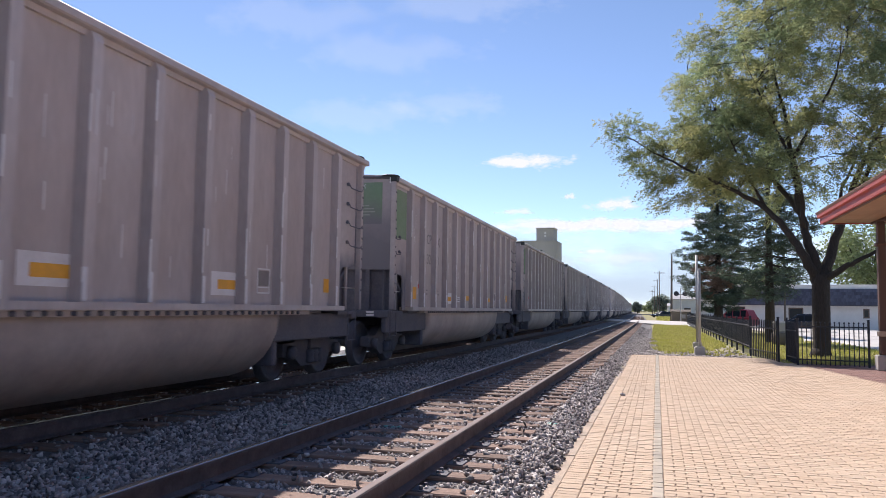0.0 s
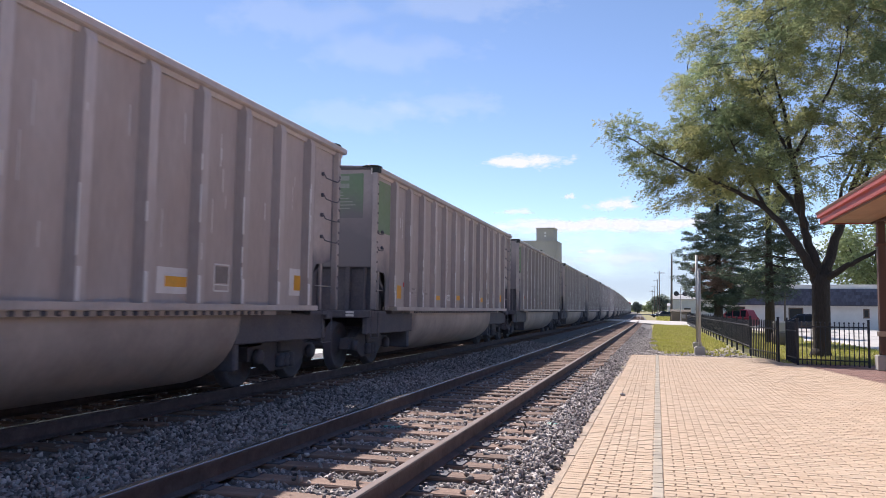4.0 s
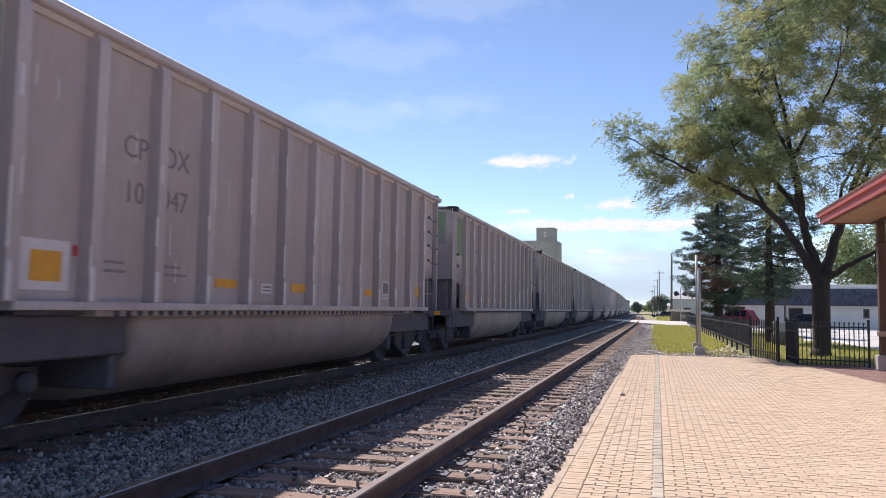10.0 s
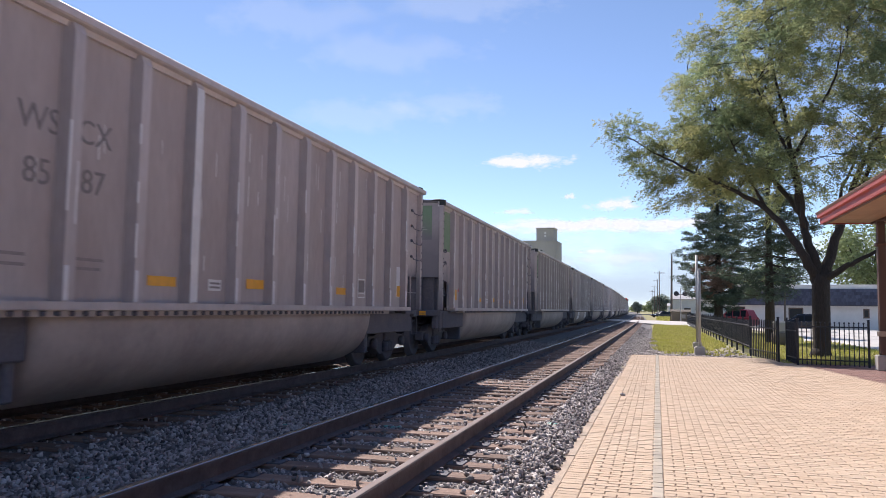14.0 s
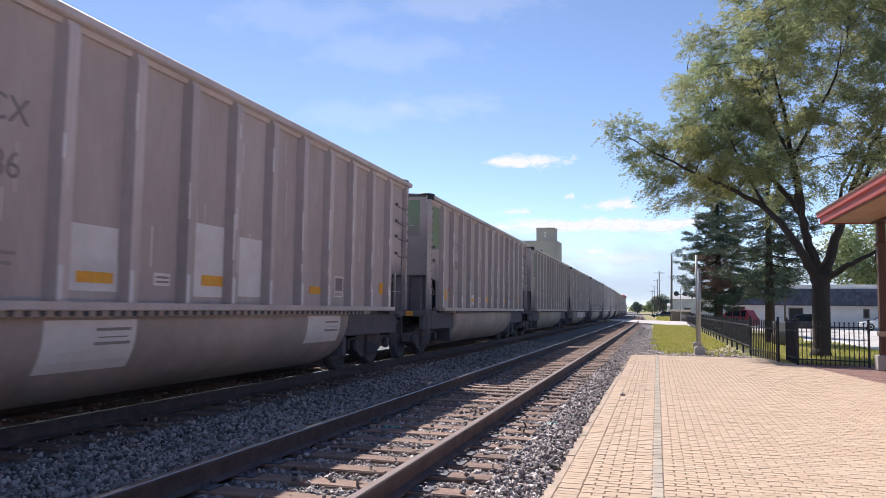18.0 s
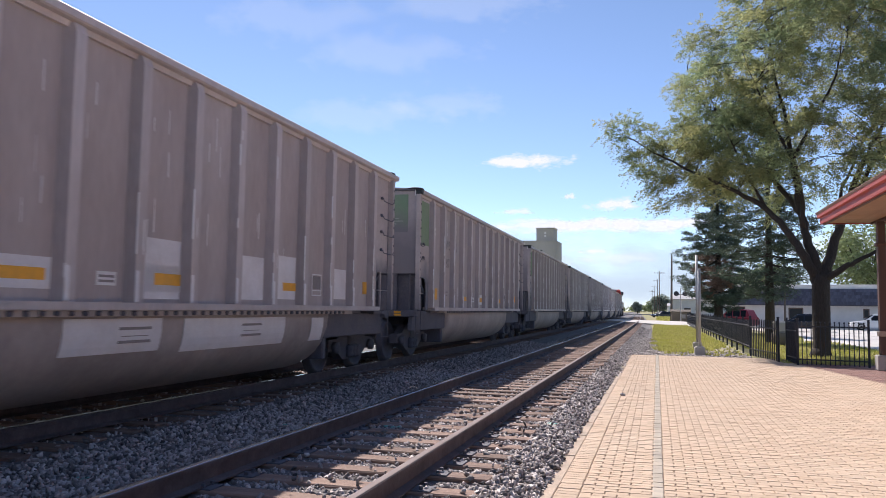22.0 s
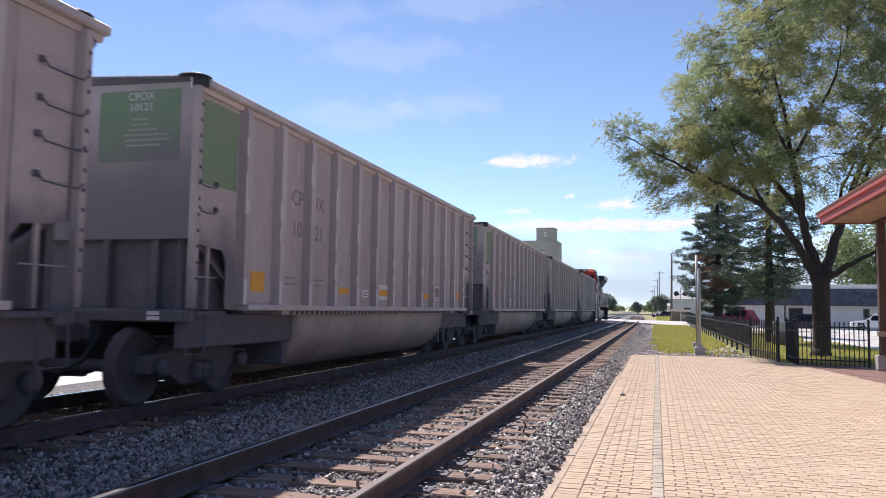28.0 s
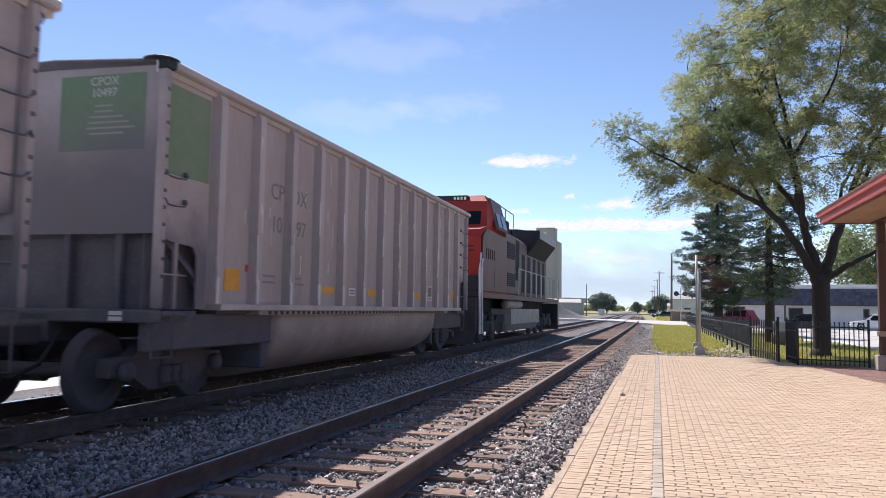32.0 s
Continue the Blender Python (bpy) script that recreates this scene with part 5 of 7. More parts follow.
def fence(name, label, a, b, h, spacing, post_every, rails=(0.18, 1.02), ball=False, z=-0.03, low=0.05, cap=300):
    f = thing(name, label, "fence", "black station fences")
    a, b = Vector(a), Vector(b)
    L = (b - a).length
    ang = math.degrees(math.atan2(b.y - a.y, b.x - a.x))
    f.matrix_basis = pose(a.x, a.y, z, 0, 0, ang)
    for r in rails:
        part("rail", Build().box(0, L, -0.02, 0.02, r - 0.02, r + 0.02, 0.004), M["steel_black"], f)
    pk = picket_mesh(h, ball, low)
    me = pk.mesh("picket", M["steel_black"])
    rest = Build()
    n = int(L / spacing)
    for i in range(1, n):
        x = i * L / n
        if i < cap:
            part("picket", me, None, f).matrix_basis = pose(x, 0, 0)
        else:
            rest.add([(p[0] + x, p[1], p[2]) for p in pk.v], pk.f)
    if rest.v:
        part("far_pickets", rest, M["steel_black"], f, kind="stuff")
    pm = Build().box(-0.032, 0.032, -0.032, 0.032, 0, h + 0.06, 0.006).box(-0.04, 0.04, -0.04, 0.04, h + 0.06, h + 0.085, 0.008).mesh("post", M["steel_black"])
    m = max(1, round(L / post_every))
    for i in range(m + 1):
        part("post", pm, None, f).matrix_basis = pose(i * L / m, 0, 0)
    return f


fence("picket_fence", "long black steel picket fence beside the grass verge", (3.16, 29.2), (3.34, 92.0), 1.30, 0.115, 2.4, (0.36, 1.09), low=0.30, cap=290)
fence("picket_fence", "short dense black picket panel at the platform's end", (3.16, 29.2), (3.63, 26.04), 1.34, 0.19, 3.2, (0.28, 1.05))
fence("open_gate", "black steel gate leaf standing open", (3.94, 26.48), (4.0, 24.92), 1.32, 0.10, 1.6, (0.22, 1.02))
fence("picket_fence", "black ball-topped picket fence beside the canopy", (4.0, 24.92), (5.80, 24.5), 1.30, 0.118, 1.9, (0.20, 1.16), ball=True)


# ---- posts by the platform ----
def lamp_post(x, y, z0, h, label, r):
    t = thing("signal_post", label, "post", "grey posts on the verge", pose(x, y, 0))
    part("pole", Build().tube([(0, 0, z0 + 0.2), (0, 0, h)], r, 12), M["galvanised"], t, smooth=True)
    part("footing", Build().box(-0.18, 0.18, -0.18, 0.18, -0.06, z0 + 0.28, 0.03), M["concrete"], t, "square concrete footing")
    part("base_plate", Build().box(-0.11, 0.11, -0.11, 0.11, z0 + 0.28, z0 + 0.30), M["galvanised"], t)
    return t


lamp_post(1.46, 29.0, 0.0, 3.05, "grey steel channel post on a concrete footing", 0.05)
lamp_post(1.57, 33.0, 0.0, 3.8, "taller thin grey steel post on a concrete footing", 0.045)


# ---- trees ----
def spray(rng, centres, radii, per, length, width, droop=0.3, squash=0.75):
    """Loose leaf quads scattered in clumps: an array (n, 4, 3)."""
    centres, radii = np.asarray(centres, float), np.asarray(radii, float)
    n = len(centres) * per
    c = np.repeat(centres, per, 0)
    r = np.repeat(radii, per)
    d = rng.normal(size=(n, 3))
    d /= np.linalg.norm(d, axis=1)[:, None]
    d *= (rng.uniform(0, 1, n) ** 0.42)[:, None]
    d[:, 2] *= squash
    p = c + d * r[:, None]
    a = rng.normal(size=(n, 3))
    a[:, 2] = a[:, 2] * 0.5 - droop
    a /= np.linalg.norm(a, axis=1)[:, None]
    b = np.cross(a, rng.normal(size=(n, 3)))
    b /= np.linalg.norm(b, axis=1)[:, None] + 1e-9
    L = (length * rng.uniform(0.6, 1.3, n))[:, None]
    W = (width * rng.uniform(0.7, 1.2, n))[:, None]
    return np.stack([p, p + a * L * 0.5 + b * W, p + a * L, p + a * L * 0.5 - b * W], 1)


def fronds(rng, centres, radii, per, ways, leaflets=7):
    """Feathery compound leaves that follow their twigs outwards and droop: an array (n, 4, 3)."""
    centres, radii = np.asarray(centres, float), np.asarray(radii, float)
    n = len(centres) * per
    c, r = np.repeat(centres, per, 0), np.repeat(radii, per)
    d = rng.normal(size=(n, 3))
    d /= np.linalg.norm(d, axis=1)[:, None]
    d *= (rng.uniform(0, 1, n) ** 0.45)[:, None]
    d[:, 2] *= 0.6
    p = c + d * r[:, None]
    out = np.repeat(np.asarray(ways, float), per, 0)
    a = rng.normal(size=(n, 3)) * 0.45 + out * 0.75 + d * 0.4
    a[:, 2] -= 0.18
    a /= np.linalg.norm(a, axis=1)[:, None]
    side = np.cross(a, np.array([0.0, 0.0, 1.0]) + rng.normal(size=(n, 3)) * 0.45)
    side /= np.linalg.norm(side, axis=1)[:, None] + 1e-9
    L = rng.uniform(0.20, 0.38, n)
    quads = []
    for i in range(leaflets):
        f = i / leaflets
        root = p + a * (L * f)[:, None] - np.array([0.0, 0.0, 1.0]) * (L * f * f * 0.45)[:, None]
        s = 1 if i % 2 else -1
        b = side * s * 0.8 + a * 0.6 + rng.normal(size=(n, 3)) * 0.16
        b /= np.linalg.norm(b, axis=1)[:, None]
        ln = (rng.uniform(0.085, 0.145, n) * (1.0 - 0.35 * f))[:, None]
        w = np.cross(b, side + rng.normal(size=(n, 3)) * 0.7)
        w /= np.linalg.norm(w, axis=1)[:, None] + 1e-9
        w *= rng.uniform(0.017, 0.028, n)[:, None]
        quads.append(np.stack([root, root + b * ln * 0.45 + w, root + b * ln, root + b * ln * 0.45 - w], 1))
    return np.concatenate(quads)


def limb(b, pts, r0, r1, n=8, rng=None, wob=0.0):
    pts = [Vector(p) for p in pts]
    fine = []
    for i in range(len(pts) - 1):
        p0, p1, p2, p3 = pts[max(i - 1, 0)], pts[i], pts[i + 1], pts[min(i + 2, len(pts) - 1)]
        for k in range(4):
            t = k / 4
            fine.append(0.5 * ((2 * p1) + (p2 - p0) * t + (2 * p0 - 5 * p1 + 4 * p2 - p3) * t * t + (3 * p1 - p0 - 3 * p2 + p3) * t ** 3))
    fine.append(pts[-1])
    if rng is not None and wob:
        fine = [fine[0]] + [p + Vector(rng.normal(size=3)) * wob for p in fine[1:-1]] + [fine[-1]]
    m = len(fine)
    b.tube(fine, [r0 + (r1 - r0) * (i / (m - 1)) ** 0.6 for i in range(m)], n)
    return fine


def locust_tree():
    rng = np.random.default_rng(21)
    tree = thing("locust_tree", "large spreading locust tree with yellowing feathery leaves", "tree")
    wood = Build()
    base = Vector((5.62, 30.3, -0.05))
    limb(wood, [base, (5.66, 30.3, 0.5), (5.66, 30.3, 1.6), (5.68, 30.3, 2.9)], 0.30, 0.30, 14)
    wood.tube([base + Vector((0, 0, -0.1)), base + Vector((0, 0, 0.35))], [0.45, 0.28], 14)
    limbs = [
        [(5.60, 30.3, 2.6), (5.1, 30.0, 3.5), (4.62, 29.8, 4.27), (3.78, 29.5, 5.2), (2.81, 29.2, 5.8), (1.4, 29.0, 6.5), (-0.1, 28.8, 7.3), (-1.2, 28.8, 8.0)],
        [(5.62, 30.3, 2.7), (5.35, 30.4, 4.0), (5.11, 30.4, 5.1), (4.86, 30.6, 7.2), (4.6, 30.8, 9.3), (4.2, 30.9, 11.4), (4.1, 31, 13.4)],
        [(5.75, 30.3, 2.7), (6.1, 30.5, 3.9), (6.59, 30.6, 5.1), (7.18, 30.7, 6.9), (7.9, 30.8, 8.3), (8.9, 31, 10.3), (9.5, 31, 12.2)],
        [(5.8, 30.2, 2.75), (6.3, 29.9, 3.05), (6.74, 29.8, 3.34), (7.62, 29.5, 3.85), (8.9, 29.2, 4.6), (10.2, 29, 5.9)],
        [(5.1, 30.4, 5.1), (4.2, 31.3, 6.7), (3.0, 32.3, 8.3), (1.9, 33.0, 10.0), (1.3, 33.2, 11.6)],
        [(5.1, 30.2, 4.6), (4.9, 29.6, 6.2), (4.1, 29.0, 8.0), (3.2, 28.7, 10.0), (2.9, 28.6, 11.2)],
        [(6.6, 30.6, 5.1), (7.3, 29.7, 6.8), (8.3, 29.2, 8.6), (9.0, 29.0, 10.4)],
        [(6.3, 30.5, 4.4), (6.9, 32.2, 6.3), (8.0, 33.8, 8.4), (9.2, 34.6, 10.4)],
        [(3.78, 29.5, 5.2), (2.9, 29.3, 7.0), (2.1, 29.2, 8.8)],
        [(4.86, 30.6, 7.2), (6.0, 30.9, 9.3), (6.8, 31.0, 11.4), (7.1, 31, 13.6)],
    ]
    def back(p):
        """The crown's near side leans away from the platform."""
        k = 1 + 0.13 * min(1.0, max(0.0, (5.4 - p[0]) / 7.0))
        return (p[0] * k, p[1] * k, CAM_Z + (p[2] - CAM_Z) * k)
    limbs = [[back(p) for p in pts] for pts in limbs]
    nodes = []
    for i, pts in enumerate(limbs):
        r0 = (0.23, 0.24, 0.25, 0.165, 0.13, 0.11, 0.13, 0.11, 0.08, 0.09)[i]
        nodes += [(p, max(0.02, r0 * 0.5)) for p in limb(wood, pts, r0, 0.012, 8, rng, 0.03)[5:]]
    node_xyz = np.array([p for p, _ in nodes])
    centres = []
    tries = 0
    while len(centres) < 430 and tries < 9000:
        tries += 1
        d = rng.normal(size=3)
        d /= np.linalg.norm(d)
        d *= rng.uniform(0.16, 1.0) ** 0.4
        p = np.array([7.3, 30.8, 9.1]) + d * np.array([6.7, 4.6, 6.0])
        if p[2] < (5.9 if p[0] < 4.5 else 5.2) + 0.12 * abs(p[0] - 3.2):
            continue
        if p[2] < 7.4 and 3.4 < p[0] < 8.0 and rng.uniform() < 0.6:
            continue
        if centres and np.min(np.linalg.norm(np.array(centres) - np.array(back(p)), axis=1)) < 0.66:
            continue
        centres.append(np.array(back(p)))
    for q in ((-1.75, 28.8, 8.35), (-1.35, 28.8, 8.0), (-1.0, 28.9, 7.3), (-0.6, 28.9, 6.7), (-0.2, 29, 6.1), (0.2, 29.2, 5.6), (-1.2, 29.4, 8.5), (0.5, 29.0, 6.5), (-0.5, 29.6, 7.6), (1.2, 28.6, 6.4),
              (2.0, 29.0, 6.5), (0.2, 29.0, 7.6), (0.7, 29.3, 8.5), (1.2, 29.2, 7.4), (1.0, 29.8, 5.9), (2.8, 29.2, 6.6), (2.2, 29.6, 7.3), (0.9, 28.8, 5.9), (3.3, 29.4, 6.7)):
        centres.append(np.array(back((q[0] + 0.45, q[1], q[2] - 0.2))))
    for _ in range(34):
        x = rng.uniform(-0.4, 3.6)
        centres.append(np.array(back((x, rng.uniform(28.3, 30.6), rng.uniform(max(6.2, 7.0 - 0.6 * (x + 0.9)), 8.3 + 0.35 * (x + 0.9))))))
    tips, ways = [], []
    for p in centres:
        d = np.linalg.norm(node_xyz - p, axis=1)
        k = int(np.argmin(d + np.maximum(0, node_xyz[:, 2] - p[2]) * 0.8))
        a = Vector(node_xyz[k])
        e = Vector(p)
        mid = a.lerp(e, 0.5) + Vector((0, 0, 0.12 * (e - a).length)) + Vector(rng.normal(size=3)) * 0.08
        limb(wood, [a, mid, e], min(0.024, 0.007 + 0.007 * (e - a).length), 0.005, 5, rng, 0.02)
        way = (e - a).normalized()
        far = (e - Vector((6.2, 30.6, 6.5))).normalized()
        for j in range(5):
            out = (way * 0.5 + far * 0.5 + Vector(rng.normal(size=3)) * 0.55)
            out.z = out.z * 0.6 + 0.1
            out = out.normalized() * rng.uniform(0.5, 1.05)
            root = e.lerp(mid, rng.uniform(0.0, 0.45))
            tip = root + out - Vector((0, 0, 0.10))
            limb(wood, [root, root + out * 0.55, tip], 0.008, 0.003, 4)
            for f in (0.35, 0.7, 1.0):
                tips.append(root.lerp(tip, f))
                ways.append(out.normalized())
    part("trunk", wood, M["bark"], tree, "dark furrowed trunk and limbs", smooth=True, fix=False)
    q = fronds(rng, tips, rng.uniform(0.18, 0.36, len(tips)), 6, ways)
    part("crown", quads_mesh("crown", q, M["locust"]), None, tree, "airy crown of small yellow-green leaves", kind="stuff")


locust_tree()


def conifer(x, y, h, spread, lowest, label, seed, trunk_r, gaps=0.0, per=60, dead=None, lean=0.0):
    rng = np.random.default_rng(seed)
    tree = thing("spruce_tree", label, "tree", at=pose(x, y, -0.05))
    wood = Build()
    wood.tube([(0, 0, -0.1), (0, 0, h * 0.3), (lean * 0.5, 0, h * 0.65), (lean, 0, h)], [trunk_r * 1.15, trunk_r * 0.85, trunk_r * 0.45, 0.03], 12)
    centres, radii, dry, dry_r = [], [], [], []
    z = lowest
    while z < h - 0.25:
        f = (h - z) / (h - lowest)
        reach = spread * min(1.0, 1.55 * f) ** 0.8 * (0.55 if z < lowest + 0.8 else 1)
        m = 6 if f > 0.35 else 5
        a0 = rng.uniform(0, 6.28)
        for i in range(m):
            if rng.uniform() < gaps:
                continue
            a = a0 + i * 6.283 / m + rng.uniform(-0.3, 0.3)
            r = reach * rng.uniform(0.65, 1.12)
            sag = 0.10 * r + rng.uniform(0, 0.25)
            s = Vector((lean * (z / h), 0, z))
            mid = s + Vector((math.cos(a) * r * 0.55, math.sin(a) * r * 0.55, -sag * 0.7))
            end = s + Vector((math.cos(a) * r, math.sin(a) * r, -sag * 0.5 + 0.1))
            limb(wood, [s, mid, end], 0.018 + 0.014 * r, 0.008, 5)
            k = max(3, int(r / 0.34))
            for j in range(k):
                t = 0.2 + 0.8 * (j + rng.uniform(0, 0.8)) / k
                p = s.lerp(mid, min(1, t * 2)) if t < 0.5 else mid.lerp(end, min(1, t * 2 - 1))
                p = p + Vector(rng.normal(size=3)) * 0.10 + Vector((-math.sin(a), math.cos(a), 0)) * rng.normal() * 0.22 * r * 0.5
                if dead is not None and (Vector(dead[:3]) - p).length < dead[3]:
                    dry.append(p)
                    dry_r.append(rng.uniform(0.2, 0.4))
                else:
                    centres.append(p)
                    radii.append(rng.uniform(0.22, 0.42))
        z += rng.uniform(0.30, 0.46)
    part("trunk", wood, M["bark"], tree, "dark straight trunk with level boughs", smooth=True, fix=False)
    q = spray(rng, centres, radii, per, 0.22, 0.022, 0.25, 0.42)
    part("crown", quads_mesh("crown", q, M["spruce"]), None, tree, "dark blue-green needles in level tiers", kind="stuff")
    if dry:
        q = spray(rng, dry, dry_r, per, 0.22, 0.02, 0.4, 0.6)
        part("dry_foliage", quads_mesh("dry_foliage", q, M["dead_needle"]), None, tree, "dry brown branches", kind="stuff")
    return tree


conifer(4.35, 60.0, 12.2, 3.2, 2.0, "tall dark spruce with a dry brown lower side", 3, 0.30, 0.10, 85, (-0.5, -1.2, 4.3, 1.6))
conifer(5.62, 43.0, 12.5, 2.7, 2.6, "thin old spruce with bare lower trunk and gappy boughs", 9, 0.23, 0.24, 48)


def far_tree(x, y, z0, h, w, label, seed, mat="far_leaf", clumps=60, per=60, leaf=0.5):
    rng = np.random.default_rng(seed)
    tree = thing("broadleaf_tree", label, "tree", "far trees", pose(x, y, z0))
    wood = Build()
    wood.tube([(0, 0, -0.3), (0, 0, h * 0.3), (0.1, 0, h * 0.7)], [0.05 * h ** 0.8, 0.035 * h ** 0.8, 0.03], 8)
    d = rng.normal(size=(clumps, 3))
    d /= np.linalg.norm(d, axis=1)[:, None]
    d *= rng.uniform(0.35, 1, (clumps, 1)) ** 0.5
    c = np.array([0, 0, h * 0.58]) + d * np.array([w / 2, w / 2, h * 0.42]) * 0.85
    for p in c[::2]:
        limb(wood, [(0, 0, h * 0.28), (p[0] * 0.4, p[1] * 0.4, h * 0.4), p], 0.02 * h ** 0.7, 0.02, 5)
    part("trunk", wood, M["bark"], tree, fix=False)
    q = spray(rng, c, rng.uniform(0.10, 0.19, clumps) * w, per, leaf, leaf * 0.35, 0.2, 0.8)
    part("crown", quads_mesh("crown", q, M[mat]), None, tree, kind="stuff")


far_tree(26.5, 108, 0, 14.5, 13, "green broadleaf tree behind the white building", 31, clumps=110, per=90, leaf=0.45)
far_tree(35, 112, 0, 16, 14, "green broadleaf tree behind the white building", 32, clumps=90, per=80, leaf=0.5)
far_tree(15.0, 118, 0, 9, 10, "green broadleaf tree behind the white building", 33, clumps=80, per=70, leaf=0.5)
far_tree(-20.8, 300, 0, 8.4, 9, "dense green tree beyond the crossing", 34, "hazy_leaf", clumps=120, per=70, leaf=0.7)
far_tree(-18.6, 306, 0, 7.8, 7, "dense green tree beyond the crossing", 35, "hazy_leaf", clumps=120, per=70, leaf=0.7)
far_tree(-7.0, 300, 0, 5.2, 3.6, "small round tree far down the line", 36, "hazy_leaf", clumps=40, per=60, leaf=0.6)
far_tree(1.5, 330, 0, 9, 9, "grey-green tree far down the line", 37, "hazy_leaf", clumps=60, per=60, leaf=0.8)
far_tree(-2.0, 420, 0, 7, 8, "grey-green tree far down the line", 38, clumps=60, per=60, leaf=0.8)
far_tree(-45, 380, 0, 7, 14, "low green tree beyond the gravel yard", 39, clumps=60, per=60, leaf=0.8)
for i in range(14):
    far_tree(-140 + i * 22 + (i * 37) % 11, 900 + (i * 53) % 120, 0, 7 + (i * 5) % 5, 20 + (i * 3) % 8, "distant hedgerow tree on the horizon", 50 + i, clumps=40, per=40, leaf=1.6)


# ---- buildings ----
def white_building():
    b = thing("white_building", "long low white building with a slate-blue shingled awning", "building")
    b.matrix_basis = pose(7.6, 88.2, -0.03, 0, 0, -14)
    L, D, H = 32.0, 14.0, 4.35
    part("front_wall", Build().box(0, L, 0, 0.25, 0, H), M["white_wall"], b)
    part("side_wall", Build().box(0, 0.25, 0.25, D, 0, H), M["white_wall"], b)
    part("side_wall", Build().box(L - 0.25, L, 0.25, D, 0, H), M["white_wall"], b)
    part("back_wall", Build().box(0.25, L - 0.25, D - 0.25, D, 0, H), M["white_wall"], b)
    part("roof", Build().box(0.25, L - 0.25, 0.25, D - 0.25, H - 0.4, H - 0.2), M["concrete"], b)
    part("coping", Build().box(-0.05, L + 0.05, -0.06, 0.30, H, H + 0.12, 0.02), M["white_wall"], b)
    aw = Build().prism([(-0.012, 4.05), (-0.95, 2.42), (-0.95, 2.32), (-0.012, 2.32)], "x", -0.1, L + 0.1)
    a = part("awning", aw, M["shingle"], b, "slate-blue shingled awning")
    tile = Build().box(-0.16, 0.16, 0.0, 0.022, -0.40, 0.0).mesh("shingle", M["shingle"])
    rows = 5
    n = 0
    for r in range(rows):
        t = (r + 0.5) / rows
        for i in range(58):
            x = 0.2 + i * 0.36 + (0.18 if r % 2 else 0)
            y = -0.03 - 0.94 * t
            z = 4.02 - 1.60 * t + 0.18
            part("shingle", tile, None, a).matrix_basis = pose(x, y - 0.02, z, -29 + (i * 7 + r * 3) % 5 - 2, 0, 0)
            n += 1

    def opening(x0, x1, z0, z1, door):
        w = part("door" if door else "window", Build().box(x0, x1, -0.05, 0.0 - 0.002, z0, z1), M["frame_brown"], b, "dark brown framed door" if door else "brown framed window")
        part("pane", Build().box(x0 + 0.1, x1 - 0.1, -0.06, -0.05, z0 + (0.9 if door else 0.12), z1 - 0.12), M["window_dark"], w)
        part("sill", Build().box(x0 - 0.05, x1 + 0.05, -0.12, -0.052, z0 - 0.06, z0), M["concrete"], w)
    for x0, x1, z0, z1, d in ((0.55, 1.5, 0.02, 2.15, True), (5.7, 7.1, 0.02, 2.1, True), (9.0, 9.55, 0.5, 2.1, False), (12.5, 13.05, 1.15, 2.05, False), (16, 17.2, 0.9, 2.05, False), (21, 22, 0.02, 2.1, True)):
        opening(x0, x1, z0, z1, d)


white_building()


def shed(name, label, x, y, ang, L, D, H, mat, openings=3):
    b = thing(name, label, "building", at=pose(x, y, -0.03, 0, 0, ang))
    part("wall", Build().box(0, L, 0, 0.25, 0, H), M[mat], b)
    part("wall", Build().box(0, L, D - 0.25, D, 0, H), M[mat], b)
    part("wall", Build().box(0, 0.25, 0.25, D - 0.25, 0, H), M[mat], b)
    part("wall", Build().box(L - 0.25, L, 0.25, D - 0.25, 0, H), M[mat], b)
    part("roof", Build().prism([(-0.3, H), (D / 2, H + D * 0.09), (D + 0.3, H), (D + 0.3, H + 0.12), (D / 2, H + D * 0.09 + 0.12), (-0.3, H + 0.12)], "x", -0.3, L + 0.3), M["galvanised"], b, "pale low-pitched metal roof")
    for i in range(openings):
        x0 = L * (i + 0.4) / openings
        w = part("window", Build().box(x0, x0 + 1.2, -0.04, -0.002, 1.0, 2.2), M["frame_brown"], b)
        part("pane", Build().box(x0 + 0.08, x0 + 1.12, -0.05, -0.04, 1.08, 2.12), M["window_dark"], w)


shed("warehouse", "low pale grey warehouse beyond the spruces", 2.7, 150, -4, 16, 12, 3.7, "white_wall", 3)
shed("shed", "long low pale shed beyond the gravel yard", -62, 210, 6, 42, 12, 3.4, "concrete", 5)
shed("far_house", "small far house by the line", 3.5, 260, 0, 14, 9, 3.2, "white_wall", 3)


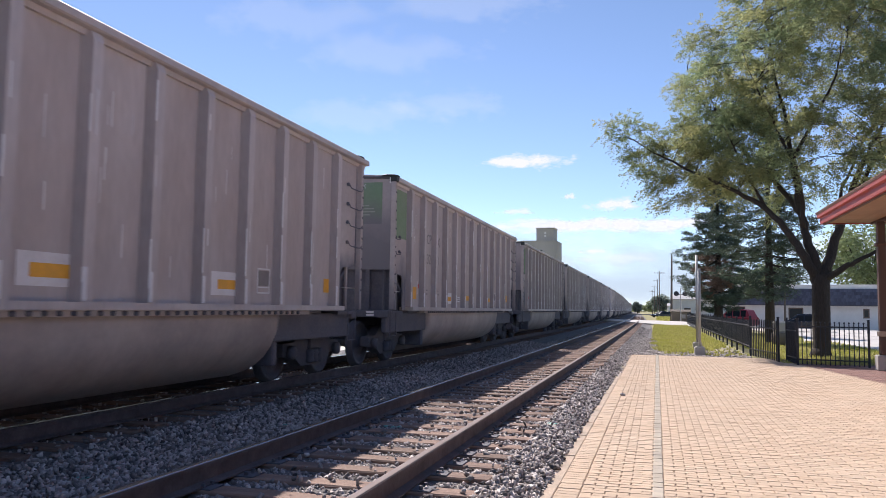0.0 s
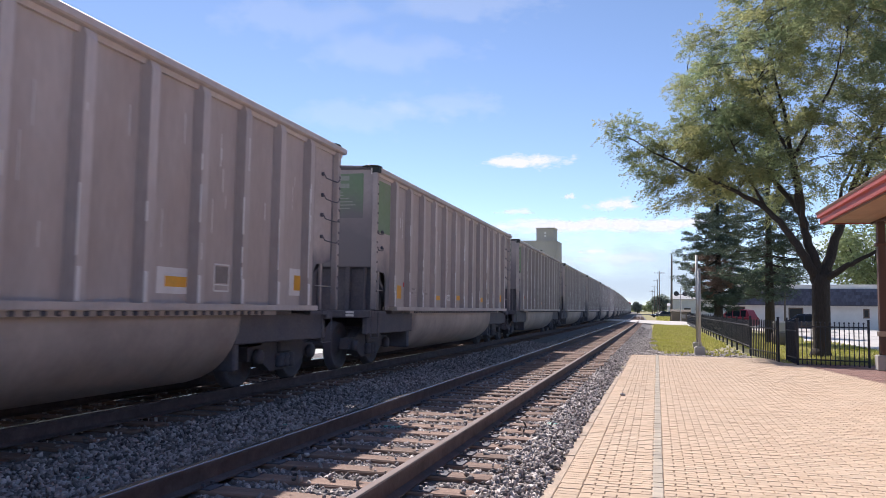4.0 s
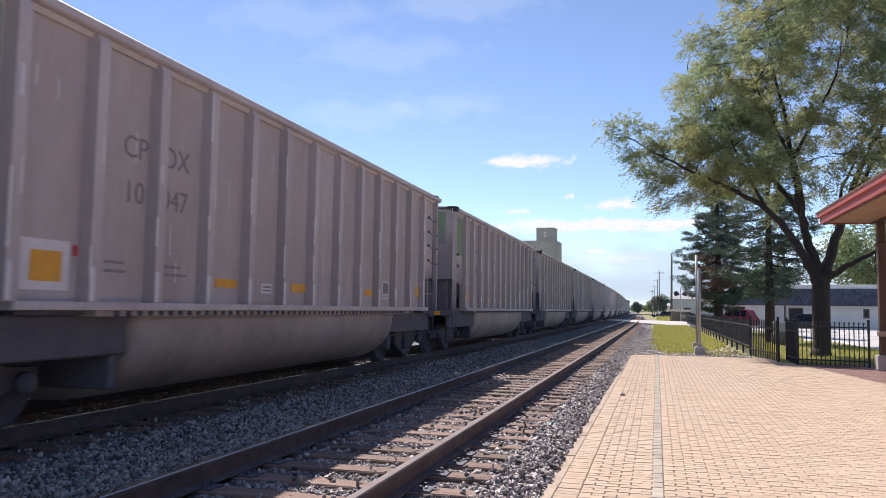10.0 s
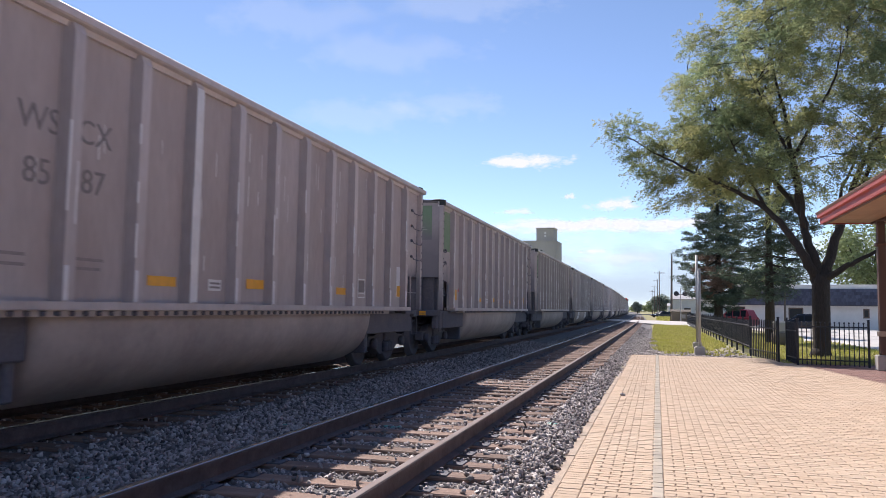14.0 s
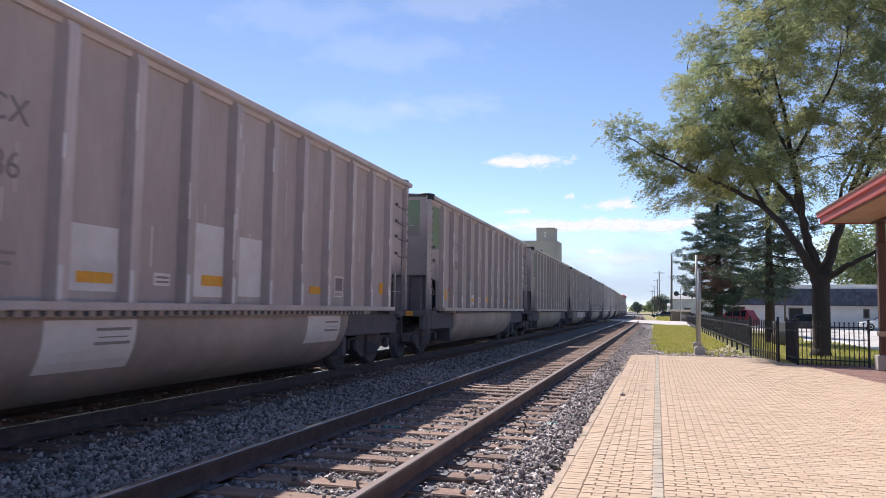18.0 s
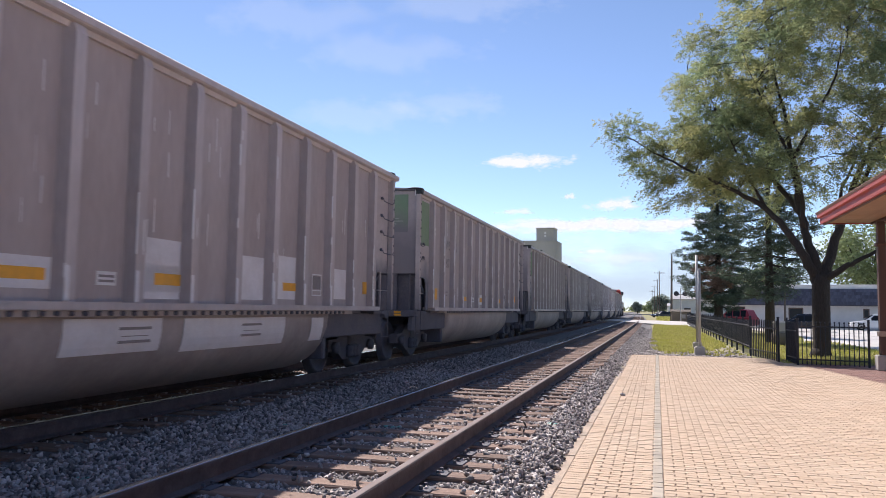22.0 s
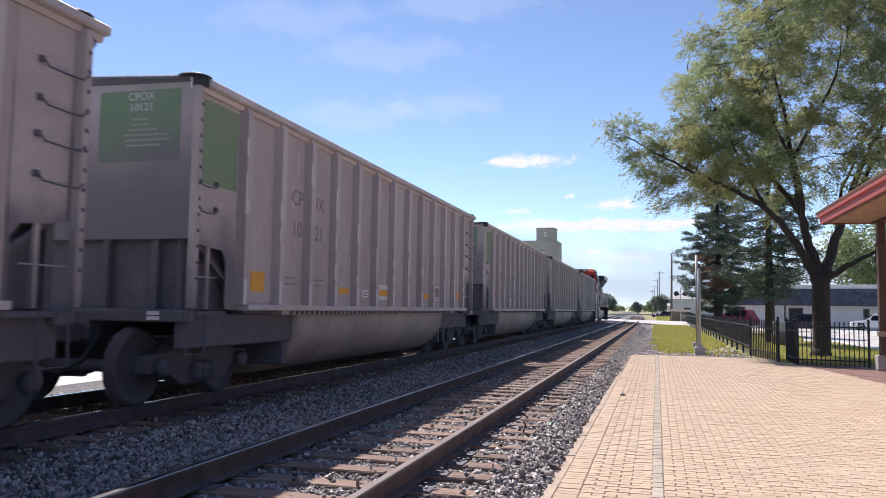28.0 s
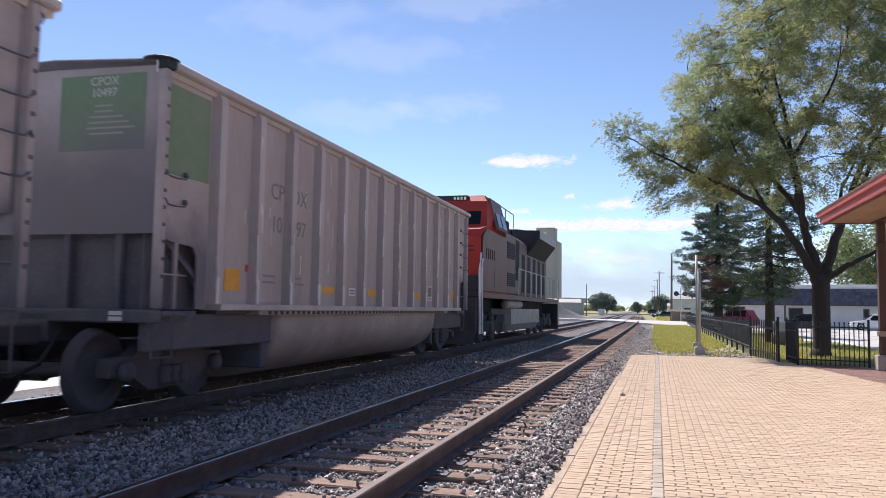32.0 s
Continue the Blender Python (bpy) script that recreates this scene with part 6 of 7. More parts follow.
def grain_elevator():
    e = thing("grain_elevator", "tall weathered concrete grain elevator with a square headhouse", "grain elevator", at=pose(-48.6, 338, -0.03, 0, 0, -2))
    for i in range(3):
        for j in range(2):
            part("silo", Build().turned([(3.3, 0), (3.3, 31.0)], "z", 24, (-5.0 + i * 4.8, j * 5.6, 0)), M["elevator"], e, smooth=False)
    part("bin_block", Build().box(-8.0, 6.6, -3.4, 8.8, 0, 31.0), M["elevator"], e, "square concrete bin block")
    part("parapet", Build().box(-8.2, 6.8, -3.6, 9.0, 31.0, 31.4), M["elevator"], e)
    hh = part("headhouse", Build().box(-2.0, 5.8, -2.2, 6.4, 31.4, 36.7), M["elevator"], e, "square headhouse")
    part("roof", Build().box(-2.2, 6.0, -2.5, 6.7, 36.7, 37.1), M["elevator"], e)
    for z in (33.0, 34.4):
        part("window", Build().box(1.5, 2.3, -2.26, -2.2, z, z + 0.9), M["white_label"], hh, "small pale window")
    for x in (-4, 0):
        part("window", Build().box(x, x + 0.9, -3.46, -3.4, 26.5, 27.3), M["window_dark"], e)


grain_elevator()


# ---- poles, signals, cabinet ----
def utility_pole(x, y, h, arms, label, lean=0.0, r=0.15):
    t = thing("utility_pole", label, "utility pole", "poles along the line", pose(x, y, -0.05))
    part("pole", Build().tube([(0, 0, -0.2), (lean, 0, h)], [r, r * 0.65], 10), M["wood_pole"], t)
    for i in range(arms):
        z = h - 0.5 - i * 0.9
        a = part("crossarm", Build().box(-1.2, 1.2, -0.05, 0.05, z, z + 0.11), M["wood_pole"], t)
        for k in (-1.1, -0.5, 0.5, 1.1):
            part("insulator", Build().turned([(0.03, 0), (0.05, 0.06), (0.03, 0.13)], "z", 8, (k, 0, z + 0.11)), M["galvanised"], a)
    return t


utility_pole(1.9, 110, 9.2, 0, "bare grey wooden pole by the crossing", 0.12, 0.17)
utility_pole(0.6, 190, 11.0, 1, "grey wooden utility pole with crossarms")
utility_pole(0.2, 240, 11.0, 1, "grey wooden utility pole with crossarms")
utility_pole(-0.9, 300, 11.0, 1, "grey wooden utility pole with crossarms")
utility_pole(-2.0, 370, 11.0, 1, "grey wooden utility pole with crossarms")
utility_pole(-17.25, 200, 8.1, 0, "bare grey pole by the gravel yard", 0, 0.12)
utility_pole(8.85, 60, 6.2, 0, "slim pale pole by the parking lot", 0, 0.09)


def crossing_signal(x, y):
    t = thing("crossing_signal", "railway crossing signal with two black round lamps", "crossing signal", at=pose(x, y, -0.02))
    part("mast", Build().tube([(0, 0, 0), (0, 0, 4.4)], 0.07, 10), M["galvanised"], t)
    part("arm", Build().box(-0.75, 0.75, -0.04, 0.04, 3.55, 3.63), M["steel_black"], t)
    for s in (-0.52, 0.52):
        d = part("lamp_disc", Build().turned([(0.30, -0.02), (0.30, 0.02)], "y", 20, (s, -0.08, 3.72)), M["steel_black"], t, "round black target disc")
        part("hood", Build().turned([(0.13, -0.35), (0.14, 0.0)], "y", 14, (s, -0.1, 3.74)), M["steel_black"], d)
    return t


crossing_signal(2.85, 100.0)


def cabinet():
    t = thing("signal_cabinet", "brown metal signal cabinet with a shallow roof", "cabinet", at=pose(2.9, 104, -0.03))
    part("body", Build().box(-1.1, 1.1, -0.7, 0.7, 0.0, 1.45, 0.03), M["brown_box"], t)
    part("roof", Build().prism([(-0.85, 1.45), (0.85, 1.45), (0.85, 1.52), (0.3, 1.78), (-0.3, 1.78), (-0.85, 1.52)], "x", -1.25, 1.25), M["brown_box"], t, "pale brown roof")
    part("door", Build().box(-0.1, 0.85, -0.73, -0.7, 0.1, 1.35, 0.01), M["brown_box"], t)
    part("notice", Build().box(0.15, 0.62, -0.74, -0.73, 0.65, 1.15), M["concrete"], t, "pale notice plate")


cabinet()


def vehicle(name, label, at, L, W, H, mat, suv=True):
    """A parked car; its nose points along -x."""
    v = thing(name, label, "car", at=at)
    h2 = L / 2
    belt = H * 0.58
    low = [(-h2, 0.42), (-h2 + 0.03, 0.70), (-h2 + 0.15, belt - 0.12), (-h2 + 1.15, belt + 0.02), (h2 - 0.12, belt + 0.03), (h2, 0.75), (h2 - 0.02, 0.38), (h2 - 0.2, 0.28), (-h2 + 0.2, 0.26)]
    b = Build()
    n = len(low)
    vv = []
    for k, x in ((0.92, -W / 2), (1.0, -W / 2 + 0.07), (1.0, W / 2 - 0.07), (0.92, W / 2)):
        vv += [(p * (1 if k == 1 else 0.985), x, 0.26 + (q - 0.26) * k) for p, q in low]
    b.add(vv, [tuple(range(n)), tuple(range(3 * n, 4 * n))] + [(r * n + i, r * n + n + i, r * n + n + (i + 1) % n, r * n + (i + 1) % n) for r in range(3) for i in range(n)])
    body = part("body", b, M[mat], v, smooth=False)
    cabin = [(-h2 + 1.15, belt), (-h2 + 1.95, H - 0.06), (-h2 + 2.4, H), (h2 - 0.9, H - 0.02), (h2 - 0.45 if suv else h2 - 1.1, H - 0.12), (h2 - 0.15, belt + 0.02)]
    c = Build()
    n = len(cabin)
    vv = []
    for x, s in ((-W / 2 + 0.06, 0), (W / 2 - 0.06, 0)):
        for p, q in cabin:
            k = (q - belt) / (H - belt)
            vv.append((p, x * (1 - 0.17 * k), q))
    c.add(vv, [tuple(range(n)), tuple(range(2 * n - 1, n - 1, -1))] + [(i, i + n, (i + 1) % n + n, (i + 1) % n) for i in range(n)])
    cab = part("cabin", c, M[mat], v)
    for s in (-1, 1):
        for a, e in ((0.16, 0.40), (0.43, 0.66), (0.69, 0.86)):
            x0 = -h2 + 1.15 + (L - 1.3) * a
            x1 = -h2 + 1.15 + (L - 1.3) * e
            zb, zt = belt + 0.05, H - 0.14

            def yat(z):
                return s * (W / 2 - 0.06) * (1 - 0.17 * (z - belt) / (H - belt)) + s * 0.006
            sk = 0.28 if a < 0.2 else 0.0
            w = Build().add([(x0 - 0.1 * (sk > 0), yat(zb), zb), (x1, yat(zb), zb), (x1, yat(zt), zt), (x0 + sk, yat(zt), zt), (x0 - 0.1 * (sk > 0), yat(zb) - s * 0.02, zb), (x1, yat(zb) - s * 0.02, zb), (x1, yat(zt) - s * 0.02, zt), (x0 + sk, yat(zt) - s * 0.02, zt)],
                            [(0, 1, 2, 3), (4, 5, 6, 7), (0, 1, 5, 4), (1, 2, 6, 5), (2, 3, 7, 6), (3, 0, 4, 7)])
            part("window", w, M["dark_glass"], cab)
        part("mirror", Build().box(-h2 + 1.55, -h2 + 1.72, min(s * W / 2, s * (W / 2 + 0.16)), max(s * W / 2, s * (W / 2 + 0.16)), belt + 0.03, belt + 0.16, 0.03), M[mat], v)
        part("headlight", Build().box(-h2 + 0.0, -h2 + 0.22, min(s * (W / 2 - 0.42), s * (W / 2 - 0.05)), max(s * (W / 2 - 0.42), s * (W / 2 - 0.05)), belt - 0.28, belt - 0.15, 0.03), M["white_label"], v)
        part("tail_light", Build().box(h2 - 0.1, h2 + 0.005, min(s * (W / 2 - 0.3), s * (W / 2 - 0.05)), max(s * (W / 2 - 0.3), s * (W / 2 - 0.05)), belt - 0.25, belt - 0.05, 0.02), M["car_red"], v)
        for x in (-h2 + 0.9, h2 - 0.85):
            wl_ = part("wheel", Build().turned([(0.18, s * (W / 2 - 0.20)), (0.33, s * (W / 2 - 0.20)), (0.345, s * (W / 2 - 0.1)), (0.33, s * (W / 2 + 0.01)), (0.21, s * (W / 2 + 0.015))], "y", 20, (x, 0, 0.345)), M["tyre"], v, smooth=True)
            part("rim", Build().turned([(0.02, s * (W / 2 + 0.0)), (0.20, s * (W / 2 + 0.005)), (0.21, s * (W / 2 + 0.022)), (0.05, s * (W / 2 + 0.012))], "y", 14, (x, 0, 0.345)), M["galvanised"], wl_)
    wsn = Build().add([(-h2 + 1.20, -W / 2 + 0.18, belt + 0.05), (-h2 + 1.20, W / 2 - 0.18, belt + 0.05), (-h2 + 1.90, W / 2 - 0.28, H - 0.1), (-h2 + 1.90, -W / 2 + 0.28, H - 0.1), (-h2 + 1.17, -W / 2 + 0.18, belt + 0.06), (-h2 + 1.17, W / 2 - 0.18, belt + 0.06), (-h2 + 1.87, W / 2 - 0.28, H - 0.09), (-h2 + 1.87, -W / 2 + 0.28, H - 0.09)],
                      [(0, 1, 2, 3), (4, 5, 6, 7), (0, 1, 5, 4), (1, 2, 6, 5), (2, 3, 7, 6), (3, 0, 4, 7)])
    part("windscreen", wsn, M["dark_glass"], cab)
    return v


vehicle("parked_van", "bright red parked van behind the fence", pose(7.2, 80.0, -0.018, 0, 0, -30), 4.2, 1.85, 1.85, "car_red")
vehicle("parked_car", "dark blue parked car by the white building", pose(11.7, 71.0, -0.018, 0, 0, -8), 4.4, 1.8, 1.48, "car_dark")
WHITE_CAR = vehicle("white_car", "white crossover car pulling into the lot", pose(19.6, 81.5, -0.018, 0, 0, -8), 4.6, 1.85, 1.55, "car_white")
for i, (x, y, m) in enumerate(((2.6, 215, "car_dark"), (4.4, 222, "car_white"), (0.9, 190, "car_dark"))):
    vehicle("far_car", "far parked car beyond the crossing", pose(x, y, -0.02, 0, 0, 20 * i), 4.5, 1.8, 1.5, m)


solid("far_road", Build().box(-75, 45, 285.0, 291.5, -0.028, 0.34), M["concrete"], "pale concrete road crossing far down the line", "road", kind="structure")
DARK_CAR = vehicle("dark_car", "dark car driving over the far crossing", pose(-48.9, 288.2, 0.34, 0, 0, 180), 4.7, 1.85, 1.7, "car_dark")


def white_car_place(t):
    rows = [(0, 34.0), (14.0, 34.0), (16.0, 27.0), (16.5, 24.2), (17.0, 21.9), (17.5, 19.4), (18.0, 18.5), (18.5, 18.0), (19.5, 17.75), (32, 17.7)]
    for (a, xa), (c, xc) in zip(rows, rows[1:]):
        if a <= t <= c:
            x = xa + (xc - xa) * (t - a) / (c - a)
            break
    return x


# ---- gravel yard beyond the crossing ----
def gravel_pile(x, y, w, h, seed, label):
    rnd = random.Random(seed)
    b = Build()
    n, m = 18, 7
    v = []
    for j in range(m + 1):
        t = j / m
        for i in range(n):
            a = 2 * math.pi * i / n
            r = w / 2 * (1 - t ** 0.8) * (1 + 0.12 * math.sin(3 * a + seed)) + 0.05
            v.append((x + r * math.cos(a) * 1.5, y + r * math.sin(a), -0.05 + h * t + rnd.uniform(-0.06, 0.06)))
    b.add(v, [(j * n + i, j * n + (i + 1) % n, j * n + n + (i + 1) % n, j * n + n + i) for j in range(m) for i in range(n)] + [tuple(range(m * n, m * n + n))])
    solid("gravel_pile", b, M["gravel"], label, "gravel pile", "gravel piles", smooth=True)


gravel_pile(-17.8, 142, 7.5, 2.7, 1, "grey heap of crushed stone beside the line")
gravel_pile(-25.0, 146, 9.0, 3.1, 2, "grey heap of crushed stone beside the line")
gravel_pile(-35.0, 150, 9.0, 2.6, 3, "grey heap of crushed stone beside the line")


def bridge():
    t = thing("overpass", "low pale concrete overpass beyond the gravel yard", "bridge", at=pose(-34, 235, -0.03, 0, 0, 3))
    part("deck", Build().box(-26, 13.5, 0, 8, 3.6, 4.4), M["concrete"], t)
    part("parapet", Build().box(-26, 13.5, -0.1, 0.15, 4.4, 5.1), M["concrete"], t)
    for x in (-20, -12, -4, 4, 11.5):
        part("pier", Build().box(x, x + 1.2, 1, 7, 0, 3.6), M["concrete"], t)


bridge()
wb = Build().box(-0.9, 0.9, -0.8, 0.8, 0, 1.9, 0.05)
solid("tank_box", wb, M["white_wall"], "small white equipment box by the far trees", "equipment box", at=pose(-16.2, 240, -0.03))


def planter():
    t = thing("planter", "brown round stone planter on the lawn", "planter", at=pose(5.75, 40.0, -0.03))
    part("bowl", Build().turned([(0.30, 0), (0.46, 0.12), (0.50, 0.45), (0.44, 0.62)], "z", 16), M["brown_box"], t, smooth=True)
    part("top", Build().box(-0.42, 0.42, -0.3, 0.3, 0.62, 1.15, 0.08), M["concrete"], t, "pale grey upper block")


planter()


# ---- grass and small litter ----
def blades(name, label, x0, x1, y0, y1, n, h, seed, sparse=0.0, clip=None):
    rng = np.random.default_rng(seed)
    p = np.stack([rng.uniform(x0, x1, n), y0 + (y1 - y0) * rng.uniform(0, 1, n) ** 1.6, np.full(n, -0.03)], 1)
    tuft = np.sin(p[:, 0] * 3.1 + 2 * np.sin(p[:, 1] * 0.9)) + np.sin(p[:, 1] * 1.7 + p[:, 0])
    p = p[rng.uniform(0, 1, n) < 0.45 + 0.3 * tuft + (1 - sparse) * 0.3]
    if clip is not None:
        p = p[clip(p[:, 0], p[:, 1])]
    n = len(p)
    a = rng.uniform(0, 6.28, n)
    hh = h * rng.uniform(0.4, 1.2, n)
    w = np.stack([np.cos(a), np.sin(a), np.zeros(n)], 1) * rng.uniform(0.008, 0.022, n)[:, None] * (1 + p[:, 1:2] / 40)
    tip = np.stack([rng.normal(0, 0.35, n) * hh, rng.normal(0, 0.35, n) * hh, hh], 1)
    q = np.stack([p - w, p + w, p + tip + w * 0.25, p + tip - w * 0.25], 1)
    return tagged(new(name, quads_mesh(name, q, M["grass"])), label, "grass", kind="stuff")


blades("verge_grass", "tall yellow-green weedy grass on the verge", -0.3, 3.1, 28.3, 96, 60000, 0.11, 61, 0.1, lambda x, y: (x > 0.1 + 0.3 * np.sin(y * 1.3) - (y - 28) * 0.012) & ((y > 30.6 + 4.5 * np.maximum(0, x - 1.5)) | (np.sin(x * 5 + y * 3) + np.sin(x * 13 - y * 7) > 1.45)))
blades("lawn_grass", "short mown green lawn under the trees", 3.7, 9.0, 25.5, 60, 26000, 0.09, 62, 0.0, lambda x, y: x < 4.1 + np.maximum(0, y - 25) * 0.145 + np.where(y < 46, 3.5, 0.6))
blades("far_verge_grass", "green verge beyond the crossing", 0.0, 6.0, 112, 230, 9000, 0.35, 63)


def litter():
    rng = np.random.default_rng(77)
    n = 1500
    p = np.stack([rng.uniform(-0.6, 3.1, n), 27.95 + rng.exponential(1.6, n), np.full(n, -0.015)], 1)
    pebbles("verge_gravel", p, rng.uniform(0.012, 0.04, n), M["stone"], "loose gravel spilled along the platform's end", "gravel", rng)


litter()
worn = Build()
edge = [(-0.75, 27.905), (3.1, 27.905), (3.12, 37.5), (2.75, 36.0), (2.3, 33.6), (1.8, 31.6), (1.2, 30.3), (0.55, 29.7), (-0.1, 29.4), (-0.7, 29.9)]
worn.add([(x, y, -0.022) for x, y in edge], [tuple(range(len(edge)))])
solid("bare_verge", worn, M["dirt"], "trodden dirt and gravel where the platform meets the grass", "dirt", kind="structure")
for x, y, s in ((-0.60, 14.35, 0.055), (-0.12, 20.5, 0.02), (3.3, 24.0, 0.02)):
    rng_s = random.Random(int(y * 10))
    b = Build()
    b.add([(s * v[0] * rng_s.uniform(0.7, 1.2), s * 0.8 * v[1] * rng_s.uniform(0.7, 1.2), s * 0.6 * v[2]) for v in ICO], [tuple(int(i) for i in f) for f in ICO_F])
    solid("loose_stone", b, M["stone"], "loose ballast stone lying on the platform bricks", "stone", "loose stones", at=pose(x, y, s * 0.42))
for i, (x, y) in enumerate(((-4.62, 5.45), (-4.2, 8.4), (-3.0, 8.6), (-1.25, 9.6))):
    b = Build()
    rr = random.Random(i)
    for _ in range(4):
        px, py, a = rr.uniform(-0.07, 0.07), rr.uniform(-0.05, 0.05), rr.uniform(0, 3)
        b.add([(px, py, 0), (px + 0.07 * math.cos(a), py + 0.07 * math.sin(a), 0.012), (px + 0.02, py + 0.05, 0.02), (px + 0.03, py + 0.01, 0.012)], [(0, 1, 2), (0, 1, 3), (1, 2, 3), (0, 2, 3)])
    solid("plastic_scrap", b, M["teal"], "torn teal plastic scrap lying on the ballast", "litter", "teal scraps", at=pose(x, y, bed_height(x) + 0.03))


# ---- clouds ----
def cloud_material(name, glow, tone):
    m = bpy.data.materials.new(name)
    m.use_nodes = True
    n, l = m.node_tree.nodes, m.node_tree.links
    n.remove(n["Principled BSDF"])
    em = n.new("ShaderNodeEmission")
    em.inputs["Color"].default_value = (*tone, 1)
    em.inputs["Strength"].default_value = glow
    tr = n.new("ShaderNodeBsdfTransparent")
    mx = n.new("ShaderNodeMixShader")
    tc = n.new("ShaderNodeTexCoord")
    mp = n.new("ShaderNodeMapping")
    info = n.new("ShaderNodeObjectInfo")
    add = n.new("ShaderNodeVectorMath")
    l.new(tc.outputs["Object"], add.inputs[0])
    l.new(info.outputs["Random"], add.inputs[1])
    mp.inputs["Scale"].default_value = (1.5, 1.0, 0.75)
    l.new(add.outputs[0], mp.inputs["Vector"])
    no = n.new("ShaderNodeTexNoise")
    no.inputs["Scale"].default_value = 2.4
    no.inputs["Detail"].default_value = 8
    no.inputs["Roughness"].default_value = 0.62
    l.new(mp.outputs[0], no.inputs["Vector"])
    ln = n.new("ShaderNodeVectorMath")
    ln.operation = "LENGTH"
    l.new(tc.outputs["Object"], ln.inputs[0])
    fall = n.new("ShaderNodeMapRange")
    fall.inputs["From Min"].default_value, fall.inputs["From Max"].default_value = 0.15, 1.0
    fall.inputs["To Min"].default_value, fall.inputs["To Max"].default_value = 0.22, -0.45
    l.new(ln.outputs["Value"], fall.inputs["Value"])
    sm = n.new("ShaderNodeMath")
    l.new(no.outputs["Fac"], sm.inputs[0])
    l.new(fall.outputs[0], sm.inputs[1])
    rng = n.new("ShaderNodeMapRange")
    rng.inputs["From Min"].default_value, rng.inputs["From Max"].default_value = 0.42, 0.66
    l.new(sm.outputs[0], rng.inputs["Value"])
    dens = n.new("ShaderNodeMath")
    dens.operation = "MULTIPLY"
    at = n.new("ShaderNodeAttribute")
    at.attribute_type = "OBJECT"
    at.attribute_name = "density"
    l.new(rng.outputs[0], dens.inputs[0])
    l.new(at.outputs["Fac"], dens.inputs[1])
    l.new(dens.outputs[0], mx.inputs[0])
    l.new(tr.outputs[0], mx.inputs[1])
    l.new(em.outputs[0], mx.inputs[2])
    l.new(mx.outputs[0], n["Material Output"].inputs["Surface"])
    return m


CLOUD = cloud_material("thin_cloud", 0.74, (0.91, 0.94, 1.0))
HAZE = cloud_material("horizon_haze", 0.60, (0.68, 0.83, 1.0))


def cloud(bearing, elev, wide, tall, density, mat=None, D=4200.0):
    """A thin cloud far away; bearing to the right of the track and height over the horizon in degrees, as are its sizes."""
    b = Build()
    n, m = 12, 4
    v = [(-1 + 2 * i / n, 0.0, -1 + 2 * j / m) for j in range(m + 1) for i in range(n + 1)]
    b.add(v, [(j * (n + 1) + i, j * (n + 1) + i + 1, (j + 1) * (n + 1) + i + 1, (j + 1) * (n + 1) + i) for j in range(m) for i in range(n)])
    a, e = radians(bearing), radians(elev)
    p = Vector((D * math.sin(a) * math.cos(e), D * math.cos(a) * math.cos(e), D * math.sin(e)))
    ob = solid("cloud", b, mat or CLOUD, "thin white cloud in the blue sky", "cloud", "clouds", kind="structure", fix=False)
    ob.matrix_basis = Matrix.Translation(p) @ Matrix.Rotation(-a, 4, "Z") @ Matrix.Rotation(e, 4, "X") @ Matrix.Diagonal((D * math.tan(radians(wide / 2)), 1, D * math.tan(radians(tall / 2)), 1))
    ob["density"] = density


for bearing, elev, wide, tall, density in ((-9.5, 10.9, 12.0, 2.4, 1.0), (-3.0, 7.7, 8.0, 2.0, 0.95), (-8, 6.2, 17, 2.2, 0.85), (0, 6.1, 15, 2.2, 0.9), (-2.4, 3.8, 12, 2.4, 0.45), (-9, 3.6, 14, 2.4, 0.3), (-10.1, 7.2, 6.0, 1.0, 0.7),
                                           (-20, 18.5, 22, 7, 0.14), (-27, 20.5, 22, 7, 0.12), (-15, 15, 18, 5.0, 0.15), (-6.2, 8.3, 2.2, 0.9, 0.8), (12, 4.5, 16, 4, 0.5), (-22, 14.0, 20, 6, 0.14), (-14, 22, 22, 6, 0.15),
                                           (-6.4, 6.15, 10, 1.9, 1.0), (-2.6, 6.25, 10, 2.1, 1.0), (1.4, 6.3, 9, 1.8, 0.95), (-4.4, 4.3, 4.5, 1.0, 0.8)):
    cloud(bearing, elev, wide, tall, density)
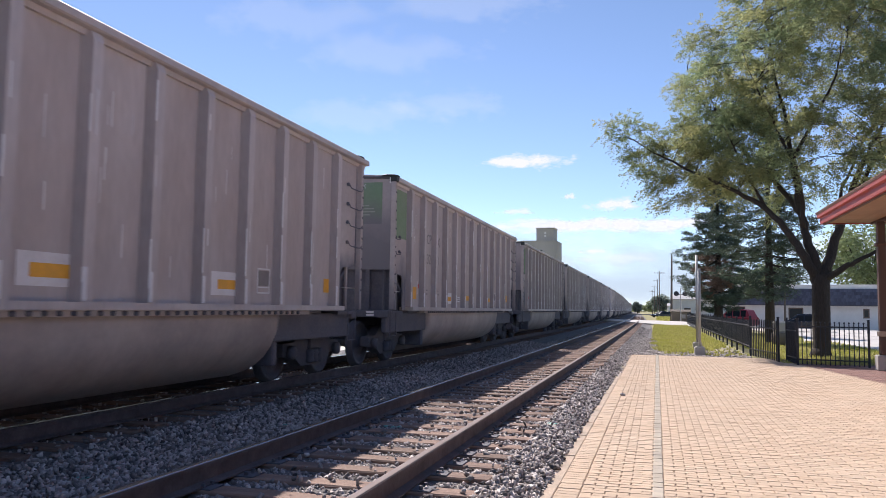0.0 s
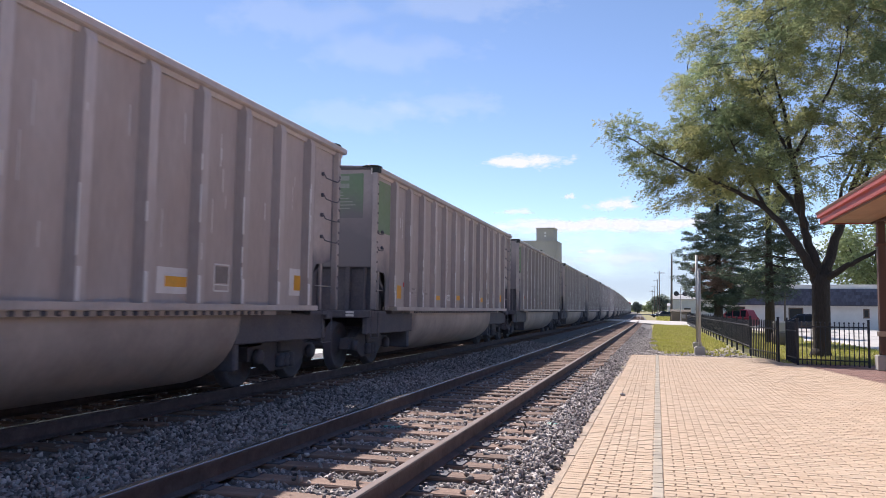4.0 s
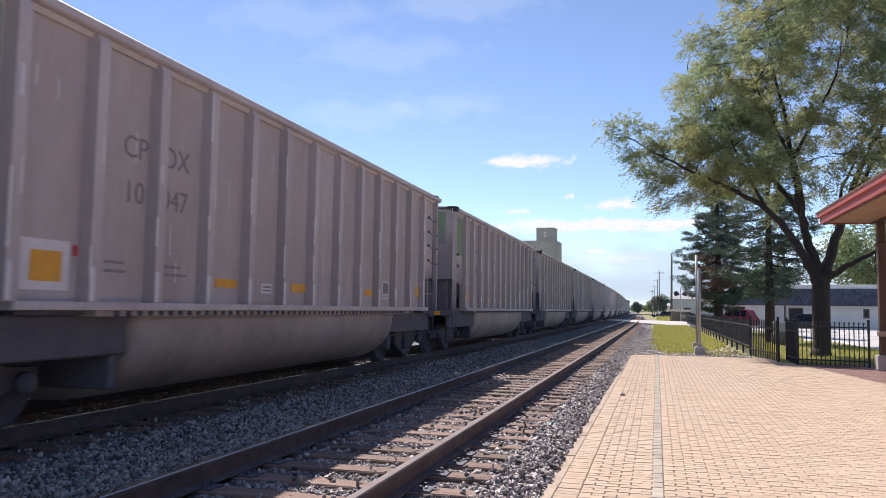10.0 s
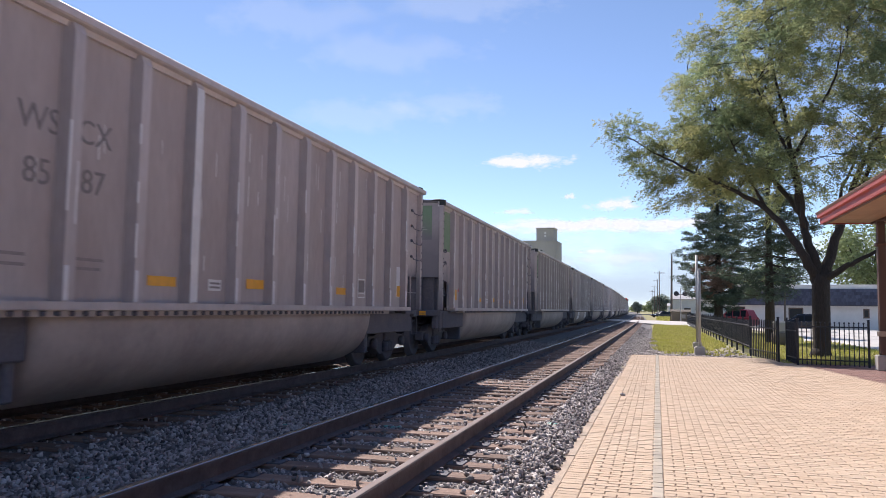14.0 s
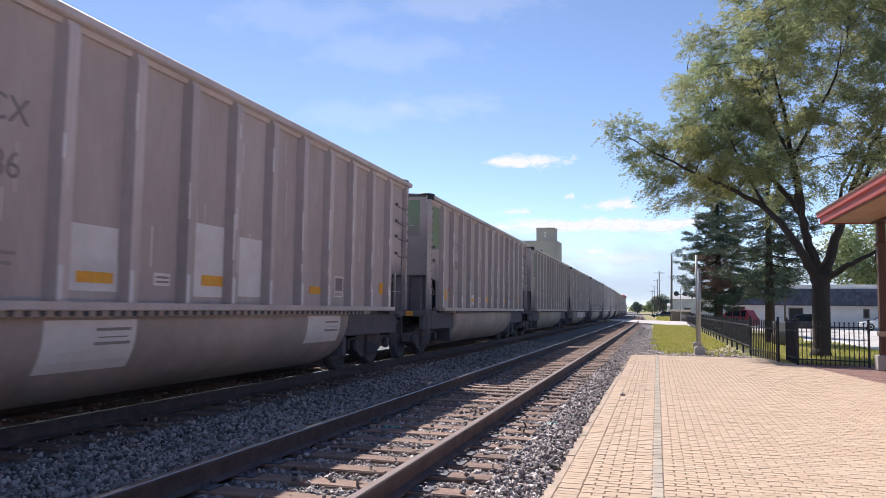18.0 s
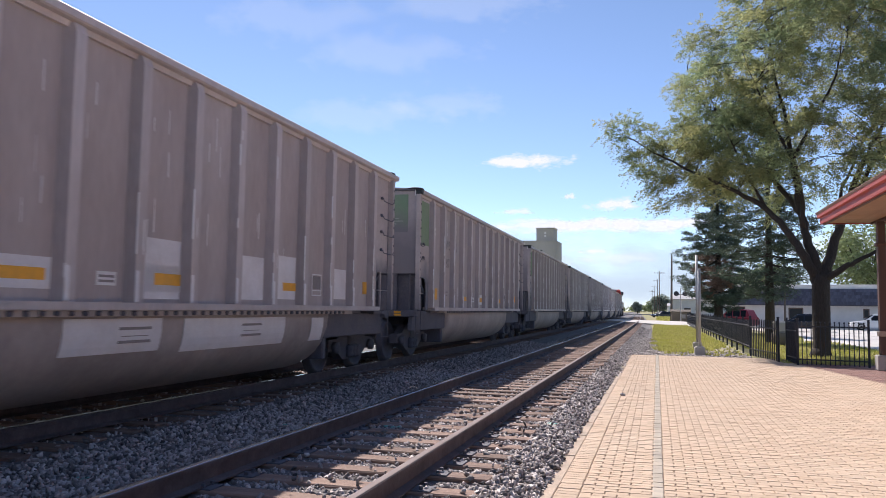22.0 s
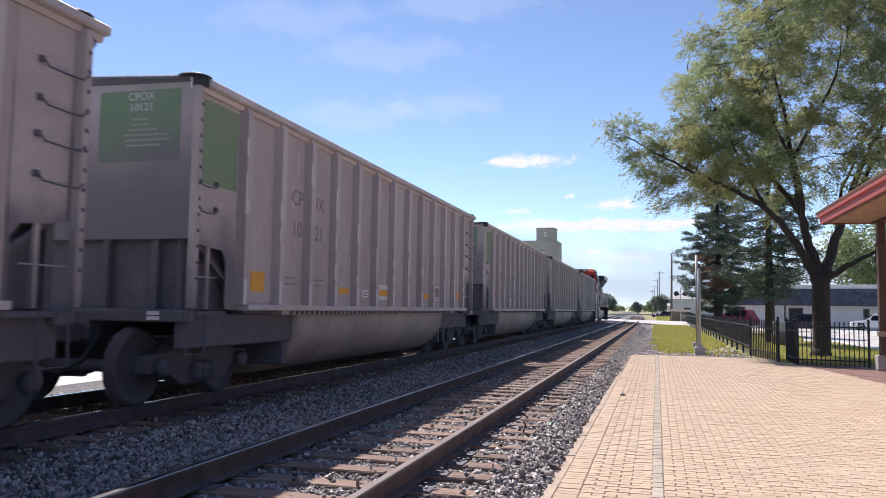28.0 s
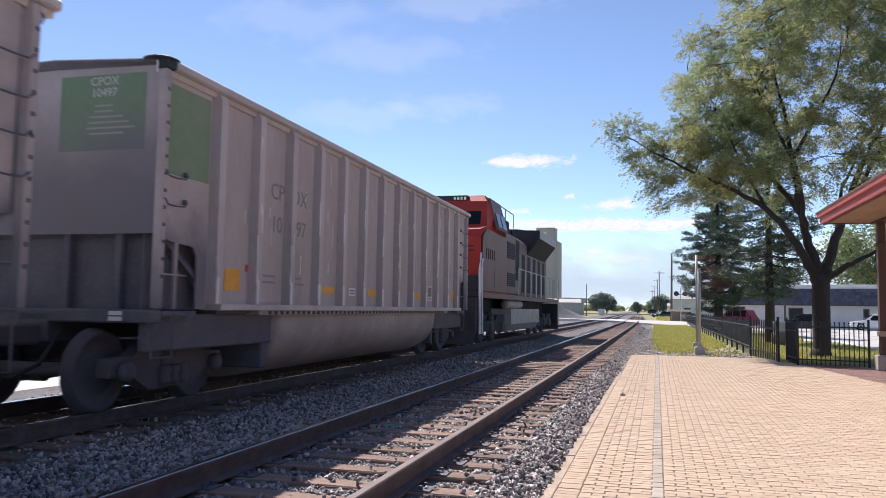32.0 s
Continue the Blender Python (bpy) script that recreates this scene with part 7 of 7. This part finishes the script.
for bearing, elev, wide, tall in ((-4, 2.6, 60, 13), (-34, 2.8, 60, 13), (26, 2.8, 60, 13), (-6, 1.6, 50, 9.0), (20, 1.8, 50, 9.0)):
    cloud(bearing, elev, wide, tall, 0.7, HAZE, 4600.0)



def rolling(wheelset, y_rel, z, radius, y_start, first, last):
    """Rows for a wheelset that rolls while it is between first and last metres ahead of the camera."""
    rows, start, end = [], None, None
    for i in range(0, 32 * FPS + 1):
        t = i / FPS
        y = y_start - travelled(t)
        if first <= y <= last:
            rows.append((t, pose(0, y_rel, z, math.degrees(travelled(t) / radius) % 360.0)))
    if len(rows) < 2:
        return
    head = [] if rows[0][0] == 0.0 else [(0.0, rows[0][1])]
    tail = [] if rows[-1][0] >= 32.0 else [(32.0, rows[-1][1])]
    walk(wheelset, head + rows + tail)


def motions():
    times = [float(i) for i in range(33)]
    for k, car in CARS:
        walk(car, [(t, place_of_car(k, t)) for t in times])
        y0 = 13.6 + CAR_LEN * k - 7.25
        for truck in [c for c in car.children if c.name.startswith("truck")]:
            for w in [c for c in truck.children if c.name.startswith("wheelset")]:
                dy = w.matrix_basis.translation.y
                rolling(w, dy, 0.457, 0.457, y0 + truck.matrix_basis.translation.y + dy, -3.0, 30.0)
    walk(LOCO, [(t, place_of_loco(t)) for t in times])
    y0 = 13.6 + CAR_LEN * 25 + 11.9
    for truck in [c for c in LOCO.children if c.name.startswith("truck")]:
        for w in [c for c in truck.children if c.name.startswith("wheelset")]:
            dy = w.matrix_basis.translation.y
            rolling(w, dy, 0.533, 0.533, y0 + truck.matrix_basis.translation.y + dy, 0.0, 70.0)
    walk(DARK_CAR, [(t, pose(-10.5 + 4.8 * (max(t, 22.0) - 30.0), 288.2, 0.34, 0, 0, 180)) for t in (0.0, 21.0, 22.0, 23.0, 25.0, 27.0, 29.0, 30.0, 31.0, 32.0)])
    walk(WHITE_CAR, [(t, pose(white_car_place(t) + 2.3, 81.5 - 0.14 * (white_car_place(t) - 17.7), -0.018, 0, 0, -8)) for t in (0.0, 13.0, 14.0, 15.0, 16.0, 16.5, 17.0, 17.5, 18.0, 18.5, 19.0, 19.5, 20.0, 32.0)])


lay_bricks()
build_train()
motions()
